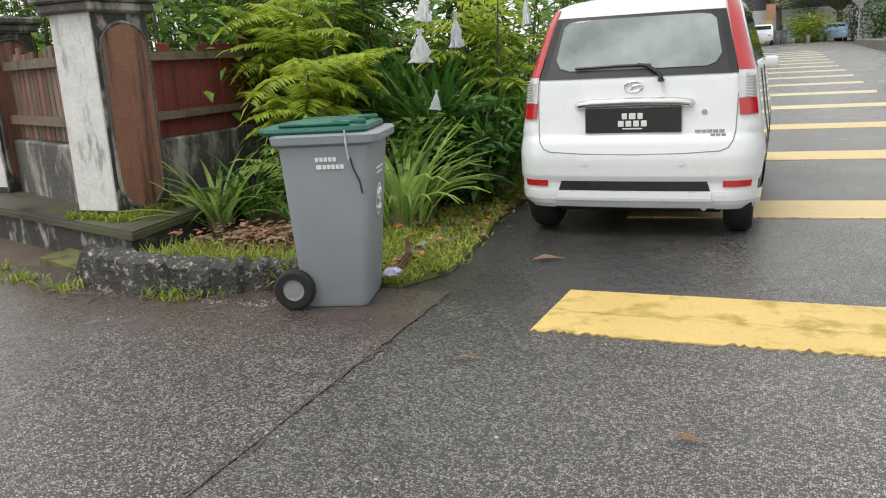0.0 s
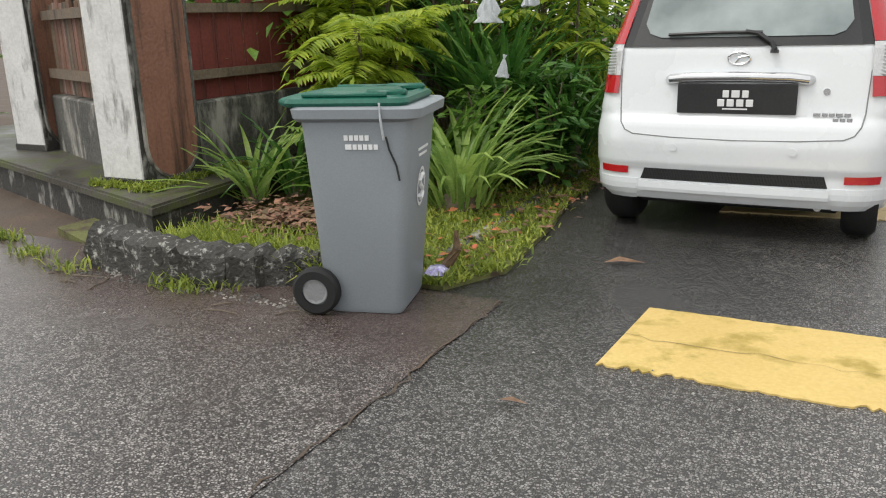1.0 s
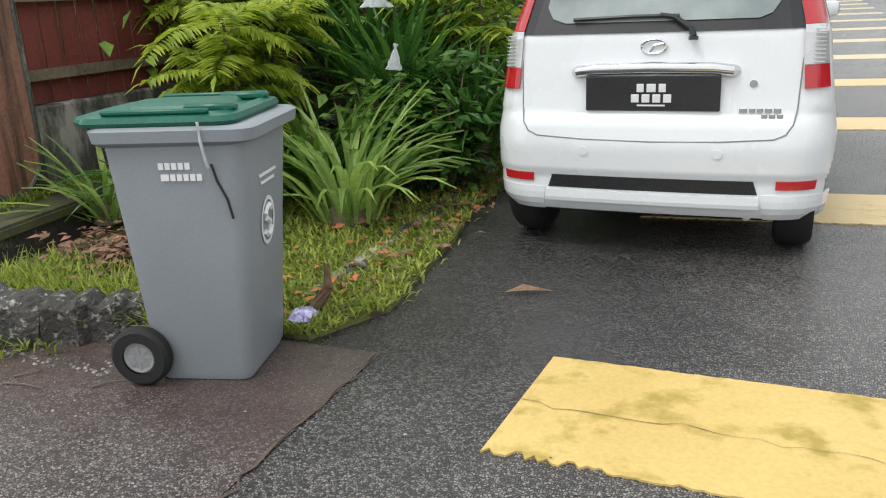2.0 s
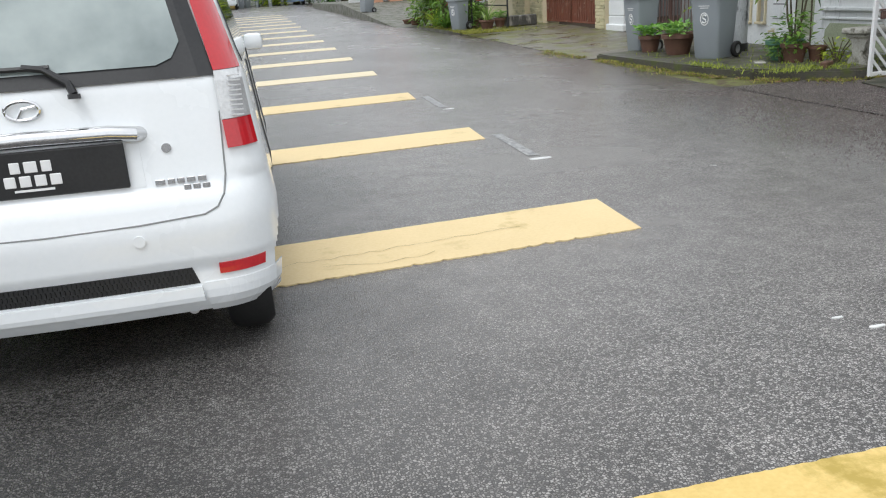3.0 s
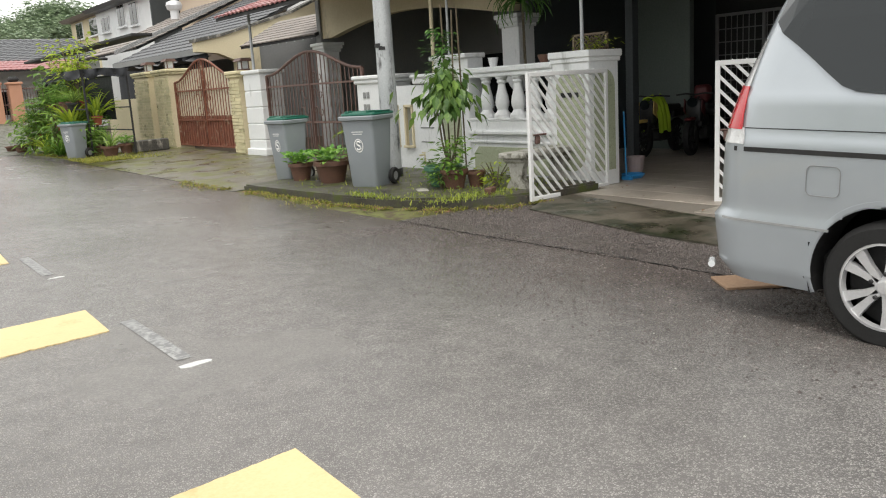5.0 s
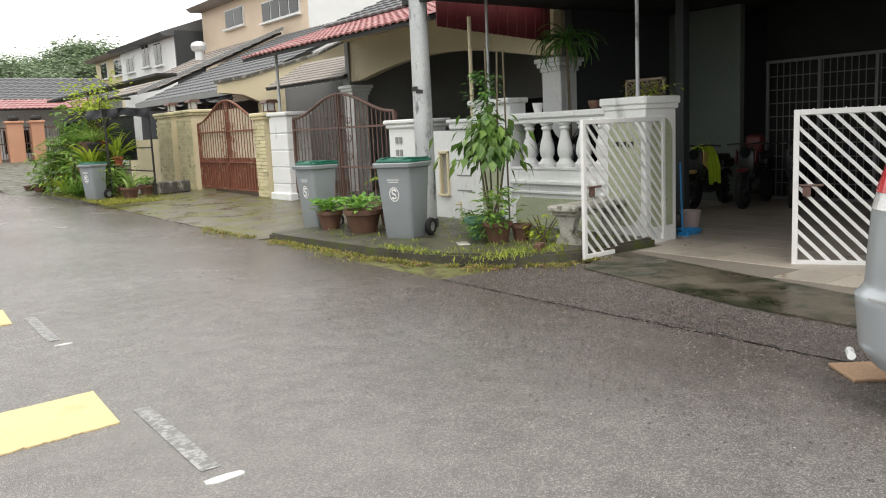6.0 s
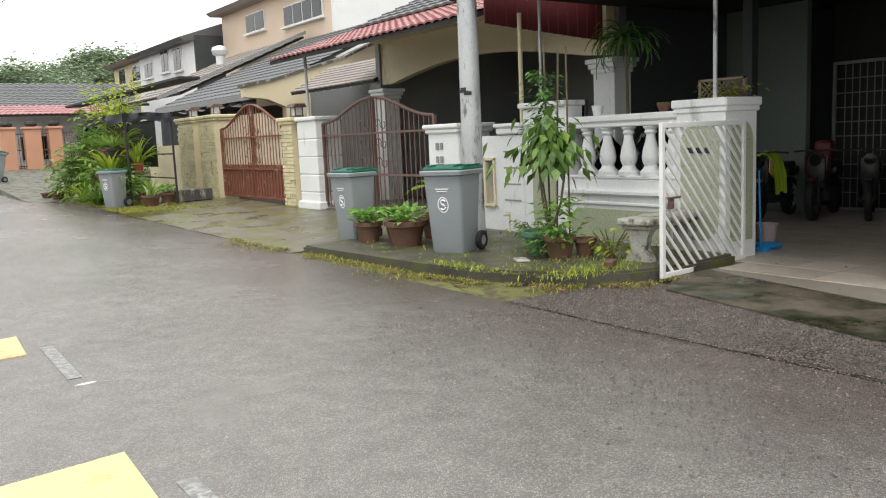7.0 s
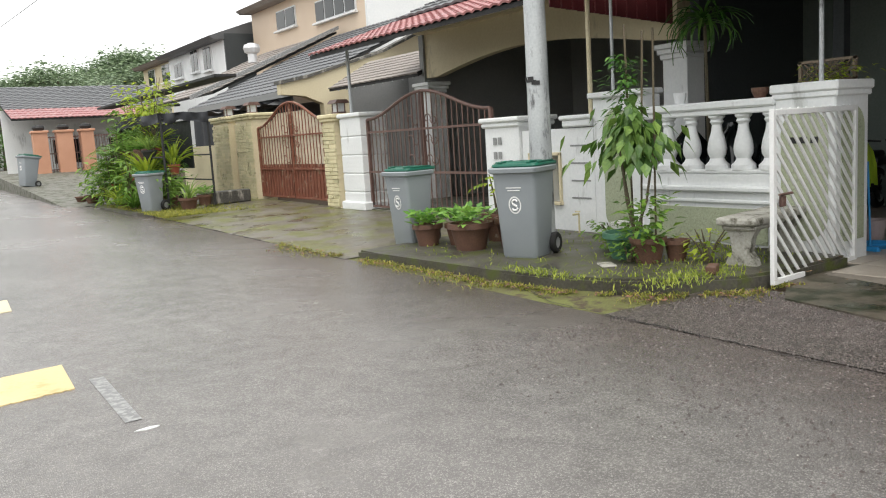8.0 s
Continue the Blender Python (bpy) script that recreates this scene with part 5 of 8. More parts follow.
for s in (-1, 1):
    for y in (0.37, 2.85):
        car_wheel(car, s * 0.61, y, 0.28, 0.165, 0.17, s)
    bm = B()
    box(bm, s * 0.75, 2.6, 0.97, 0.12, 0.07, 0.1, 0.03, seg=2)
    part("door_mirror", bm, M_carwhite, car, "white door mirror", smooth=True)
    bm = B()
    S1.side_patch(bm, [(1.0, 0.48, 2.6), (1.05, 0.46, 2.5), (1.33, 0.5, 2.05), (1.36, 0.55, 1.95)], s, 0.004, 12)
    part("side_window", bm, M_glassdark, car, "dark side windows")
    bm = B()
    S1.rear_patch(bm, rows_of(0.185, 0.3, 4, (s * 0.485, s * 0.475), (s * 0.73, s * 0.744)), 0.004, 12, 0.02)
    part("bumper_corner", bm, M_carwhite, car)
    for y in (1.05, 1.95):
        bm = B()
        tube(bm, [(s * (ease(S1.width, z) + 0.001), y + 0.05 * (z - 0.9), z) for z in (0.22, 0.4, 0.55, 0.7, 0.85, 0.97)], 0.005, 4)
        part("door_seam", bm, M_blackpl, car)
# exhaust
bm = B()
cyl(bm, (0.42, 0.08, 0.19), (0.42, 0.35, 0.2), 0.02, seg=10)
part("exhaust_pipe", bm, M_alloy, car)

# silver people carrier, tail towards +y
van = thing("parked_van", "silver people carrier with tinted windows parked on the street", "van", pose(6.54, 5.94, -0.068, -1.6, 0, 180))
S2 = Shell(width=[(0.22, 0.80), (0.3, 0.825), (0.55, 0.845), (0.62, 0.835), (0.75, 0.842), (0.98, 0.845), (1.0, 0.838), (1.2, 0.82), (1.25, 0.805), (1.65, 0.715), (1.78, 0.66), (1.84, 0.56), (1.87, 0.4)],
           rear=[(0.22, 0.06), (0.3, 0.0), (0.55, -0.02), (0.6, 0.02), (0.95, 0.05), (1.2, 0.10), (1.7, 0.26), (1.84, 0.34), (1.87, 0.5)],
           front=[(0.22, 4.6), (0.7, 4.68), (1.0, 4.4), (1.1, 3.95), (1.8, 3.0), (1.87, 2.7)],
           corner=[(0.2, 0.26), (0.6, 0.24), (1.0, 0.2), (1.87, 0.3)],
           levels=[(0.22, 0.3, 3), (0.3, 0.55, 8), (0.55, 0.62, 3), (0.62, 0.98, 10), (0.98, 1.0, 1), (1.0, 1.2, 5), (1.2, 1.25, 2), (1.25, 1.7, 10), (1.7, 1.87, 7)])
WY, WR = 1.04, 0.315
bm = B()
S2.body(bm, lambda c: arches(c, (WY, WY + 2.86), 0.385, 0.5, 0.33))
part("body", bm, M_silver, van, smooth=True)
for s in (-1, 1):
    bm = B()
    pts = [(s * (ease(S2.width, 0.33 + 0.385 * math.sin(a)) + 0.002), WY + 0.385 * math.cos(a), 0.33 + 0.385 * math.sin(a)) for a in span(-0.25, math.pi + 0.25, 0.12)]
    ring_o = []
    for a in span(-0.3, math.pi + 0.3, 0.08):
        ring_o.append([bm.verts.new((s * (ease(S2.width, max(0.2, 0.33 + rr * math.sin(a))) + 0.002 + dx), WY + rr * math.cos(a), 0.33 + rr * math.sin(a))) for rr, dx in ((0.405, -0.008), (0.4, -0.001), (0.378, -0.001), (0.37, -0.006))])
    for a, b in zip(ring_o, ring_o[1:]):
        for i in range(3):
            bm.faces.new((a[i], b[i], b[i + 1], a[i + 1]))
    part("wheel_arch", bm, M_silver, van)
    bm = B()
    a_pts = span(-0.3, math.pi + 0.3, 0.2)
    for (a, b) in zip(a_pts, a_pts[1:]):
        bm.faces.new([bm.verts.new((s * x, WY + 0.39 * math.cos(q), 0.33 + 0.39 * math.sin(q))) for x, q in ((0.82, a), (0.82, b), (0.55, b), (0.55, a))])
    part("arch_liner", bm, M_dark, van)
    for y in (WY, WY + 2.86):
        car_wheel(van, s * 0.735, y, WR, 0.195, 0.216, s, 5)
    bm = B()
    S2.side_patch(bm, [(1.225, 0.95, 3.5), (1.235, 0.84, 3.5), (1.26, 0.77, 3.5), (1.32, 0.69, 3.5), (1.4, 0.59, 3.45), (1.46, 0.51, 3.4), (1.52, 0.42, 3.4), (1.58, 0.36, 3.35), (1.72, 0.38, 3.1), (1.76, 0.5, 3.0)], s, 0.014, 30, 0.02)
    part("side_window", bm, M_glassdark, van, "black tinted side windows")
    bm = B()
    S2.side_patch(bm, [(0.925, 0.22, 1.36), (0.95, 0.22, 1.36)], s, 0.003, 14)
    part("door_track", bm, M_blackpl, van, "black sliding-door track")
    # Thin black strip paints the shade line along the body crease.
    bm = B()
    S2.side_patch(bm, [(1.045, 0.2, 1.36), (1.050, 0.2, 1.36)], s, 0.002, 14, 0.004)
    part("crease_shade", bm, M_blackpl, van)
    bm = B()
    tube(bm, [(s * (ease(S2.width, z) + 0.0), 1.36 + dy, z) for z, dy in ((0.58, 0.03), (0.8, 0.01), (0.95, 0.0), (1.0, -0.01), (1.12, -0.08), (1.2, -0.14), (1.45, -0.16), (1.7, -0.12))], 0.005, 5)
    part("door_seam", bm, M_blackpl, van)
    bm = B()
    oy, oz, hw, hh = 0.72, 0.80, 0.085, 0.075
    loop = [(s * (0.847), oy + p[0], oz + p[1]) for p in [(q[0], q[1]) for q in loop_rect(0, 0, hw, hh, 0, 0.03)]]
    tube(bm, loop + [loop[0]], 0.0024, 5)
    part("fuel_lid", bm, M_greywall, van, "outline of the fuel lid")
    bm = B()
    S2.side_patch(bm, [(0.965, 0.087, 0.285), (1.0, 0.092, 0.285), (1.05, 0.1, 0.28)], s, 0.012, 10)
    lamp = part("tail_lamp", bm, M_clear, van, "clear lower lens of the tail lamp")
    bm = B()
    S2.side_patch(bm, [(1.04, 0.098, 0.27), (1.12, 0.115, 0.27), (1.26, 0.15, 0.275)], s, 0.016, 10)
    part("brake_lens", bm, M_red, lamp, "red lens")
    bm = B()
    S2.side_patch(bm, [(1.26, 0.15, 0.27), (1.4, 0.19, 0.29), (1.5, 0.22, 0.31)], s, 0.012, 8)
    part("pillar_trim", bm, M_clear, lamp, "grey upper trim of the lamp")
    bm = B()
    S2.side_patch(bm, [(0.55, 0.1, 0.76), (0.562, 0.1, 0.76)], s, 0.003, 10)
    part("bumper_seam", bm, M_greywall, van)
    bm = B()
    S2.side_patch(bm, [(0.22, 1.44, 3.5), (0.3, 1.44, 3.5), (0.46, 1.45, 3.5), (0.5, 1.46, 3.5)], s, 0.018, 10, 0.03)
    part("sill", bm, M_silver, van, "silver side skirt")
bm = B()
S2.rear_patch(bm, rows_of(1.2, 1.66, 6, (-0.66, -0.58), (0.66, 0.58)), 0.005, 12)
part("rear_window", bm, M_glassdark, van, "dark rear window")
bm = B()
box(bm, 0, 2.3, 0.3, 1.3, 4.2, 0.22, 0.03)
part("underbody", bm, M_dark, van)
# Small white cylinder stands for the white reflection at the bumper corner.
bm = B()
cyl(bm, (0.72, 0.03, 0.27), (0.8, 0.08, 0.27), 0.02, seg=8)
part("bumper_glint", bm, M_carwhite, van)


# ---- houses of the right side ----
def tile_roof(parent, name, x0, z0, x1, z1, y0, y1, courses, material, pitch=0.3, amp=0.022, step=0.03, label=""):
    """Courses of rolled tiles on a slope that rises with x; every course is a piece of its own."""
    d = Vector((x1 - x0, 0, z1 - z0))
    u = d.normalized()
    nrm = Vector((-u.z, 0, u.x))
    L = d.length / courses
    n = max(2, int((y1 - y0) / pitch * 6))
    for c in range(courses):
        verts, faces = [], []
        for k in range(n + 1):
            y = y0 + (y1 - y0) * k / n
            h = amp * abs(math.sin(math.pi * (y - y0) / pitch))
            a = Vector((x0, y, z0)) + u * (c * L - 0.03) + nrm * (h + step)
            b = Vector((x0, y, z0)) + u * ((c + 1) * L) + nrm * h
            e = a - nrm * (step + 0.012)
            verts += [a, b, e]
        for k in range(n):
            i, j = 3 * k, 3 * k + 3
            faces += [(i, j, j + 1, i + 1), (i + 2, j + 2, j, i)]
        raw("tile_course", verts, faces, material, parent, smooth=False)
    bm = B()
    prism(bm, [(x0, z0 - 0.08), (x1, z1 - 0.08), (x1, z1 - 0.012), (x0, z0 - 0.012)], "y", y0, y1)
    part("roof_deck", bm, M_dark, parent)


def slab_box(name, x0, x1, y0, y1, z0, z1, material, label, category, parent=None):
    bm = B()
    box(bm, (x0 + x1) / 2, (y0 + y1) / 2, (z0 + z1) / 2, x1 - x0, y1 - y0, z1 - z0, 0.004)
    ob = part(name, bm, material, parent)
    if parent is None:
        tagged(ob, label, category, kind="structure")
    return ob


# open car porch
floor = slab_box("floor", 9.5, 15.4, 6.0, 13.3, -0.3, -0.1, M_grout, "beige tiled porch floor, stained", "floor")
# Back wall, side wall and column carry the porch shade in their colour.
slab_box("wall_back", 15.4, 15.6, 6.0, 13.3, -0.1, 3.2, M_darkwall, "back wall of the porch, shade put into its colour", "wall")
slab_box("wall_side", 11.6, 15.4, 13.3, 13.45, -0.1, 3.1, M_darkwall, "party wall of the porch, shade put into its colour", "wall")
slab_box("wall_end", 9.6, 15.4, 5.85, 6.0, -0.1, 3.1, M_greywall, "grey end wall of the porch", "wall")
# Roof carried out beyond sight over the apron, added to darken the porch.
slab_box("ceiling", 8.6, 15.6, 4.5, 13.45, 3.1, 3.25, M_dark, "dark underside of porch roof with an added unseen overhang", "ceiling")
slab_box("porch_fascia", 8.5, 8.6, 4.5, 13.45, 3.0, 3.3, M_dark, "fascia of the added, unseen porch roof overhang", "fascia")
slab_box("porch_column", 12.0, 12.14, 11.5, 11.64, -0.1, 3.1, M_darkwall, "slim porch column, shade put into its dark colour", "column")
slab_box("porch_inner_wall", 14.0, 14.12, 11.9, 13.3, -0.1, 3.1, M_greenwall, "green-grey wall beside the grille", "wall")
# White grille bars drawn grey, with the deep porch shade in the colour.
gr = thing("grille_door", "steel grille door across the house front, shade in its grey, shut", "grille door", pose(14.8, 8.3, -0.1))
bm = B()
for y in (0, 0.9, 1.8, 2.7, 3.6):
    box(bm, 0, y, 1.15, 0.05, 0.05, 2.3, 0.004)
for z in (0.03, 2.28):
    box(bm, 0, 1.8, z, 0.05, 3.6, 0.05, 0.004)
part("grille_frame", bm, M_greywall, gr)
rod = None
for k in range(31):
    if k % 8 == 0:
        continue
    if rod is None:
        bm = B()
        cyl(bm, (0, 0, 0.03), (0, 0, 2.27), 0.009, seg=6)
        rod = part("rod", bm, M_greywall, gr)
        ob = rod
    else:
        ob = new("rod", rod.data)
        ob.parent = gr
    ob.location = (0, 0.1125 * (k + 0.5), 0)
rail = None
for k in range(9):
    if rail is None:
        bm = B()
        box(bm, 0.012, 1.8, 0, 0.012, 3.6, 0.016)
        rail = part("cross_bar", bm, M_greywall, gr)
        ob = rail
    else:
        ob = new("cross_bar", rail.data)
        ob.parent = gr
    ob.location = (0, 0, 0.28 + 0.22 * k)
# Unlit house front: its darkness is painted near-black.
slab_box("house_interior_wall", 14.9, 15.0, 8.0, 12.0, -0.1, 3.1, M_dark, "house front behind the grille, its unlit dark painted on", "wall")

# red canopy of the next house, its porch, columns and arch
house_b = thing("terrace_house", "terrace house with red canopy and arched cream porch", "house", pose(0, 0, 0))
tile_roof(house_b, "canopy", 9.15, 2.95, 11.2, 3.62, 13.7, 20.35, 8, M_redtile, 0.2, 0.03, 0.02)
for k in range(24):
    x = 9.2 + 2.3 * k / 24
    zb = 2.78 - 0.07 * (x - 9.2)
    bm = B()
    box(bm, x + 0.048, 13.62 + 0.014 * (k % 2), zb + 0.28, 0.097, 0.02, 0.56, 0.004)
    part("end_board", bm, M_maroon, house_b, "red ribbed end board, shade put into its maroon")
bm = B()
out = [(13.55, 3.3), (19.9, 3.3), (19.9, 2.45)]
for k in range(0, 21):
    u = k / 20
    y = 19.5 - 5.5 * u
    out.append((y, 2.45 + 0.3 * math.sin(math.pi * u)))
out += [(13.55, 2.42)]
prism(bm, out, "x", 11.45, 11.62)
part("arch_beam", bm, M_cream, house_b, "cream arched porch beam")
for y in (13.3, 19.6):
    bm = B()
    box(bm, 11.5, y + 0.2, 1.15, 0.36, 0.42, 2.4, 0.01)
    for z, w in ((2.18, 0.46), (2.25, 0.52), (2.32, 0.58)):
        box(bm, 11.5, y + 0.2, z, w - 0.02, w, 0.07, 0.012)
    part("column", bm, M_white, house_b, "white moulded porch column")
# Porch walls in grey, their shade put into the colour.
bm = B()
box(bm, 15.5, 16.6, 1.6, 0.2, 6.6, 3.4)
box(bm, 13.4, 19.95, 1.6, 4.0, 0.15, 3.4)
part("porch_wall", bm, M_greywall, house_b, "porch wall, shade put into its grey")
bm = B()
box(bm, 13.4, 16.6, 3.35, 4.4, 6.6, 0.1)
part("porch_ceiling", bm, M_cream, house_b)
bm = B()
box(bm, 12.5, 17.2, -0.05, 6.0, 5.0, 0.2)
part("porch_floor", bm, M_conc, house_b)
for y in (14.6, 16.6, 18.4):
    bm = B()
    box(bm, 15.38, y, 1.35, 0.06, 1.2, 1.3, 0.01)
    win = part("window", bm, M_greywall, house_b)
    bm = B()
    box(bm, 15.34, y, 1.35, 0.02, 1.08, 1.18)
    part("pane", bm, M_glassdark, win)
tile_roof(house_b, "roof", 11.0, 3.62, 16.6, 5.9, 13.4, 20.1, 16, M_rooftile)

# thin posts
for x, y, z0, z1, r, mt in ((9.6, 19.7, 1.6, 3.0, 0.03, M_pole), (9.6, 13.38, 1.3, 2.9, 0.03, M_cream), (9.6, 12.99, 1.6, 3.2, 0.02, M_pole), (9.6, 10.33, 1.57, 3.0, 0.022, M_pole)):
    bm = B()
    cyl(bm, (x, y, z0), (x, y, z1), r, seg=10)
    tagged(part("canopy_post", bm, mt), "thin steel post carrying a canopy", "post")

# house with the rusty gate
house_c = thing("terrace_house", "terrace house with shingled porch roof and stained cream parapet", "house", pose(0, 0, 0))
tile_roof(house_c, "porch_roof", 11.3, 2.58, 12.45, 3.2, 19.95, 23.95, 8, M_browntile, 0.25, 0.01, 0.018)
tile_roof(house_c, "roof", 13.2, 3.85, 16.8, 5.6, 20.1, 24.4, 10, M_rooftile)
bm = B()
prism(bm, [(12.1, 0.0), (12.1, 2.9), (16.6, 3.4), (16.6, 4.9), (13.2, 3.5), (11.0, 2.88), (10.3, 2.74), (10.3, 2.5), (10.9, 2.45), (11.4, 2.25), (11.45, 0.0)], "y", 24.5, 24.75)
part("parapet_wall", bm, M_cream, house_c, "stained cream party wall with sloping top and one pillar")
# Same party wall below the cream, drawn grey to hold the porch shade.
bm = B()
prism(bm, [(12.1, 0.0), (16.6, 0.0), (16.6, 3.4), (12.1, 2.9)], "y", 24.56, 24.7)
part("party_wall", bm, M_greywall, house_c, "party wall inside the porch, shade put into its grey")
bm = B()
prism(bm, [(10.25, 2.74), (11.0, 2.88), (13.2, 3.5), (15.0, 4.28), (15.0, 4.35), (13.2, 3.57), (11.0, 2.95), (10.25, 2.82)], "y", 24.44, 24.81)
part("parapet_cap", bm, M_oldconc, house_c, "blackened parapet cap")
# Back wall grey: the shade under the porch roof is in its colour.
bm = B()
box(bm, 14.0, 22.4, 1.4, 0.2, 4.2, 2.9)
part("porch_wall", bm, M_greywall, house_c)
for y in (21.2, 23.3):
    bm = B()
    box(bm, 13.88, y, 1.4, 0.05, 1.3, 1.2, 0.01)
    win = part("window", bm, M_greywall, house_c)
    bm = B()
    box(bm, 13.84, y, 1.4, 0.02, 1.18, 1.08)
    part("pane", bm, M_glassdark, win)
for k in range(9):
    bm = B()
    tube(bm, [(11.4, 20.3 + 0.42 * k, 2.58), (11.4, 20.3 + 0.42 * k, 2.49)], 0.02, 6)
    part("eave_lamp", bm, M_bag, house_c, "small white lamp under the eave")

house_d = thing("terrace_house", "terrace house with grey tiled roof and dark shade netting", "house", pose(0, 0, 0))
tile_roof(house_d, "roof", 10.7, 2.62, 16.4, 5.1, 24.9, 33.0, 17, M_rooftile)
bm = B()
box(bm, 10.66, 28.95, 2.55, 0.06, 8.1, 0.16)
part("gutter", bm, M_greywall, house_d, "grey metal eave gutter")
# Wall coloured grey instead of cream, with the eave's shade in it.
bm = B()
box(bm, 13.0, 29.0, 1.2, 0.2, 8.0, 2.6)
part("wall", bm, M_greywall, house_d)
bm = B()
box(bm, 12.86, 27.2, 1.3, 0.06, 1.6, 1.3, 0.01)
win = part("window", bm, M_greywall, house_d)
bm = B()
box(bm, 12.82, 27.2, 1.3, 0.02, 1.46, 1.16)
part("pane", bm, M_glassdark, win)
bm = B()
nv = {}
for i in range(9):
    for j in range(19):
        x, y = 9.9 + 0.12 * i, 24.7 + 0.25 * j
        nv[i, j] = bm.verts.new((x, y, 2.3 - 0.1 * math.sin(i / 8 * math.pi) - 0.05 * math.sin(j * 1.1) + 0.02 * i))
for i in range(8):
    for j in range(18):
        bm.faces.new((nv[i, j], nv[i + 1, j], nv[i + 1, j + 1], nv[i, j + 1]))
part("shade_net", bm, M_blackpl, house_d, "sagging black shade netting")
bm = B()
cols = []
for j in range(65):
    y = 24.85 + 8.1 * j / 64
    cols.append([bm.verts.new((10.72 + 0.05 * math.sin(j * 0.9) + 0.03 * noise.noise((y * 2, z, 0.0)), y, z + (0.08 * noise.noise((y, 1.0, 0.0)) if z < 1.5 else 0.0))) for z in (2.5, 2.1, 1.7, 1.2)])
for a, b in zip(cols, cols[1:]):
    for i in range(3):
        bm.faces.new((a[i], b[i], b[i + 1], a[i + 1]))
r_ = bmesh.ops.extrude_face_region(bm, geom=bm.faces[:])
bmesh.ops.translate(bm, verts=[v for v in r_["geom"] if isinstance(v, bmesh.types.BMVert)], vec=(0.01, 0, 0))
part("hanging_net", bm, M_netting, house_d, "black netting hung below the eave", smooth=True)
bm = B()
lathe(bm, [(0.16, 4.5), (0.16, 4.8), (0.26, 4.86), (0.3, 5.0), (0.26, 5.12), (0.1, 5.18)], 16, m=Matrix.Translation((13.5, 34.2, -0.25)))
part("roof_ventilator", bm, M_alloy, house_d, "round metal roof ventilator")
tile_roof(house_d, "roof", 11.6, 3.2, 16.4, 5.25, 33.2, 40.0, 12, M_browntile, 0.4, 0.02)
bm = B()
prism(bm, [(10.8, 2.95), (16.4, 5.3), (16.4, 5.42), (10.8, 3.1)], "y", 33.0, 33.22)
part("parapet_cap", bm, M_whitepaint, house_d, "pale parapet cap")


def upper_storey(label, x0, x1, y0, y1, z0, z1, wallm, sidem, windows, roofm):
    h = thing("terrace_house", label, "house", pose(0, 0, 0))
    bm = B()
    box(bm, (x0 + x1) / 2, (y0 + y1) / 2, (z0 + z1) / 2, x1 - x0, y1 - y0, z1 - z0)
    part("wall", bm, wallm, h)
    bm = B()
    box(bm, (x0 + x1) / 2, y0 - 0.06, (z0 + z1) / 2, x1 - x0 + 0.02, 0.12, z1 - z0 + 0.1)
    part("party_wall", bm, sidem, h)
    for yc, w, zc, hh in windows:
        bm = B()
        box(bm, x0 - 0.02, yc, zc, 0.08, w, hh, 0.01)
        box(bm, x0 - 0.1, yc, zc - hh / 2 - 0.04, 0.2, w + 0.16, 0.07, 0.01)
        win = part("window", bm, M_white, h)
        n = max(2, round(w / 0.8))
        for k in range(n):
            bm = B()
            box(bm, x0 - 0.07, yc - w / 2 + w * (k + 0.5) / n, zc, 0.02, w / n - 0.1, hh - 0.12)
            part("pane", bm, M_glassdark, win)
    bm = B()
    prism(bm, [(x0 - 0.7, z1 - 0.05), (x0 + 3.5, z1 + 1.3), (x1, z1 + 1.3), (x1, z1), (x0 - 0.5, z1 - 0.2)], "y", y0 - 0.1, y1 + 0.1)
    part("roof", bm, roofm, h)
    return h


upper_storey("two-storey peach terrace house behind the front roofs", 16.6, 24, 31.3, 41.7, 0.0, 7.3, M_peach, M_white, ((33.5, 3.2, 6.2, 0.8), (37.9, 1.9, 6.4, 0.8)), M_browntile)
upper_storey("two-storey white terrace house with grey party wall", 15.4, 23, 42.2, 50.9, 0.0, 6.3, M_white, M_darkwall, ((44.5, 1.1, 5.5, 1.1), (46.4, 1.1, 5.6, 1.1), (49.2, 1.3, 5.4, 0.8)), M_rooftile)
upper_storey("two-storey off-white terrace house further up the street", 16.4, 24, 51.3, 60.0, 0.0, 6.6, M_cream, M_white, ((54.5, 2.4, 5.8, 1.0), (58.0, 1.4, 5.8, 1.0)), M_browntile)
upper_storey("low white terrace house far up the street", 17.5, 24, 60.3, 78.0, 0.0, 5.6, M_white, M_white, ((64, 2.4, 5.0, 0.9), (69, 2.4, 5.0, 0.9), (74, 2.4, 5.0, 0.9)), M_rooftile)

# house standing across the bend, with red awning and orange piers
house_e = thing("terrace_house", "house with grey tiles, red awning and orange gate piers", "house", pose(0, 0, 0, 0, 0, 90))
tile_roof(house_e, "roof", 45.0, 3.45, 50.5, 4.8, -14.0, -6.6, 14, M_rooftile, 0.35, 0.03)
tile_roof(house_e, "awning", 43.0, 2.98, 45.0, 3.45, -12.5, -6.6, 4, M_redtile, 0.22, 0.03, 0.02)
bm = B()
box(bm, 46.5, -10.3, 1.75, 0.2, 7.4, 3.5)
part("wall", bm, M_white, house_e, "white shaded house front")
for yy in (-11.6, -9.2):
    bm = B()
    box(bm, 46.36, yy, 1.6, 0.08, 1.5, 1.2, 0.01)
    win = part("window", bm, M_white, house_e)
    bm = B()
    box(bm, 46.3, yy, 1.6, 0.02, 1.36, 1.06)
    part("pane", bm, M_glassdark, win)
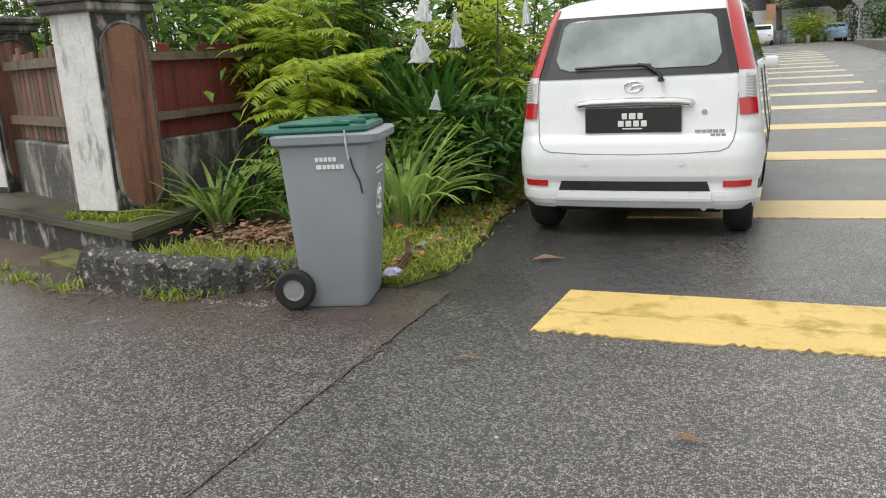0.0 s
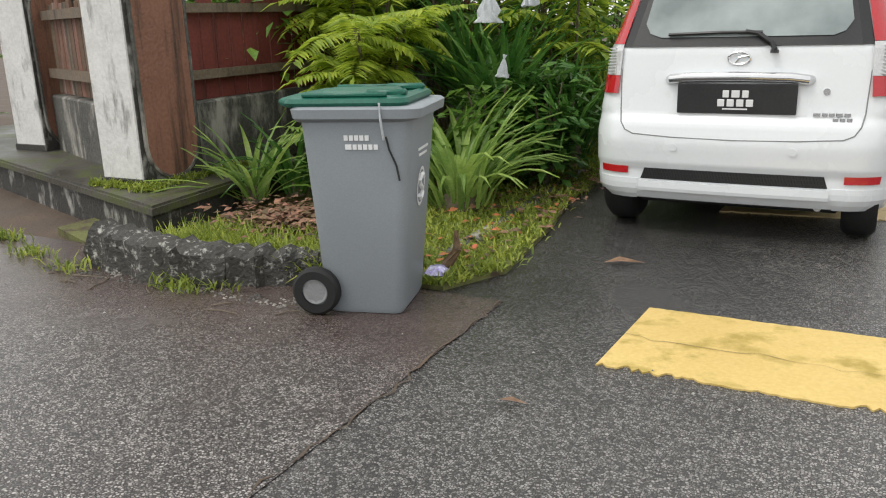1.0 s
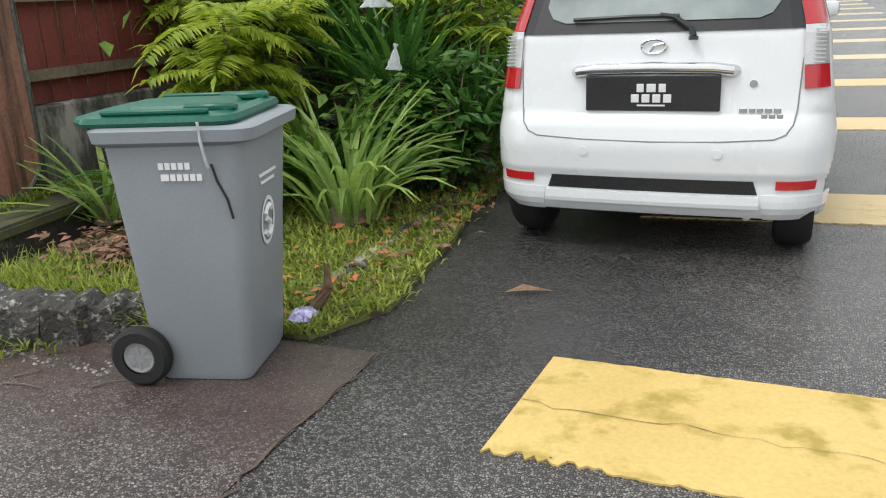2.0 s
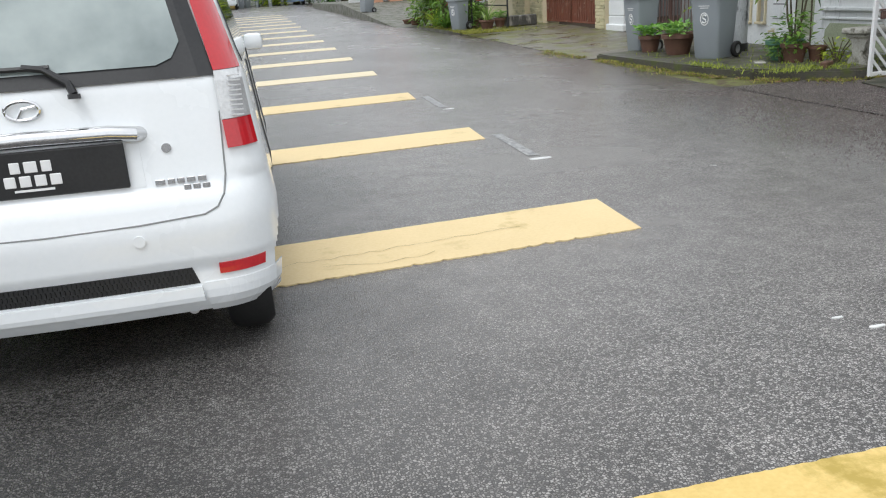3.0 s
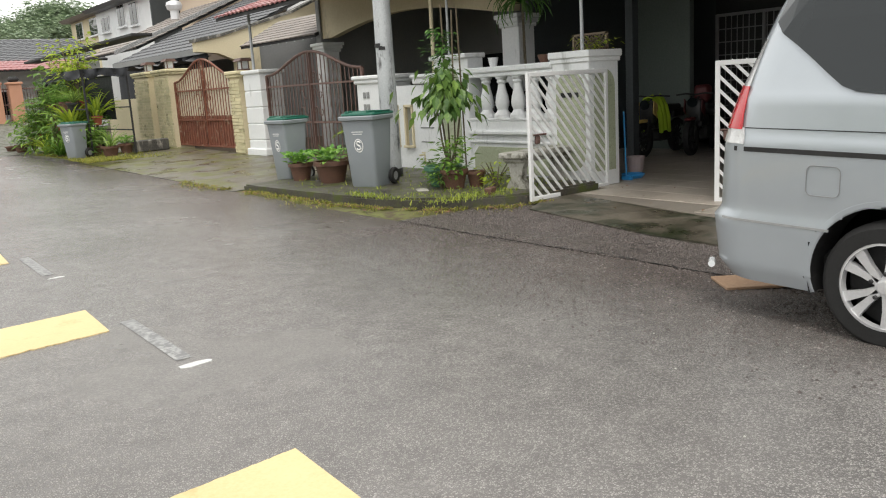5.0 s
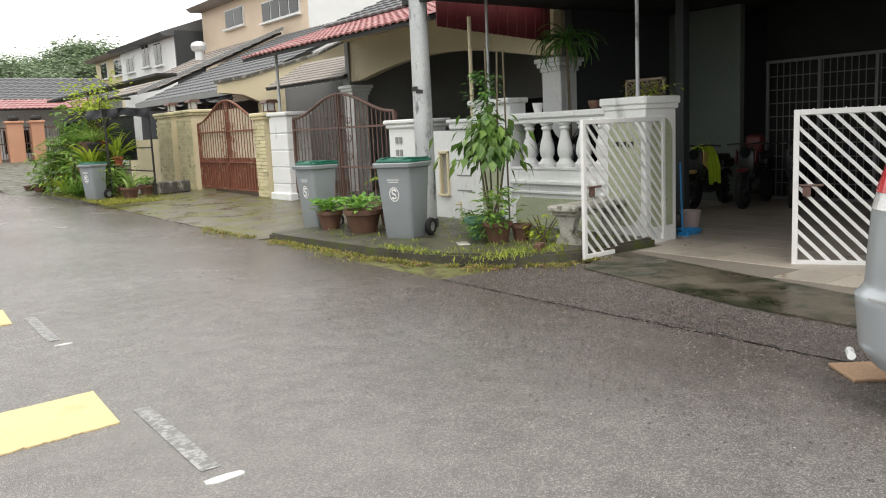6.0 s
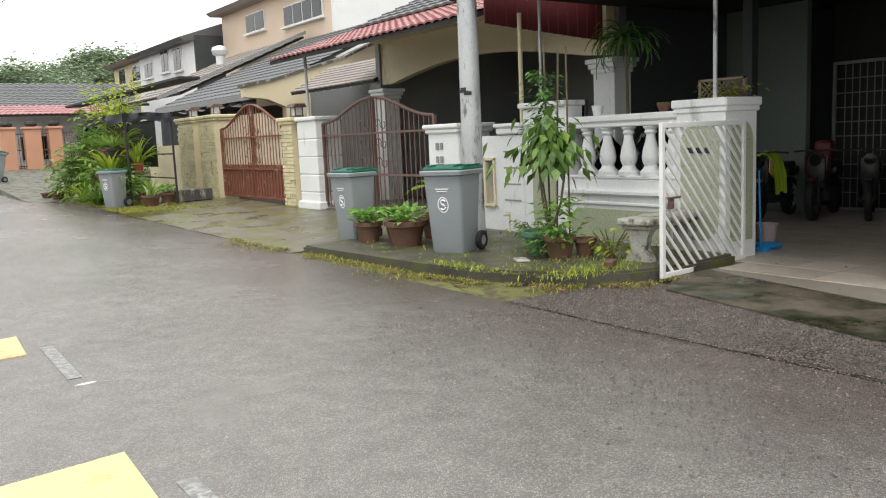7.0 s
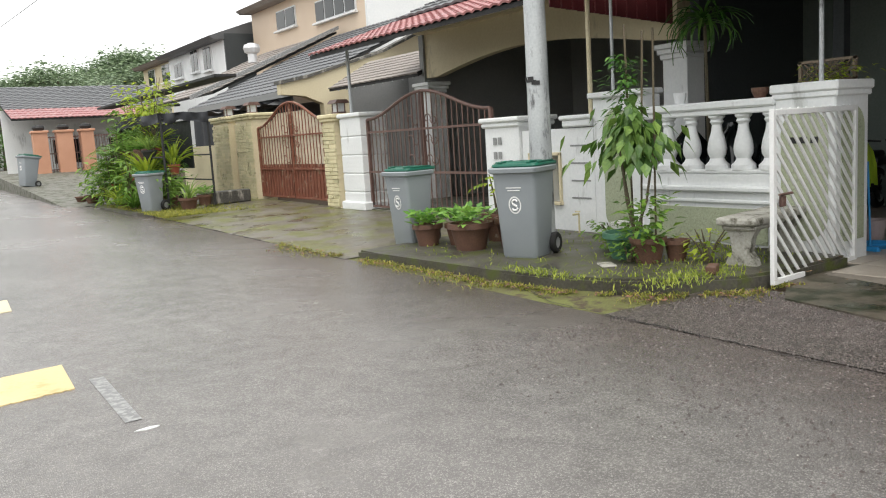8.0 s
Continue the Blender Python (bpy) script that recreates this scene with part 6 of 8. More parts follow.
for xx, w in ((7.4, 0.54), (8.3, 0.62), (9.15, 0.5)):
    bm = B()
    box(bm, 42.0, -xx, 1.45, 0.5, w, 1.8, 0.015)
    box(bm, 42.0, -xx, 2.38, 0.6, w + 0.1, 0.1, 0.02)
    pr = part("gate_pier", bm, M_orange, house_e, "orange rendered gate pier")
    bm = B()
    lathe(bm, [(0.1, 2.43), (0.2, 2.46), (0.24, 2.54), (0.2, 2.62), (0.1, 2.66)], 12, m=Matrix.Translation((42.0, -xx, 0)))
    part("pot", bm, M_dark, pr, "dark pot on the pier")
for x0, x1 in ((7.67, 7.99), (8.61, 8.9), (9.4, 11.5)):
    rails = []
    for z in (0.85, 1.5, 2.15):
        rails.append(part("gate_rail", box(B(), 42.0, -(x0 + x1) / 2, z, 0.04, x1 - x0, 0.05), M_browngate, house_e, "brown gate rail"))
    for k in range(int((x1 - x0) / 0.11) + 1):
        part("gate_bar", cyl(B(), (42.0, -x0 - 0.11 * k, 0.75), (42.0, -x0 - 0.11 * k, 2.2), 0.014, seg=5), M_browngate, rails[0])
# dark flat shelter roof over the plants
bm = B()
box(bm, 8.6, 29.5, 2.88, 0.5, 12.0, 0.07, 0.01)
tagged(part("shelter_roof", bm, M_dark), "dark flat metal shelter roof", "roof", kind="structure")

# ---- left corner wall and fence ----
lp = thing("gate_pier", "mould-stained white pier with a rounded brown panel", "gate pier", pose(-2.965, 3.435, 0.2))
bm = B()
box(bm, 0, 0.25, 0.68, 0.36, 0.5, 1.41, 0.015)
part("shaft", bm, M_moldwhite, lp)
bm = B()
box(bm, 0, 0.25, 1.40, 0.46, 0.6, 0.07, 0.015)
box(bm, 0, 0.25, 1.46, 0.52, 0.66, 0.06, 0.015)
part("cap", bm, M_oldconc, lp, "blackened cap")
bm = B()
box(bm, 0.182, 0.25, 0.68, 0.01, 0.5, 1.36, 0.003)
box(bm, 0.0, 0.25, 0.03, 0.375, 0.515, 0.09, 0.006)
part("mouldy_side", bm, M_mould, lp, "side face black with mould")
bm = B()
r = 0.215
out = [(0.25 + r * math.cos(a), 1.13 + r * 0.8 * math.sin(a)) for a in span(0, math.pi, math.pi / 10)] + [(0.25 + r * math.cos(a), 0.27 + r * math.sin(a)) for a in span(math.pi, 2 * math.pi, math.pi / 10)]
prism(bm, out, "x", 0.17, 0.20)
part("panel", bm, M_brown, lp, "rough brown panel with rounded ends")
bm = B()
for (a, b) in zip(out, out[1:] + out[:1]):
    tube(bm, [(0.195, a[0], a[1]), (0.195, b[0], b[1])], 0.014, 5)
part("panel_rim", bm, M_oldconc, lp)
copy_thing(lp, pose(-5.0, 4.3, 0.2))

FRONT = pose(-3.95, 4.12, 0, 0, 0, -24) @ Matrix.Translation((4.1, -3.75, 0))
fn = thing("fence_wall", "blackened low wall carrying a weathered board fence", "fence", pose(0, 0, 0))
bm = B()
box(bm, -4.1, 3.75, 0.42, 1.8, 0.16, 0.5, 0.015, m=FRONT)
part("low_wall", bm, M_oldconc, fn)
bm = B()
box(bm, -4.1, 3.7, 1.28, 1.75, 0.05, 0.07, m=FRONT)
box(bm, -4.1, 3.7, 0.84, 1.75, 0.05, 0.07, m=FRONT)
part("rail", bm, M_wood, fn)
rnd = random.Random(11)
for k in range(16):
    bm = B()
    h = rnd.uniform(0.62, 0.75)
    box(bm, -4.9 + 0.105 * k, 3.74, 0.68 + h / 2, 0.09, 0.02, h, 0.004, m=FRONT)
    part("board", bm, M_brownboard if k % 4 else M_wood, fn)
bm = B()
box(bm, -2.98, 6.9, 0.42, 0.16, 6.2, 0.52, 0.015)
part("low_wall", bm, M_oldconc, fn)
bm = B()
for z in (0.85, 1.28):
    box(bm, -2.93, 6.9, z, 0.05, 6.2, 0.06)
part("rail", bm, M_wood, fn)
for k in range(44):
    bm = B()
    h = rnd.uniform(0.6, 0.78)
    box(bm, -2.98 + rnd.uniform(-0.01, 0.01), 3.9 + 0.14 * k, 0.68 + h / 2, 0.02, 0.13, h, 0.004)
    part("board", bm, M_wood if k < 2 else M_redwood, fn)


# ---- plants ----
class Leaves:
    """Collects leaf blades; every blade is an island of its own."""

    def __init__(self, seed):
        self.v, self.f, self.rnd = [], [], random.Random(seed)

    def strap(self, base, az, elev, length, width, droop, n=5):
        p = Vector(base)
        e = elev
        i0 = len(self.v)
        for k in range(n + 1):
            u = k / n
            w = width * (0.55 + 0.9 * u if u < 0.5 else 2.0 * (1 - u)) * 0.5 + 0.001
            d = Vector((math.cos(az) * math.cos(e), math.sin(az) * math.cos(e), math.sin(e)))
            s = Vector((-math.sin(az), math.cos(az), 0))
            up = s.cross(d) * -0.18 * width
            self.v += [p + s * w + up, p, p - s * w + up]
            p = p + d * (length / n)
            e -= droop / n
        for k in range(n):
            a, b = i0 + 3 * k, i0 + 3 * k + 3
            self.f += [(a, a + 1, b + 1, b), (a + 1, a + 2, b + 2, b + 1)]

    def leaf(self, base, d, length, width, roll=None):
        d = Vector(d).normalized()
        r = self.rnd
        s = d.cross(Vector((r.uniform(-0.4, 0.4), r.uniform(-0.4, 0.4), 1))).normalized()
        up = s.cross(d)
        b = Vector(base)
        i0 = len(self.v)
        sag = -0.12 * length
        self.v += [b, b + d * length * 0.4 + s * width / 2 + up * 0.05 * length, b + d * length * 0.45, b + d * length * 0.4 - s * width / 2 + up * 0.05 * length, b + d * length + Vector((0, 0, sag))]
        self.f += [(i0, i0 + 1, i0 + 2), (i0, i0 + 2, i0 + 3), (i0 + 1, i0 + 4, i0 + 2), (i0 + 2, i0 + 4, i0 + 3)]

    def frond(self, base, az, elev, length, pairs, leaf_len, leaf_w, droop):
        p = Vector(base)
        e = elev
        for k in range(pairs):
            u = k / pairs
            d = Vector((math.cos(az) * math.cos(e), math.sin(az) * math.cos(e), math.sin(e)))
            s = Vector((-math.sin(az), math.cos(az), 0))
            ll = leaf_len * (0.75 + 0.5 * math.sin(math.pi * min(1, u + 0.15))) * self.rnd.uniform(0.85, 1.1)
            for q in (-1, 1):
                self.leaf(p, s * q + d * 0.3 + Vector((0, 0, self.rnd.uniform(-0.3, -0.1))), ll, leaf_w)
            p = p + d * (length / pairs)
            e -= droop / pairs
        self.leaf(p, d, leaf_len, leaf_w)

    def make(self, name, material, parent=None, label=""):
        ob = raw(name, self.v, self.f, material, parent, label)
        return ob


def plant(label, category, x, y, z):
    return thing("plant" if category == "plant" else category.replace(" ", "_"), label, category, pose(x, y, z))


def strap_clump(x, y, z, n, length, width, material, seed, label, spread=0.09, lo=0.7, hi=1.45, droop=1.6):
    pl_ = plant(label, "plant", x, y, z)
    lv = Leaves(seed)
    r = lv.rnd
    for k in range(n):
        az = r.uniform(0, 2 * math.pi)
        q = r.uniform(0, spread)
        lv.strap((q * math.cos(az), q * math.sin(az), 0), az + r.uniform(-0.4, 0.4), r.uniform(lo, hi), length * r.uniform(0.65, 1.1), width * r.uniform(0.8, 1.2), droop * r.uniform(0.5, 1.3))
    lv.make("foliage", material, pl_)
    bm = B()
    lathe(bm, [(spread * 0.8, -0.02), (spread * 0.6, 0.05), (0.01, 0.12)], 8)
    part("crown_base", bm, M_bark, pl_)
    return pl_


def pinnate_shrub(x, y, z, h, fronds, flen, ll, lw, material, seed, label, pairs=9, spread=0.35, category="shrub", droop=0.9):
    """Stems that carry feathery leaves."""
    pl_ = plant(label, category, x, y, z)
    lv = Leaves(seed)
    r = lv.rnd
    stems = max(2, fronds // 7)
    bm = B()
    for s in range(stems):
        a = r.uniform(0, 2 * math.pi)
        tip = Vector((spread * math.cos(a) * r.uniform(0.2, 1), spread * math.sin(a) * r.uniform(0.2, 1), h * r.uniform(0.7, 1.0)))
        mid = tip * 0.5 + Vector((r.uniform(-0.06, 0.06), r.uniform(-0.06, 0.06), 0))
        tube(bm, [(tip.x * 0.1, tip.y * 0.1, -0.02), mid, tip], 0.018, 5, 0.007)
        for k in range(fronds // stems):
            u = r.uniform(0.35, 1.0)
            b = mid.lerp(tip, (u - 0.35) / 0.65)
            lv.frond(b, r.uniform(0, 2 * math.pi), r.uniform(0.0, 0.9), flen * r.uniform(0.7, 1.1), pairs, ll, lw, droop * r.uniform(0.6, 1.4))
    part("trunk", bm, M_bark, pl_)
    lv.make("crown", material, pl_)
    return pl_


def leafy_shrub(x, y, z, rx, ry, h, n, ll, lw, material, seed, label, category="shrub", z_lo=0.15, stems=6):
    """A loose crown of single leaves on twigs, with gaps."""
    pl_ = plant(label, category, x, y, z)
    lv = Leaves(seed)
    r = lv.rnd
    bm = B()
    tips = []
    for s in range(stems):
        a = r.uniform(0, 2 * math.pi)
        q = r.uniform(0.2, 1.0)
        tip = Vector((rx * q * math.cos(a), ry * q * math.sin(a), h * r.uniform(0.65, 1.0)))
        mid = Vector((tip.x * 0.45, tip.y * 0.45, tip.z * 0.55))
        tube(bm, [(tip.x * 0.05, tip.y * 0.05, -0.02), mid, tip], 0.014, 5, 0.005)
        tips.append((mid, tip))
    part("trunk", bm, M_bark, pl_)
    for k in range(n):
        mid, tip = tips[r.randrange(stems)]
        u = r.random()
        c = (Vector((mid.x * 0.3, mid.y * 0.3, h * z_lo)).lerp(mid, u * 2) if u < 0.5 else mid.lerp(tip, u * 2 - 1))
        off = Vector((r.gauss(0, rx * 0.28), r.gauss(0, ry * 0.28), r.gauss(0, h * 0.07)))
        a = math.atan2(c.y + off.y, c.x + off.x) + r.uniform(-0.9, 0.9)
        lv.leaf(c + off, (math.cos(a), math.sin(a), r.uniform(-0.6, 0.5)), ll * r.uniform(0.6, 1.15), lw * r.uniform(0.7, 1.15))
    lv.make("crown", material, pl_)
    return pl_


# left verge, front to back
strap_clump(-1.5, 4.75, 0.07, 60, 0.85, 0.045, M_leaf, 21, "green strap-leaved clump behind the bin", 0.12, 0.8, 1.5, 1.3)
strap_clump(-2.35, 3.9, 0.1, 40, 0.6, 0.035, M_leafpale, 22, "pale spiky clump at the drain slab", 0.1, 0.5, 1.4, 1.0)
strap_clump(-1.12, 4.4, 0.05, 84, 0.8, 0.042, M_leafpale, 1, "pale strap-leaved clump arching over the grass", 0.2, 0.85, 1.5, 1.5)
strap_clump(-2.2, 4.15, 0.1, 45, 0.62, 0.035, M_leafdark, 2, "dark strap-leaved clump at the wall foot", hi=1.5)
strap_clump(-1.75, 4.0, 0.07, 30, 0.5, 0.02, M_leaf, 3, "thin-leaved clump near the kerb")
strap_clump(-1.35, 5.6, 0.3, 90, 1.15, 0.05, M_leafdark, 4, "tall dark pandan clump with long leaves", 0.16, 0.8, 1.5, 1.2)
strap_clump(-1.75, 5.9, 0.5, 70, 1.0, 0.05, M_leafdark, 5, "tall dark pandan clump with long leaves", 0.16, 0.8, 1.5, 1.2)
strap_clump(-0.8, 5.5, 0.2, 70, 0.95, 0.03, M_leafdark, 6, "dense dark grass-like clump beside the car", 0.14, 0.8, 1.5, 1.3)
strap_clump(-0.85, 6.6, 0.2, 80, 1.1, 0.035, M_leaf, 16, "dense green grass-like clump beside the car", 0.16, 0.8, 1.5, 1.3)
pinnate_shrub(-1.95, 4.7, 0.0, 1.2, 50, 0.52, 0.14, 0.032, M_leafyel, 7, "yellow-green feathery shrub over the bin", 22, 0.4, droop=1.0)
pinnate_shrub(-1.95, 4.35, 0.0, 0.6, 44, 0.45, 0.13, 0.032, M_leafpale, 8, "green fern-like shrub at the wall", 10, 0.3)
pinnate_shrub(-1.05, 6.2, 0.1, 1.65, 56, 0.45, 0.18, 0.05, M_leafyel, 9, "young tree with yellow-green feathery leaves", 7, 0.6, "young tree")
pinnate_shrub(-2.1, 6.2, 0.1, 2.0, 60, 0.6, 0.15, 0.036, M_leaf, 10, "young tree with feathery green leaves", 19, 0.7, "young tree")
pinnate_shrub(-2.5, 5.5, 0.1, 1.9, 60, 0.6, 0.15, 0.036, M_leafyel, 11, "young tree with feathery green leaves", 19, 0.5, "young tree")
pinnate_shrub(-1.0, 5.25, 0.1, 0.8, 26, 0.34, 0.13, 0.05, M_leafdark, 12, "dark feathery shrub beside the verge", 6, 0.3)
leafy_shrub(-0.85, 5.15, 0.05, 0.35, 0.35, 0.75, 420, 0.13, 0.07, M_leafdark, 13, "low dark broad-leaved shrub at the verge")
leafy_shrub(-1.2, 5.0, 0.05, 0.35, 0.35, 0.7, 380, 0.13, 0.07, M_leaf, 14, "low green broad-leaved shrub at the verge")
for k, (x, y, h, mt, n) in enumerate(((-1.15, 7.6, 2.1, M_leaf, 900), (-1.0, 9.0, 2.4, M_leaf, 900), (-2.0, 7.8, 2.7, M_leafdark, 1200), (-2.3, 9.4, 2.9, M_leaf, 1200), (-1.2, 10.8, 2.6, M_leafdark, 900), (-1.5, 12.7, 2.8, M_leaf, 900), (-1.6, 15, 3.0, M_leafdark, 900), (-1.7, 18, 3.2, M_leaf, 900),
                                     (-3.3, 6.2, 2.6, M_leaf, 1200), (-3.7, 5.2, 2.4, M_leaf, 1000), (-4.6, 6.4, 2.8, M_leafdark, 1300), (-5.6, 5.6, 2.6, M_leaf, 1200), (-6.6, 6.2, 2.8, M_leafdark, 1200), (-3.6, 8.2, 3.2, M_leafdark, 1400), (-5.2, 8.4, 3.3, M_leaf, 1400),
                                     (-4.4, 7.4, 2.9, M_leaf, 2400), (-3.2, 7.2, 2.7, M_leafdark, 1800), (-7.2, 8.0, 3.6, M_leaf, 1600), (-9.0, 8.6, 3.8, M_leafdark, 1600), (-6.2, 9.8, 4.2, M_leafdark, 1800), (-4.2, 10.2, 4.0, M_leaf, 1600), (-8.2, 10.4, 4.4, M_leaf, 1800))):
    leafy_shrub(x, y, 0.0, 0.8, 0.8, h, n, 0.2, 0.085, mt, 30 + k, "dense green hedge shrub behind the verge", "hedge shrub", 0.02, 12)
# yellowing sprig and bags tied to branches


def plastic_bag(x, y, z, s, seed, label):
    """Thin film bag: gathered neck, creased and uneven belly, open hem."""
    bm = B()
    rings = []
    for (rr, zz) in ((0.03, 0.05), (0.012, 0.0), (0.024, -0.02), (0.045, -0.06), (0.06, -0.1), (0.074, -0.15), (0.088, -0.2), (0.098, -0.235), (0.09, -0.24)):
        ring = []
        for q in range(26):
            a = 2 * math.pi * q / 26
            c = 1 + 0.5 * noise.noise((3 * math.cos(a) + seed, 3 * math.sin(a), zz * 22)) + 0.12 * math.sin(q * math.pi)
            fold = 1 + 0.22 * math.sin(7 * a + seed + zz * 20)
            ring.append((rr * s * math.cos(a) * c * fold, 0.3 * rr * s * math.sin(a) * c * fold, (zz + 0.012 * noise.noise((a * 2, seed, zz * 9))) * s))
        rings.append(ring)
    loft(bm, rings)
    b = tagged(part("plastic_bag", bm, M_bag), label, "plastic bag", "bags in the tree")
    b.matrix_basis = pose(x, y, z, 0, 12 * math.sin(seed * 3), 40 * seed)


for k, (x, y, z, s) in enumerate(((-1.23, 5.1, 1.33, 0.85), (-0.94, 5.1, 1.43, 0.85), (-0.43, 5.2, 1.53, 0.75), (-1.2, 5.15, 1.62, 0.8))):
    plastic_bag(x, y, z, s, k + 1, "white plastic bag tied round a fruit on a branch")
plastic_bag(-1.06, 4.95, 0.9, 0.5, 6, "crumpled white bag caught in the shrub")


def grass(name, label, area, n, seed, length=(0.05, 0.14), material=None):
    lv = Leaves(seed)
    r = lv.rnd
    for k in range(n):
        x, y, z = area(r)
        lv.strap((x, y, z), r.uniform(0, 2 * math.pi), r.uniform(0.5, 1.5), r.uniform(*length), r.uniform(0.006, 0.012), r.uniform(0.4, 1.6), 2)
    return tagged(lv.make(name, material or M_grass), label, "grass", kind="stuff")


def verge_spot(r):
    y = 2.98 + 3.6 * r.random() ** 1.3
    right = ease([(2.98, -0.52), (3.33, -0.36), (4.25, -0.47), (4.8, -0.57), (6.6, -0.64)], y) + r.gauss(0, 0.025)
    x = right - (0.95 + 0.1 * y) * r.random() ** 1.1
    return x, y, 0.018


grass("grass_verge", "short patchy green grass on the verge", verge_spot, 15000, 71, (0.025, 0.075))
grass("grass_verge", "short green grass on the verge beside the car", lambda r: (r.uniform(-1.3, -0.62), r.uniform(6, 16), 0.018), 2500, 72)
grass("grass_tuft", "yellow-green grass behind the kerb", lambda r: (r.uniform(-2.15, -1.0), 2.8 + 0.16 * r.random() + 0.4 * r.random() ** 2, 0.02), 4200, 73, (0.06, 0.19))
for k, (cx, cy, n) in enumerate(((-2.85, 2.66, 70), (-2.42, 2.56, 45), (-1.68, 2.53, 90), (-3.3, 2.85, 80), (-1.5, 2.6, 30))):
    grass("grass_tuft", "small grass tuft growing from the asphalt edge", lambda r: (cx + r.gauss(0, 0.08), cy + r.gauss(0, 0.035), 0.004), n, 80 + k, (0.03, 0.09))
grass("moss_edge", "moss and small weeds along the drain slab", lambda r: ((r.uniform(-3.2, -2.6), 3.4 + r.gauss(0, 0.025), 0.225) if r.random() < 0.5 else (-2.72 + r.gauss(0, 0.035), r.uniform(3.3, 4.4), 0.225)), 1300, 90, (0.02, 0.07))


def kerb_foot(r):
    patch = 0.0
    while patch < 0.28:
        u = r.random()
        patch = 0.5 + 0.9 * noise.noise((u * 21.0, 0.3, 0.5))
    pts = [(8.5, 9.9), (8.0, 10.0), (7.55, 10.35), (7.25, 10.8), (7.03, 11.35), (6.9, 12.1), (6.85, 13.0), (6.8, 14.0), (6.72, 14.9), (6.65, 16.5)]
    q = u * (len(pts) - 1)
    i = min(int(q), len(pts) - 2)
    a, b = pts[i], pts[i + 1]
    x, y = a[0] + (b[0] - a[0]) * (q - i), a[1] + (b[1] - a[1]) * (q - i)
    w = 0.04 + 0.22 * patch * patch
    return x - abs(r.gauss(0, w)), y - abs(r.gauss(0, w * 0.6)), g(x, y) + 0.006


grass("grass_edge", "yellow-green weeds along the kerb foot", kerb_foot, 2600, 91, (0.015, 0.06), M_weed)
grass("grass_tuft", "green weeds growing over the kerb corner", lambda r: (7.75 + r.gauss(0, 0.3), 10.35 + r.gauss(0, 0.12), 0.0), 420, 94, (0.02, 0.07), M_grass)
grass("grass_tuft", "green weeds growing on the kerb top", lambda r: (7.12 + r.gauss(0, 0.07), 11.6 + r.gauss(0, 0.3), 0.0), 260, 95, (0.02, 0.07), M_grass)
grass("grass_patch", "mossy grass at the edge of the verge", lambda r: (6.45 + abs(r.gauss(0, 0.75)), 21.6 + 5.4 * r.random() ** 1.5, 0.06 + g(6.6, 23)), 6000, 92, (0.03, 0.09), M_weed)
grass("moss_patch", "moss and weeds on the slab", lambda r: (r.uniform(7.1, 9.3), r.uniform(10.3, 11.2) if r.random() < 0.6 else r.uniform(11.2, 14.3), 0.0), 900, 93, (0.02, 0.06))


def litter(name, label, spots, n, seed, size=(0.03, 0.08), z0=0.01, material=None):
    lv = Leaves(seed)
    r = lv.rnd
    for k in range(n):
        x, y, z = spots(r)
        a = r.uniform(0, 2 * math.pi)
        L_ = r.uniform(*size)
        lv.leaf((x, y, z + z0 + 0.15 * L_), (math.cos(a), math.sin(a), r.uniform(-0.1, 0.25)), L_, L_ * 0.5)
    return tagged(lv.make(name, material or M_leafdry), label, "dead leaves", kind="stuff")


litter("leaf_litter", "heap of brown and orange dead leaves", lambda r: (-1.7 + r.gauss(0, 0.24), 3.5 + r.gauss(0, 0.17), 0.03 + 0.12 * r.random()), 1500, 101, (0.03, 0.085))
litter("leaf_litter", "scattered orange leaves on the verge edge", lambda r: (-0.5 - 0.1 * r.random() + r.gauss(0, 0.08), r.uniform(3.1, 5.8), 0.035), 130, 102, (0.03, 0.08))
litter("leaf_litter", "brown and orange leaves fallen on the grass", lambda r: (r.uniform(-1.25, -0.5), r.uniform(3.1, 5.2), 0.035), 110, 106, (0.03, 0.08), material=M_leaforange)
litter("leaf_litter", "scattered brown leaves under the shrubs", lambda r: (r.uniform(-1.4, -0.6), r.uniform(4.3, 6.2), 0.03), 200, 103, (0.04, 0.1))
litter("leaf_litter", "yellow and brown leaves along the kerb foot", kerb_foot, 900, 104, (0.02, 0.06))
litter("leaf_litter", "leaves scattered on the slab and apron", lambda r: (r.uniform(7.8, 9.3), r.uniform(7.0, 13.5), 0.0 if r.random() < 0.5 else 0.01), 40, 105, (0.03, 0.07))
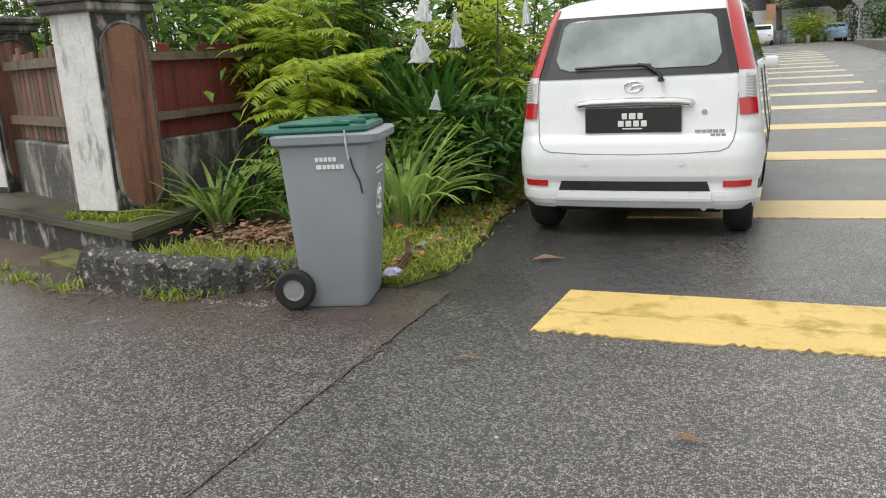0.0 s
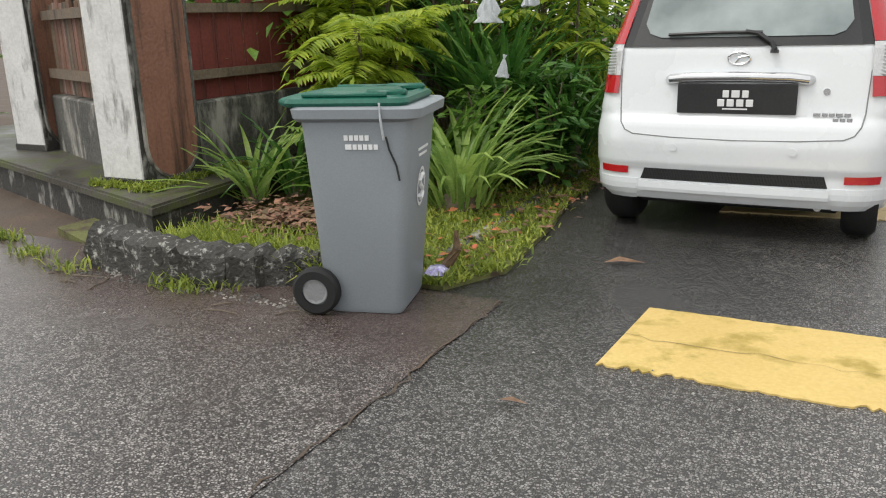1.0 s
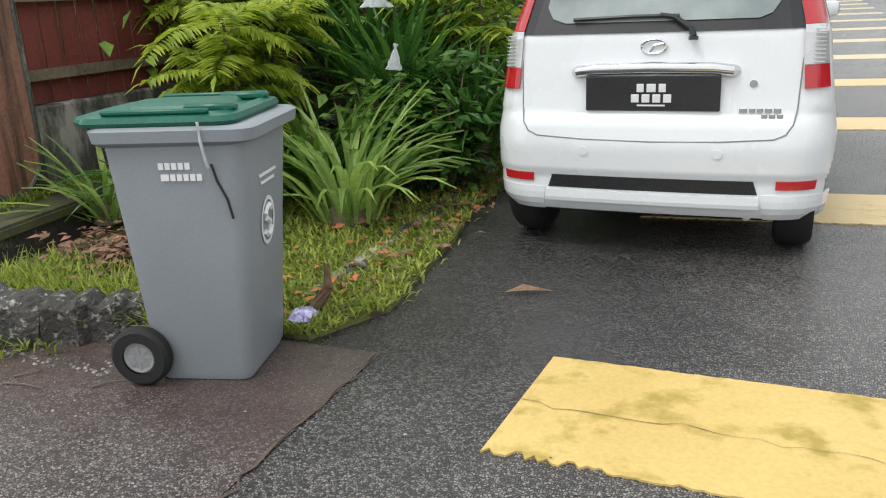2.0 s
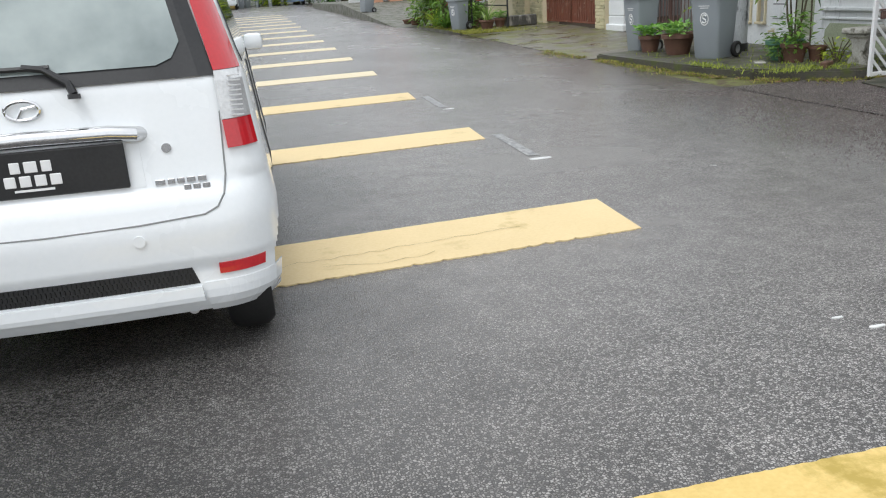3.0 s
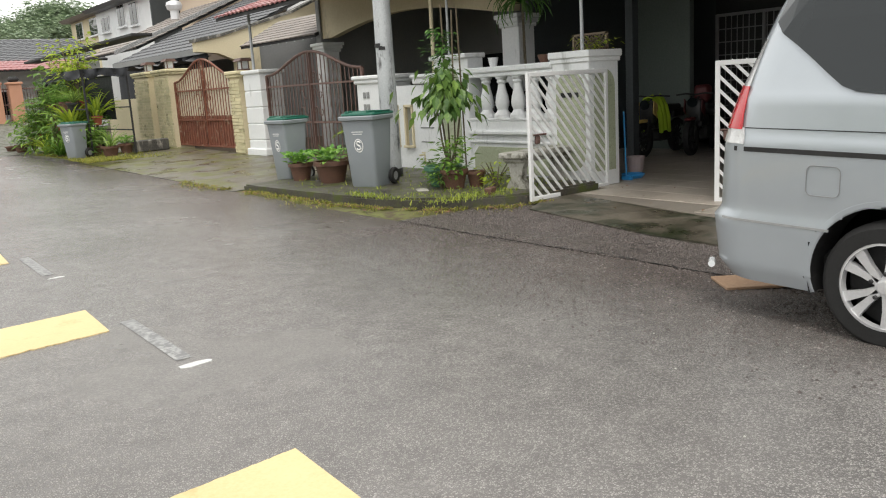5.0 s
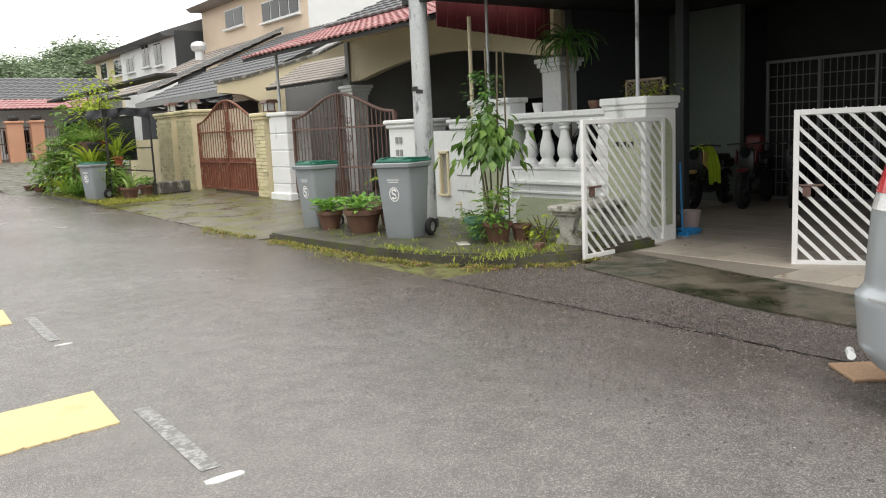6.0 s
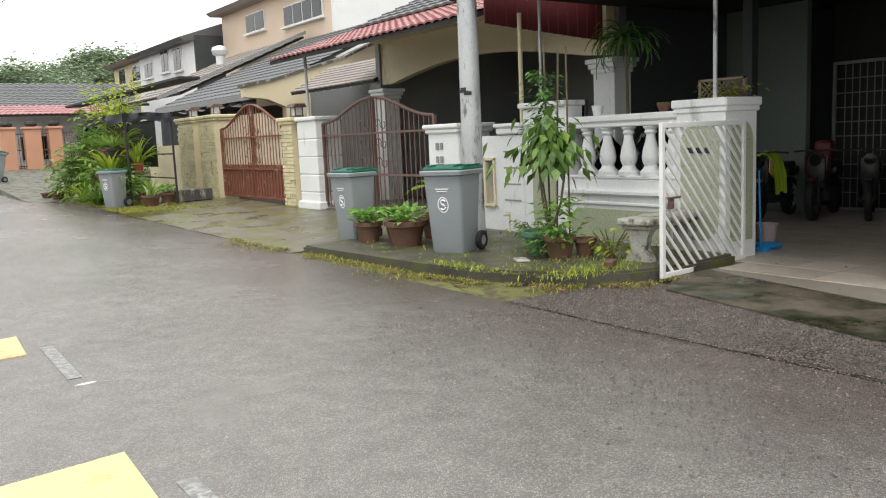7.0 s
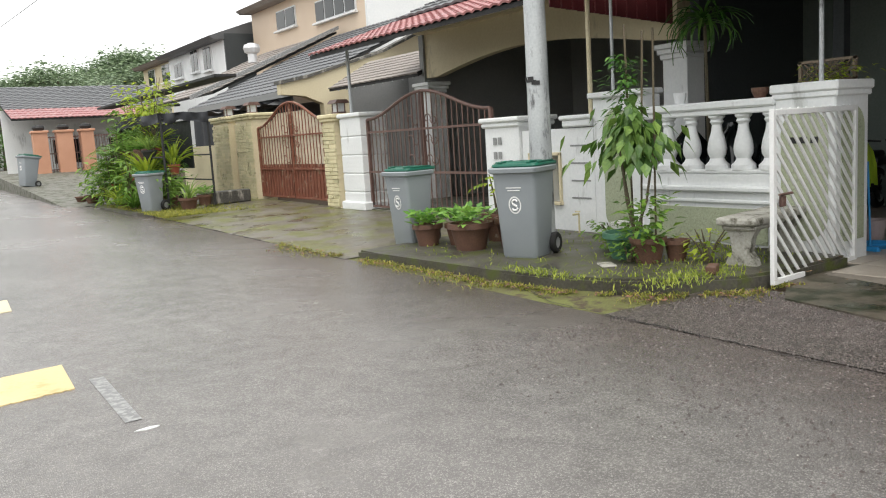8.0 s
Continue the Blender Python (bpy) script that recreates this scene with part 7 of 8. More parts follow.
for k, (x, y, z, a, L_, label) in enumerate(((0.02, 3.62, 0.008, 0.4, 0.2, "dry curled leaf on the asphalt"), (1.02, 1.6, 0.01, -0.1, 0.13, "reddish leaf flattened on the road"), (0.15, 2.07, 0.01, 0.1, 0.1, "reddish leaf flattened on the road"), (-0.62, 3.35, 0.08, 2.0, 0.1, "orange dead leaf on the grass"), (-0.78, 4.0, 0.03, 1.0, 0.1, "orange dead leaf on the grass"), (-0.6, 4.5, 0.03, 0.3, 0.09, "orange dead leaf on the grass"), (-0.52, 3.9, 0.03, 2.3, 0.08, "orange dead leaf on the grass"), (-0.7, 3.6, 0.03, 1.6, 0.1, "orange dead leaf on the grass"),
                                             (8.6, 7.9, -0.08, 0.3, 0.08, "yellow leaf on the wet apron"), (8.5, 6.9, -0.08, 1.0, 0.08, "yellow leaf on the wet apron"))):
    lv = Leaves(120 + k)
    lv.leaf((x, y, z + 0.005), (math.cos(a), math.sin(a), 0.1 if "curled" in label or "grass" in label else 0.115), L_, L_ * (0.24 if "curled" in label else 0.35))
    tagged(lv.make("fallen_leaf", M_leaforange if "orange" in label else M_leafdry), label, "fallen leaf")


M_redpot = surf("red_brown_plastic_pot", (0.30, 0.07, 0.04), (0.38, 0.1, 0.06), 6, 60, (0.4, 0.6), 0.1)


def pebbles(label, spots, n, seed, size, material):
    """Loose grit: small rounded stones scattered on the ground."""
    r = random.Random(seed)
    verts, faces = [], []
    for k in range(n):
        x, y, z = spots(r)
        q, a = r.uniform(*size), r.uniform(0, 2 * math.pi)
        i = len(verts)
        ring = [(x + q * math.cos(a + 1.57 * j) * r.uniform(0.7, 1.2), y + q * math.sin(a + 1.57 * j) * r.uniform(0.7, 1.2), z) for j in range(4)]
        verts += ring + [(x, y, z + q * r.uniform(0.5, 0.9))]
        faces += [(i + j, i + (j + 1) % 4, i + 4) for j in range(4)]
    return tagged(raw("grit", verts, faces, material), label, "grit", kind="stuff")


pebbles("loose pale grit washed over the asphalt", lambda r: (r.uniform(-3.2, 2.6), r.uniform(-0.2, 2.5), 0.004), 260, 610, (0.003, 0.008), M_benchgrey)
pebbles("dark grit along the edge of the kerb", lambda r: (r.uniform(-2.6, -0.9), 2.5 + abs(r.gauss(0, 0.08)), 0.005), 260, 611, (0.004, 0.012), M_oldconc)


def on_road(r, x0, x1, lean):
    """A spot on the road, more likely towards x1 the larger lean is."""
    x, y = x0 + (x1 - x0) * r.random() ** (1.0 / lean), r.uniform(3.6, 10.2)
    return x, y, g(x, y) + (0.006 if x > 6.62 else 0.0) - 0.001


pebbles("grit on the worn lane", lambda r: on_road(r, 1.5, 6.3, 1.0), 260, 612, (0.003, 0.007), M_benchgrey)
pebbles("dark loosened chippings standing out of the stripped asphalt", lambda r: on_road(r, 4.6, 8.1, 2.6), 34000, 613, (0.005, 0.014), M_chipdark)
pebbles("grey loosened chippings standing out of the stripped asphalt", lambda r: on_road(r, 4.6, 8.1, 2.6), 8000, 614, (0.005, 0.011), M_chipgrey)
r = random.Random(620)
for k in range(9):
    x, y, a = r.uniform(-2.4, -0.9), r.uniform(2.36, 2.52), r.uniform(0, 3.14)
    L_ = r.uniform(0.08, 0.22)
    bm = B()
    tube(bm, [(-L_ / 2, 0, 0), (0, r.uniform(-0.015, 0.015), 0.004), (L_ / 2, 0, 0)], 0.0035, 5, 0.002)
    tw = tagged(part("twig", bm, M_wood), "thin dry twig lying at the kerb foot", "twig", "twigs at the kerb")
    tw.matrix_basis = pose(x, y, 0.008, 0, 0, math.degrees(a))


# ---- pots and loose things on the right slab ----
def pot(x, y, z, r, h, material, label, plant_kind=None, seed=0):
    p = thing("plant_pot", label, "plant pot", pose(x, y, z))
    bm = B()
    lathe(bm, [(r * 0.68, 0), (r * 0.9, h * 0.75), (r * 0.92, h * 0.78), (r * 1.05, h * 0.8), (r * 1.05, h), (r * 0.92, h), (r * 0.88, h * 0.86), (0.005, h * 0.86)], 22)
    part("pot", bm, material, p, smooth=True)
    lv = Leaves(200 + seed)
    rr = lv.rnd
    if plant_kind == "broad":
        for k in range(90):
            a = rr.uniform(0, 2 * math.pi)
            q = rr.uniform(0, r * 1.1)
            lv.leaf((q * math.cos(a), q * math.sin(a), h + rr.uniform(0.0, 0.16)), (math.cos(a), math.sin(a), rr.uniform(-0.1, 1.1)), rr.uniform(0.09, 0.15), rr.uniform(0.06, 0.09))
        lv.make("foliage", M_leafbright, p)
    elif plant_kind == "spiky":
        for k in range(26):
            a = rr.uniform(0, 2 * math.pi)
            lv.strap((0, 0, h * 0.9), a, rr.uniform(0.6, 1.4), rr.uniform(0.35, 0.55), 0.04, rr.uniform(0.5, 1.4))
        lv.make("foliage", M_leafpale, p)
    elif plant_kind == "bush":
        for k in range(150):
            a = rr.uniform(0, 2 * math.pi)
            q = rr.uniform(0, r * 1.6)
            lv.leaf((q * math.cos(a), q * math.sin(a), h + rr.uniform(-0.02, 0.4)), (math.cos(a), math.sin(a), rr.uniform(-0.4, 0.6)), rr.uniform(0.08, 0.15), rr.uniform(0.04, 0.06))
        lv.make("foliage", M_leaf, p)
    return p


pot(7.6, 14.2, 0.0, 0.18, 0.26, M_terracotta, "brown clay pot with broad green leaves", "broad", 1)
pot(7.86, 13.9, 0.0, 0.17, 0.26, M_terracotta, "brown clay pot with broad green leaves", "broad", 2)
pot(7.7, 13.45, 0.0, 0.25, 0.31, M_terracotta, "large brown clay pot with broad green leaves", "broad", 3)
pot(8.12, 13.2, 0.0, 0.2, 0.34, M_terracotta, "brown clay pot behind the bins", None, 4)
pot(8.35, 13.75, 0.0, 0.2, 0.34, M_terracotta, "brown clay pot with a leafy sapling", None, 5)
pinnate_shrub(8.35, 13.75, 0.3, 0.62, 9, 0.25, 0.1, 0.05, M_leafyel, 210, "thin sapling with yellow-green leaves in a pot", 5, 0.12, "sapling")
pot(8.25, 11.55, 0.0, 0.24, 0.26, M_greenpot, "wide green pot at the foot of a climbing tree", None, 6)
pot(8.15, 11.2, 0.0, 0.17, 0.24, M_terracotta, "weathered clay pot with ferny weeds", "bush", 7)
pot(8.38, 11.05, 0.0, 0.12, 0.2, M_terracotta, "small clay pot beside others", None, 8)
# sapling with hanging broad leaves and a vine on stakes
tr = thing("young_tree", "young tree with drooping broad green leaves in a pot", "young tree", pose(8.36, 11.55, 0.2))
bm = B()
for dx, dy, zt in ((-0.05, 0.02, 0.95), (0.05, -0.06, 1.0), (0.03, 0.08, 0.85)):
    tube(bm, [(0, 0, 0), (dx * 1.5, dy * 1.5, 0.35), (dx * 2.5, dy * 3, zt)], 0.018, 6, 0.01)
part("trunk", bm, M_bark, tr)
lv = Leaves(221)
rr = lv.rnd
for k in range(330):
    a = rr.uniform(0, 2 * math.pi)
    q = abs(rr.gauss(0, 0.2))
    z = 1.05 + rr.gauss(0.0, 0.13) - 0.35 * q
    lv.leaf((q * math.cos(a), 1.3 * q * math.sin(a), z), (math.cos(a) * 0.6, math.sin(a) * 0.6, rr.uniform(-1.7, -0.3)), rr.uniform(0.13, 0.19), rr.uniform(0.075, 0.105))
lv.make("crown", M_treeleaf, tr)
vn = thing("climbing_plant", "dark climber wound round tall thin stakes", "climbing plant", pose(8.5, 11.6, 0.2))
bm = B()
for dx, dy, tx, ty, h in ((0, 0, 0.0, -0.08, 2.0), (0.1, -0.1, -0.1, -0.3, 2.0), (0, 0.1, 0.05, 0.2, 2.1)):
    tube(bm, [(dx, dy, -0.1), ((dx + tx) / 2, (dy + ty) / 2, h / 2), (tx, ty, h)], 0.011, 5)
part("stake", bm, M_bark, vn, "thin pale stakes")
lv = Leaves(222)
rr = lv.rnd
for k in range(460):
    a = rr.uniform(0, 2 * math.pi)
    z = rr.uniform(0.85, 1.8)
    q = abs(rr.gauss(0, 0.11))
    lv.leaf((q * math.cos(a), 0.18 + q * math.sin(a), z), (math.cos(a), math.sin(a), rr.uniform(-0.8, 0.4)), rr.uniform(0.06, 0.11), rr.uniform(0.03, 0.05))
lv.make("foliage", M_leafdark, vn)
leafy_shrub(8.5, 11.95, 0.0, 0.28, 0.3, 0.36, 260, 0.1, 0.045, M_leaf, 223, "low fern weeds among the pots", "weeds")
leafy_shrub(8.05, 11.35, 0.0, 0.3, 0.35, 0.38, 240, 0.09, 0.045, M_leaf, 225, "green fern weeds round the pots", "weeds")
leafy_shrub(8.45, 10.75, 0.0, 0.3, 0.3, 0.4, 90, 0.1, 0.05, M_leafyel, 224, "thin yellow-green weeds by the bench", "weeds")

bench = thing("garden_bench", "mossy grey-white concrete bench with moulded legs", "bench", pose(8.42, 10.22, 0.0, 0, 0, 10))
bm = B()
box(bm, 0.55, 0.17, 0.40, 1.15, 0.38, 0.07, 0.02, seg=2)
box(bm, 0.55, 0.17, 0.345, 1.05, 0.32, 0.05, 0.015)
part("seat", bm, M_benchgrey, bench)
for x in (0.12, 0.98):
    bm = B()
    prism(bm, [(0.02, -0.02), (0.32, -0.02), (0.3, 0.05), (0.25, 0.12), (0.27, 0.25), (0.32, 0.33), (0.02, 0.33), (0.07, 0.25), (0.09, 0.12), (0.04, 0.05)], "x", x - 0.05, x + 0.05)
    part("leg", bm, M_benchgrey, bench)
bm = B()
box(bm, 0, 0, 0.04, 0.18, 0.09, 0.075, 0.008)
br = tagged(part("brick", bm, M_terracotta), "loose red clay brick on the slab", "brick")
br.matrix_basis = pose(8.0, 10.35, 0.0, 0, 0, 30)
bm = B()
box(bm, 0, 0, 0.012, 0.22, 0.14, 0.025, 0.01)
br = tagged(part("stone_slab", bm, M_benchgrey), "pale broken stone slab on the ground", "stone")
br.matrix_basis = pose(7.75, 11.35, 0.0, 0, 0, 60)
bm = B()
cyl(bm, (0, 0, 0), (0, 0, 0.24), 0.012, seg=8)
cyl(bm, (0, 0, 0.24), (-0.1, 0, 0.24), 0.014, seg=8)
tube(bm, [(-0.02, -0.04, 0.27), (-0.02, 0.04, 0.27)], 0.01, 6)
tp = tagged(part("water_tap", bm, M_yellowbrick), "brass garden tap on a short pipe", "tap")
tp.matrix_basis = pose(9.3, 13.35, 0.0)
bm = B()
box(bm, 0, 0, 0.1, 0.2, 0.2, 0.2, 0.01)
cb = tagged(part("concrete_block", bm, M_moldwhite), "small mouldy concrete block at the wall", "block")
cb.matrix_basis = pose(9.2, 12.55, 0.0, 0, 0, 10)
bm = B()
box(bm, 0, 0, 0, 0.7, 0.32, 0.02, 0.004)
pk = tagged(part("plank", bm, M_paleboard), "flat pale brown board lying on the asphalt under the van", "board")
pk.matrix_basis = pose(6.63, 6.0, g(6.63, 6.0) + 0.02, 0, 0, -38)
# rubbish by the grey bin
bm = B()
r = random.Random(300)
loft(bm, [[(rr * math.cos(a) * r.uniform(0.6, 1.3), rr * math.sin(a) * r.uniform(0.6, 1.3), zz) for a in [2 * math.pi * q / 9 for q in range(9)]] for rr, zz in ((0.05, 0.0), (0.06, 0.02), (0.05, 0.04), (0.02, 0.05))])
wr = tagged(part("snack_wrapper", bm, material=surf("violet_foil", (0.2, 0.12, 0.5), (0.7, 0.7, 0.85), 18, 60, (0.15, 0.3), 0.5, metal=0.3)), "crumpled violet and white plastic wrapper", "wrapper")
wr.matrix_basis = pose(-0.6, 3.08, 0.03)
bm = B()
tube(bm, [(0, 0, 0), (0.05, 0.02, 0.08), (0.03, 0.05, 0.16)], 0.03, 7, 0.012)
hs = tagged(part("dry_husk", bm, M_leafdry), "curled brown dry leaf husk", "dry husk")
hs.matrix_basis = pose(-0.6, 3.18, 0.05)

# white mug pot, bowl and trellis on the wall, palm behind
bm = B()
lathe(bm, [(0.05, 0), (0.07, 0.1), (0.075, 0.12), (0.06, 0.12), (0.05, 0.03)], 16)
mg = tagged(part("flower_pot", bm, M_white), "small white plastic pot on the wall rail", "plant pot")
mg.matrix_basis = pose(9.55, 11.95, 1.49)
bm = B()
lathe(bm, [(0.05, 0), (0.08, 0.06), (0.085, 0.1), (0.07, 0.095), (0.03, 0.02)], 18)
mg = tagged(part("bowl", bm, M_terracotta), "small red-brown clay bowl on the wall rail", "bowl")
mg.matrix_basis = pose(9.55, 10.95, 1.49)
trl = thing("plant_trellis", "small brown wooden lattice box on the pier", "trellis", pose(9.85, 10.15, 1.59))
bm = B()
for y in (0.0, 0.55):
    box(bm, 0, y, 0.11, 0.03, 0.03, 0.22)
for z in (0.02, 0.21):
    box(bm, 0, 0.275, z, 0.03, 0.58, 0.025)
part("frame", bm, M_wood, trl)
for k in range(8):
    for sgn in (-1, 1):
        bm = B()
        box(bm, 0, 0, 0, 0.008, 0.25, 0.012, m=Matrix.Translation((0, 0.06 + 0.062 * k, 0.115)) @ pose(0, 0, 0, 45 * sgn))
        part("lath", bm, M_wood, trl)
leafy_shrub(9.75, 10.45, 1.59, 0.15, 0.4, 0.18, 160, 0.07, 0.03, M_leafyel, 230, "trailing yellow-green plant on the pier", "plant", 0.05)
palm = thing("dracaena_palm", "slender dracaena with a drooping leaf crown behind the wall", "palm", pose(10.6, 12.4, -0.1))
bm = B()
tube(bm, [(0, 0, 0), (0.02, 0.01, 1.2), (0.0, 0.03, 2.55)], 0.03, 7, 0.02)
part("trunk", bm, M_bark, palm)
lv = Leaves(240)
rr = lv.rnd
for k in range(60):
    lv.strap((0, 0.03, 2.5 + rr.uniform(0, 0.12)), rr.uniform(0, 2 * math.pi), rr.uniform(-0.1, 1.1), rr.uniform(0.45, 0.68), 0.045, rr.uniform(1.7, 2.9))
lv.make("crown", M_leafdark, palm)
for k, (x, y, s) in enumerate(((9.95, 11.0, 0.3), (9.98, 11.6, 0.33), (9.95, 12.15, 0.3))):
    bm = B()
    r = random.Random(310 + k)
    loft(bm, [[(rr * math.cos(a) * r.uniform(0.75, 1.15), rr * math.sin(a) * r.uniform(0.75, 1.15), zz) for a in [2 * math.pi * q / 11 for q in range(11)]] for rr, zz in ((s * 0.8, 0.0), (s, 0.25), (s * 0.95, 0.7), (s * 0.75, 1.1), (s * 0.25, 1.3), (s * 0.15, 1.36))])
    bgs = tagged(part("refuse_sack", bm, M_glassdark, smooth=True), "shiny black refuse sack behind the balusters", "sack", "black sacks")
    bgs.matrix_basis = pose(x, y, -0.1)

# ---- things in the open porch ----
bm = B()
lathe(bm, [(0.09, 0), (0.13, 0.26), (0.135, 0.27), (0.12, 0.27), (0.08, 0.02)], 20)
bk = tagged(part("bucket", bm, surf("pinkish_plastic", (0.35, 0.28, 0.28), (0.42, 0.35, 0.34), 5, 60, (0.4, 0.5), 0.1)), "dull pink plastic bucket by the pier", "bucket")
bk.matrix_basis = pose(10.7, 10.42, -0.1)
bm = B()
lathe(bm, [(0.1, 0), (0.15, 0.05), (0.155, 0.07), (0.145, 0.06), (0.08, 0.01)], 22)
bs_ = tagged(part("basin", bm, M_bluepl), "shallow blue plastic basin on the floor", "basin")
bs_.matrix_basis = pose(10.45, 10.25, -0.1)
bm = B()
tube(bm, [(0, 0, 0), (0.02, 0.05, 0.9)], 0.011, 7)
box(bm, 0, -0.01, 0.03, 0.06, 0.16, 0.06, 0.01)
brm = tagged(part("broom", bm, M_bluepl), "blue broom leaning by the pier", "broom")
brm.matrix_basis = pose(10.25, 10.2, -0.1)


def motorcycle(m, label, bodym, seat_m, jacket=False):
    mc = thing("motorcycle", label, "motorcycle", m, "motorcycles in the porch")
    for x in (-0.6, 0.6):
        bm = B()
        lathe(bm, [(0.2, -0.04), (0.27, -0.045), (0.29, -0.02), (0.29, 0.02), (0.27, 0.045), (0.2, 0.04)], 26, m=Matrix.Translation((x, 0, 0.29)) @ pose(0, 0, 0, 90), caps=False)
        wh = part("wheel", bm, M_black, mc, smooth=True)
        bm = B()
        for k in range(6):
            box(bm, 0, 0, 0, 0.4, 0.02, 0.02, m=Matrix.Translation((x, 0, 0.29)) @ pose(0, 0, 0, 0, 30 * k, 0))
        cyl(bm, (x, -0.05, 0.29), (x, 0.05, 0.29), 0.04, seg=12)
        part("rim", bm, M_dark, wh)
    bm = B()
    tube(bm, [(-0.6, 0, 0.29), (-0.3, 0, 0.45), (0.2, 0, 0.42), (0.45, 0, 0.85)], 0.035, 7)
    for s in (-0.06, 0.06):
        tube(bm, [(0.6, s, 0.29), (0.48, s, 0.75), (0.42, s, 0.95)], 0.02, 6)
    box(bm, -0.02, 0, 0.36, 0.36, 0.2, 0.24, 0.04)
    tube(bm, [(0.1, -0.12, 0.25), (-0.3, -0.14, 0.27), (-0.75, -0.14, 0.36)], 0.035, 8)
    part("frame", bm, M_dark, mc)
    bm = B()
    box(bm, 0.42, 0, 0.72, 0.2, 0.28, 0.4, 0.08, seg=2)
    part("tank_cover", box(B(), 0.2, 0, 0.55, 0.4, 0.24, 0.2, 0.06, seg=2), M_blackpl, mc, smooth=True)
    part("tail_cover", box(B(), -0.55, 0, 0.68, 0.45, 0.2, 0.16, 0.06, seg=2), M_blackpl, mc, smooth=True)
    part("fairing", bm, M_blackpl, mc, "black plastic fairing", smooth=True)
    for s in (-1, 1):
        bm = B()
        prism(bm, [(0.34, 0.62), (0.52, 0.72), (0.5, 0.92), (0.38, 0.86)], "y", s * 0.146 - 0.008, s * 0.146 + 0.008)
        part("side_panel", bm, bodym, mc, "coloured fairing panel")
    bm = B()
    box(bm, 0.6, 0, 0.6, 0.34, 0.12, 0.05, 0.02)
    part("front_mudguard", bm, bodym, mc, smooth=True)
    bm = B()
    box(bm, -0.25, 0, 0.78, 0.65, 0.22, 0.1, 0.04, seg=2)
    part("seat", bm, seat_m, mc, smooth=True)
    bm = B()
    tube(bm, [(0.32, -0.34, 0.98), (0.4, -0.15, 1.0), (0.42, 0, 0.98), (0.4, 0.15, 1.0), (0.32, 0.34, 0.98)], 0.015, 6)
    part("handlebar", bm, M_dark, mc)
    bm = B()
    lathe(bm, [(0.03, 0), (0.08, 0.02), (0.08, 0.05)], 14, m=Matrix.Translation((0.5, 0, 0.86)) @ pose(0, 0, 0, 0, 90))
    part("headlamp", bm, M_glassdark, mc)
    if jacket:
        bm = B()
        nv = {}
        for i in range(9):
            for j in range(11):
                a = (i / 8 - 0.5) * 3.2
                nv[i, j] = bm.verts.new((0.05 + 0.045 * j - 0.05, 0.2 * math.sin(a) + 0.015 * math.sin(j * 2.0), 0.42 + 0.6 * math.cos(a) * 0.95 + 0.02 * math.sin(i * 2 + j)))
        for i in range(8):
            for j in range(10):
                bm.faces.new((nv[i, j], nv[i + 1, j], nv[i + 1, j + 1], nv[i, j + 1]))
        r_ = bmesh.ops.extrude_face_region(bm, geom=bm.faces[:])
        bmesh.ops.translate(bm, verts=[v for v in r_["geom"] if isinstance(v, bmesh.types.BMVert)], vec=(0, 0, 0.012))
        part("draped_cover", bm, surf("fluorescent_cloth", (0.42, 0.62, 0.03), (0.5, 0.72, 0.05), 6, 60, (0.7, 0.9), 0.2), mc, "fluorescent yellow-green cloth draped over the tank")
    return mc


motorcycle(pose(13.25, 11.95, -0.1, 0, 0, 190), "black and yellow motorcycle with a fluorescent cloth over it", M_yellow, M_dark, True)
mb = motorcycle(pose(13.75, 11.45, -0.1, 0, 0, 196), "dark motorcycle with red panels in the porch", M_maroon, M_dark)
bm = B()
box(bm, 0.02, 0.0, 0.98, 0.24, 0.26, 0.3, 0.07, seg=3)
part("top_case", bm, M_maroon, mb, "red top case", smooth=True)
motorcycle(pose(14.1, 10.95, -0.1, 0, 0, 205), "dark motorcycle parked in the shaded porch", M_dark, M_black)
bm = B()
box(bm, 0, 0, 0.2, 0.34, 0.34, 0.04, 0.01)
for dx in (-0.14, 0.14):
    for dy in (-0.14, 0.14):
        cyl(bm, (dx * 1.1, dy * 1.1, 0), (dx, dy, 0.2), 0.02, seg=8)
st = tagged(part("stool", bm, M_greenpot), "low green plastic stool in the porch", "stool")
st.matrix_basis = pose(13.4, 9.2, -0.1)

# tiles of the porch floor
bm = B()
prism(bm, [(8.07, 6.0), (8.95, 9.92), (9.5, 9.92), (9.5, 6.0)], "z", -0.3, -0.1 + 0.004)
tagged(part("floor_front", bm, M_grout), "beige stained floor edge before the porch", "floor", kind="structure")
tl = None
for i in range(12, -4, -1):
    for j in range(15):
        if 9.77 + 0.48 * i - 0.24 < 8.12 + 0.2275 * (6.3 + 0.48 * j - 6.24) or (i < 0 and j > 7) or i == 12:
            continue
        if tl is None:
            bm = B()
            box(bm, 0, 0, 0, 0.472, 0.472, 0.012, 0.003)
            tl = part("tile", bm, M_tile, floor)
            ob = tl
        else:
            ob = new("tile", tl.data)
            ob.parent = floor
        ob.location = (9.77 + 0.48 * i, 6.3 + 0.48 * j, -0.094)

# ---- plant stand and potted plants farther up the right side ----
stand = thing("plant_trellis", "grey steel plant stand hung with pots and dark netting", "plant stand", pose(7.1, 23.6, 0.1))
bm = B()
for x in (0, 1.0):
    for y in (-0.1, 3.6):
        cyl(bm, (x, y, 0), (x, y, 2.0), 0.025, seg=8)
for y in (-0.1, 3.6):
    cyl(bm, (0, y, 1.9), (1.0, y, 1.9), 0.02, seg=8)
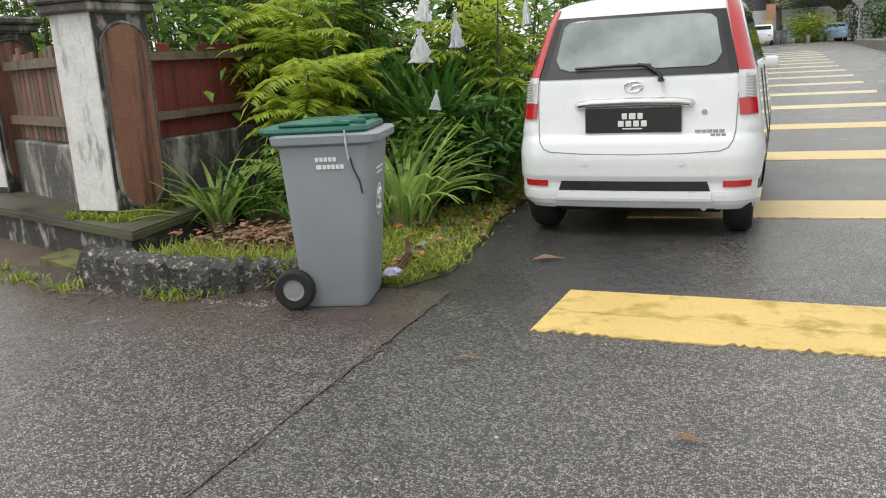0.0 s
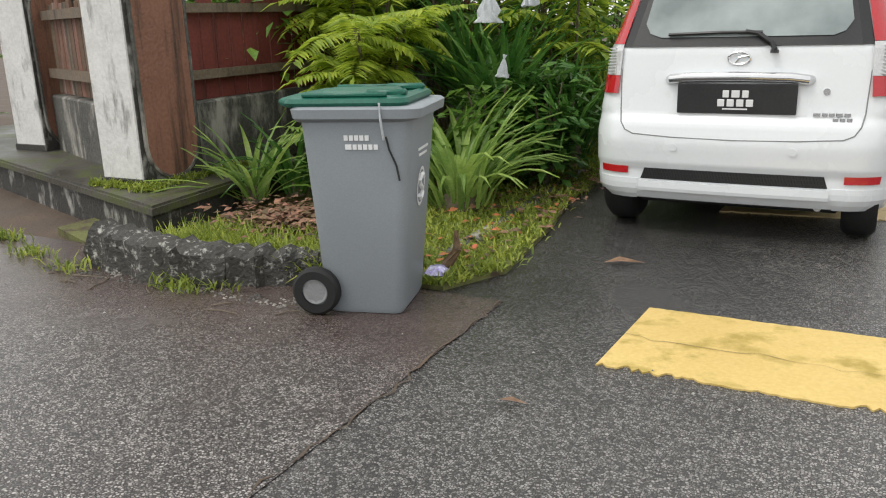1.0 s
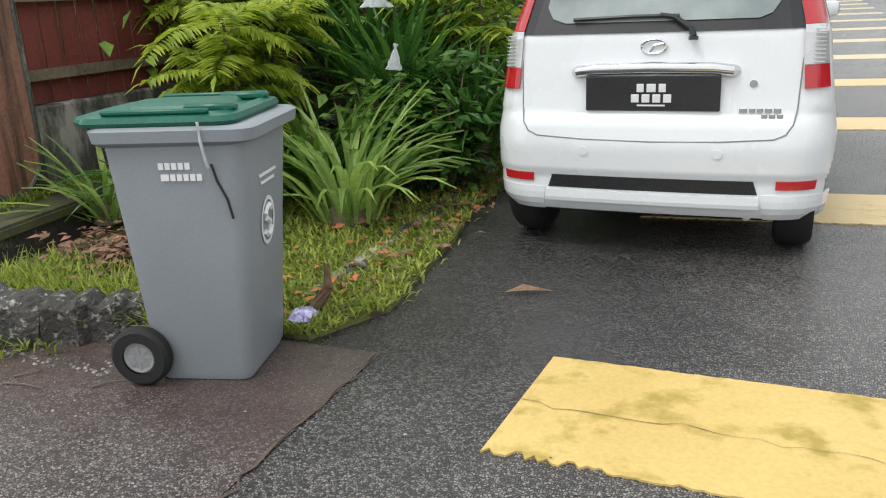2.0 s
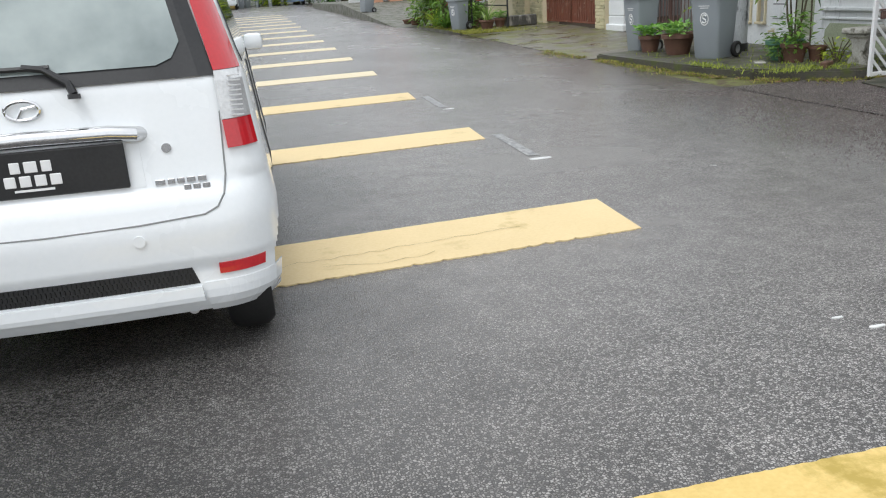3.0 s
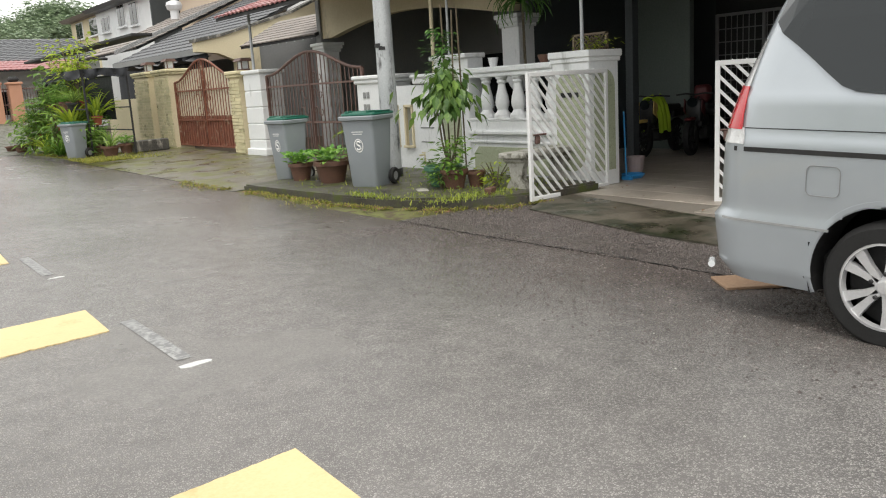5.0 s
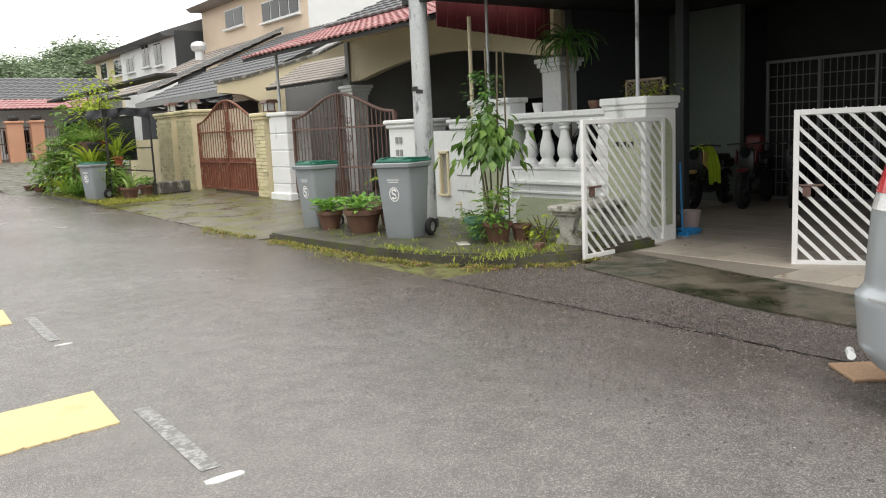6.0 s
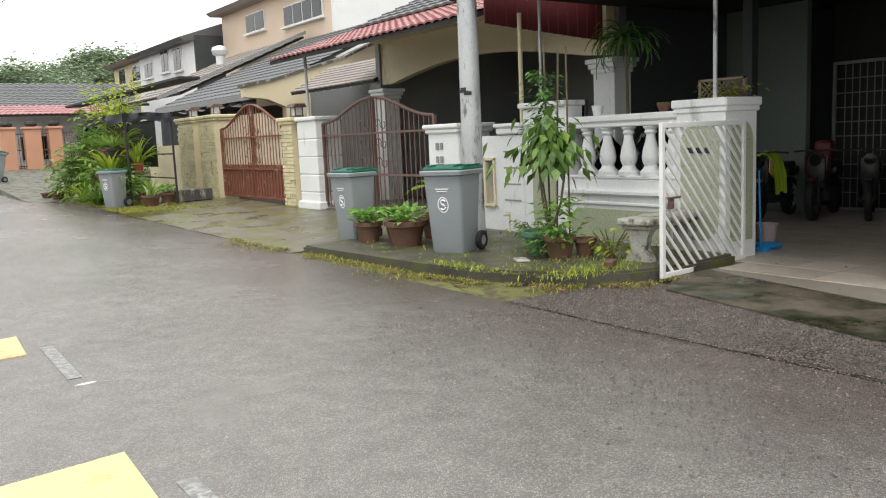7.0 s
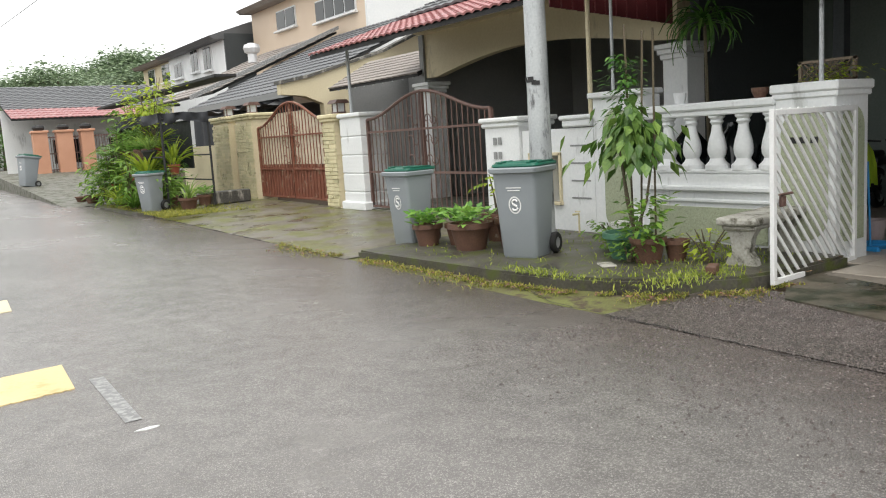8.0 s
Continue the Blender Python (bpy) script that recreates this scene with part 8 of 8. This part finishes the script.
for z in (0.55, 1.1, 1.9):
    for x in (0, 1.0):
        cyl(bm, (x, -0.1, z), (x, 3.6, z), 0.016, seg=8)
part("frame", bm, M_dark, stand)
for (ax, ay), (bx, by) in (((-0.06, -0.16), (1.0, -0.16)), ((-0.06, -0.16), (-0.06, 3.7))):
    bm = B()
    rows_ = []
    for k in range(41):
        u = k / 40
        wave = 0.05 * math.sin(u * 19) + 0.05 * noise.noise((u * 9, ax, by))
        sag = 0.06 * math.sin(u * math.pi * 3)
        rows_.append([bm.verts.new((ax + (bx - ax) * u + (0.0 if ay == by else w * wave), ay + (by - ay) * u + (w * wave if ay == by else 0.0), z - sag * w))
                      for z, w in ((2.02, 0.2), (1.98, 0.9), (1.93, 1.2), (1.88, 0.9), (1.83 + 0.3 * wave, 0.5))])
    for a, b in zip(rows_, rows_[1:]):
        for i in range(4):
            bm.faces.new((a[i], b[i], b[i + 1], a[i + 1]))
    r_ = bmesh.ops.extrude_face_region(bm, geom=bm.faces[:])
    bmesh.ops.translate(bm, verts=[v for v in r_["geom"] if isinstance(v, bmesh.types.BMVert)], vec=(0.012, 0.012, 0))
    part("shade_cloth", bm, M_netting, stand, "bunched black shade cloth along the top", smooth=True)
# Dark backing added to stand for the shaded depth behind the plants.
bm = B()
box(bm, 1.02, 2.4, 1.35, 0.02, 2.4, 1.1, 0.004)
box(bm, 0.5, 3.62, 0.95, 1.0, 0.02, 1.9, 0.004)
part("shade_net", bm, M_netting, stand, "dark sheets added for the shaded depth behind the plants")
r = random.Random(400)
for k in range(40):
    x, y = 6.9 + r.uniform(0, 1.1), 23.7 + r.uniform(0, 3.6)
    kind = r.choice(("spiky", "bush", "broad"))
    z = r.choice((0.1, 0.1, 0.62, 1.15))
    if z > 0.2:
        x = 7.1
    pot(x, y, z, r.uniform(0.12, 0.18), r.uniform(0.18, 0.28), M_terracotta if r.random() < 0.7 else M_dark, "potted plant on the crowded plant stand", kind, 400 + k)
strap_clump(7.35, 22.95, 0.3, 26, 0.6, 0.045, M_leafpale, 420, "pale spiky plant in a pot by the bin")
pot(7.35, 22.95, 0.1, 0.2, 0.24, M_terracotta, "clay pot holding a spiky plant", None, 421)
for k, (x, y, z, rx, ry, h, n, ll, lw, mt, lo) in enumerate(((6.9, 26.6, 0.1, 0.5, 0.8, 1.8, 320, 0.32, 0.09, M_leaf, 0.1), (7.4, 25.4, 1.3, 0.55, 1.2, 1.7, 460, 0.2, 0.085, M_leafyel, 0.55), (7.3, 27.2, 0.7, 0.5, 1.0, 2.1, 300, 0.26, 0.1, M_leaf, 0.6),
                                                               (6.75, 25.0, 0.1, 0.35, 0.9, 1.2, 200, 0.32, 0.07, M_leaf, 0.05), (6.7, 27.6, 0.15, 0.5, 0.7, 1.0, 300, 0.3, 0.08, M_leaf, 0.05), (7.6, 25.2, 0.1, 0.4, 0.5, 1.0, 120, 0.2, 0.06, M_leaf, 0.05), (7.5, 26.2, 0.1, 0.4, 1.0, 1.5, 220, 0.24, 0.07, M_leafpale, 0.05), (7.0, 23.9, 0.1, 0.4, 0.5, 0.9, 220, 0.26, 0.07, M_leaf, 0.05))):
    leafy_shrub(x, y, z, rx, ry, h, n, ll, lw, mt, 430 + k, "dense yellow-green potted shrubs crowding the plant stand", "shrub", lo, 12)
for k, (x, y, h, n, mt) in enumerate(((7.7, 25.6, 1.7, 200, M_leafdark), (7.4, 26.2, 1.6, 200, M_leafyel))):
    leafy_shrub(x, y, 0.1, 0.4, 0.5, h, n, 0.3, 0.075, mt, 480 + k, "loose leafy potted shrub beside the yellow pier", "shrub", 0.05, 9)
for k, (x, y, z, L_, mt) in enumerate(((7.6, 24.6, 1.0, 0.7, M_leafyel), (7.5, 25.4, 1.4, 0.7, M_leafyel))):
    strap_clump(x, y, z, 30, L_, 0.06, mt, 490 + k, "spiky strap-leaved plant crowded among pots", 0.1, 0.6, 1.5, 1.2)
    pot(x, y, z - 0.2, 0.13, 0.22, M_redpot, "red-brown plastic pot among the plants", None, 495 + k)
pinnate_shrub(6.7, 26.6, 0.15, 1.3, 40, 0.55, 0.16, 0.04, M_leaf, 433, "feathery palm-like plant at the stand's end", 9, 0.3)
strap_clump(6.65, 25.9, 0.15, 50, 0.7, 0.04, M_leafyel, 434, "yellow-green strap plant at the road edge")
for k, (x, y, z, L_, mt) in enumerate(((7.0, 24.6, 0.75, 0.8, M_leafyel), (7.05, 25.8, 0.8, 0.9, M_leafpale), (7.0, 26.7, 0.7, 0.8, M_leaf), (6.9, 27.4, 0.6, 0.8, M_leafyel))):
    strap_clump(x, y, z, 34, L_, 0.075, mt, 450 + k, "spiky strap-leaved plant on the plant stand", 0.1, 0.6, 1.5, 1.2)
    pot(x, y, z - 0.2, 0.14, 0.22, M_redpot, "red-brown plastic pot on the plant stand", None, 470 + k)
strap_clump(6.6, 24.4, 0.15, 50, 0.6, 0.04, M_leaf, 435, "green strap plant at the road edge")
pot(6.5, 28.3, 0.12, 0.18, 0.22, M_terracotta, "clay pot at the far driveway", "bush", 436)
pot(6.35, 28.9, 0.15, 0.16, 0.14, M_terracotta, "shallow clay pot at the far driveway", None, 437)
bm = B()
box(bm, 0, 0, 0.14, 1.0, 0.35, 0.28, 0.02)
tg = tagged(part("stone_trough", bm, M_oldconc), "blackened concrete trough beside the yellow pier", "trough")
tg.matrix_basis = pose(8.55, 24.0, 0.08, 0, 0, 6)
leafy_shrub(8.6, 29.0, 0.2, 0.6, 1.3, 2.4, 900, 0.15, 0.05, M_leaf, 438, "leafy shrub against the house front", "shrub", 0.3, 12)


# ---- far trees and the end of the street ----
def big_tree(x, y, z, h, rx, ry, n, seed, label, size=0.5, material=None):
    """Spreading rain tree: limbs carry flat clumps of leaves with gaps."""
    t = thing("tree", label, "tree", pose(x, y, z))
    r = random.Random(seed)
    bm = B()
    lv = Leaves(seed)
    tube(bm, [(0, 0, -0.3), (0.1, 0, h * 0.25), (0.0, 0.1, h * 0.5)], 0.35, 8, 0.22)
    for k in range(16):
        a = r.uniform(0, 2 * math.pi)
        q = r.uniform(0.35, 1.0)
        tip = Vector((rx * q * math.cos(a), ry * q * math.sin(a), h * (0.98 - 0.3 * q * q) * r.uniform(0.85, 1.0)))
        tube(bm, [(0, 0.1, h * 0.48), (tip.x * 0.5, tip.y * 0.5, h * 0.7), tip], 0.14, 6, 0.03)
        for c in range(n // 16):
            off = Vector((r.gauss(0, rx * 0.2), r.gauss(0, ry * 0.2), r.gauss(0, h * 0.045)))
            b = tip + off
            aa = r.uniform(0, 2 * math.pi)
            lv.leaf(b, (math.cos(aa), math.sin(aa), r.uniform(-0.3, 0.3)), size * r.uniform(0.6, 1.3), size * 0.6)
    part("trunk", bm, M_bark, t)
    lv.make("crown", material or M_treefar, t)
    return t


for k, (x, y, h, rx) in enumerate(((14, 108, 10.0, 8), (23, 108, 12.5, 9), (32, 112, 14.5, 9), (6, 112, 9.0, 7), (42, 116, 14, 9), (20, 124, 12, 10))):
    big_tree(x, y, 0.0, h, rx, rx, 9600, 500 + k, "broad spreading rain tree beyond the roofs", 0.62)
for k, (x, y, h, rx) in enumerate(((5.5, 74, 5.0, 3.5), (1.0, 80, 6.0, 4.5), (10.0, 78, 6.5, 4.5), (-6, 70, 7, 5), (14, 76, 8, 5))):
    big_tree(x, y, 0.6, h, rx, rx, 2600, 520 + k, "green tree at the end of the street", 0.45)
for k, (x, y, h) in enumerate(((-3.0, 24, 4.5), (-3.5, 34, 5), (-4, 46, 5.5))):
    big_tree(x, y, 0.0, h, 2.6, 4.0, 2600, 540 + k, "green garden tree beyond the fence", 0.3)
leafy_shrub(3.5, 70, 0.6, 1.6, 1.2, 2.2, 900, 0.35, 0.2, M_leafyel, 560, "yellow-green bush at the end of the street", "shrub", 0.05, 10)


for k, (x, y, h, rx) in enumerate(((8.2, 71, 3.6, 1.3), (2.9, 75.5, 3.0, 1.6), (6.8, 77.5, 4.4, 2.0), (-1.8, 66, 3.6, 1.4), (9.6, 66, 3.0, 1.2))):
    leafy_shrub(x, y, g(min(x, 6), min(y, 75)) - 0.05, rx, rx, h, 1100, 0.36, 0.17, M_leaf if k % 2 else M_leafdark, 570 + k, "dark green bush at the end of the street", "shrub", 0.05, 12)


def far_car(m, label, paint, long=3.9, h=1.5):
    c = thing("parked_car", label, "car", m)
    bm = B()
    prism(bm, [(0, 0.25), (long, 0.25), (long, 0.75), (long * 0.76, 0.9), (long * 0.62, h), (long * 0.12, h), (0, 0.9)], "x", -0.8, 0.8)
    bmesh.ops.bevel(bm, geom=bm.edges[:], offset=0.09, segments=2, affect="EDGES")
    part("body", bm, paint, c, smooth=True)
    bm = B()
    prism(bm, [(0.35, 0.95), (long * 0.72, 0.95), (long * 0.61, h - 0.08), (0.45, h - 0.08)], "x", -0.81, 0.81)
    part("side_window", bm, M_glassdark, c)
    bm = B()
    box(bm, 0, long * 0.70, (0.95 + h) / 2 - 0.04, 1.3, 0.08, h - 1.1, 0.01, m=None)
    part("windscreen", bm, M_glassdark, c)
    for x in (-0.72, 0.72):
        for y in (0.65, long - 0.75):
            bm = B()
            cyl(bm, (x - 0.1, y, 0.3), (x + 0.1, y, 0.3), 0.3, seg=18)
            part("wheel", bm, M_black, c)
        bm = B()
        box(bm, x * 0.8, long - 0.02, 0.68, 0.26, 0.06, 0.14, 0.02)
        part("headlamp", bm, M_clear, c)
    return c


M_bluecar = surf("blue_car_paint", (0.25, 0.36, 0.6), (0.3, 0.42, 0.66), 3, 80, (0.25, 0.35), 0.0, coat=0.6)
far_car(pose(5.3, 74.5, g(5.3, 72), 0, 0, 178), "pale blue car parked at the end of the street", M_bluecar, 4.0, 1.4)
far_car(pose(-0.1, 70, g(0, 70), 0, 0, 180), "white car parked far up the street", M_carwhite)
far_car(pose(-1.3, 42, g(0, 42), 0, 0, 182), "white car parked behind another far up the street", M_carwhite)
far_car(pose(-0.5, 17, g(0, 17), 0, 0, 0), "dark car parked further along the verge", M_dark)
sg = thing("street_sign", "pale diamond street sign on a thin post", "street sign", pose(6.5, 68, g(6, 68)))
bm = B()
cyl(bm, (0, 0, 0), (0, 0, 2.7), 0.04, seg=8)
part("post", bm, M_pole, sg)
bm = B()
box(bm, 0, -0.05, 0, 0.75, 0.03, 0.75, 0.01, m=Matrix.Translation((0, 0, 2.9)) @ pose(0, 0, 0, 0, 45, 0))
part("sign_plate", bm, M_whitepaint, sg)
sg = thing("street_sign", "orange and yellow upright sign far up the street", "street sign", pose(0.35, 71, g(0, 71)))
bm = B()
box(bm, 0, 0, 1.5, 0.5, 0.08, 3.0, 0.02)
part("post", bm, M_yellow, sg)
bm = B()
box(bm, 0.1, -0.05, 2.5, 0.7, 0.06, 1.1, 0.02)
part("sign_plate", bm, M_orange, sg)
for k, (x, y, sc) in enumerate(((1.0, 70.0, 1.15), (1.45, 70.6, 1.15), (2.2, 69.5, 0.55), (2.75, 70.2, 0.65), (3.2, 69.3, 0.7), (3.65, 70.8, 0.75), (4.1, 70.0, 0.8))):
    wheelie_bin(pose(x, y, g(x, y), 0, 0, -90 + 25 * math.sin(k * 2.3)), "dark bin standing at the end of the street", sc)
hb = upper_storey("low house with a dark roof closing the street", -8, 12, 84, 92, 0.0, 3.6, M_white, M_white, ((85, 0.5, 2.0, 1.0),), M_rooftile)
# overhead cable
bm = B()
tube(bm, [(8.5, 13.15, 7.3), (7.6, 30, 6.6), (7.0, 50, 7.2)], 0.012, 5)
tagged(part("overhead_cable", bm, M_black), "thin black overhead cable strung along the street", "cable")
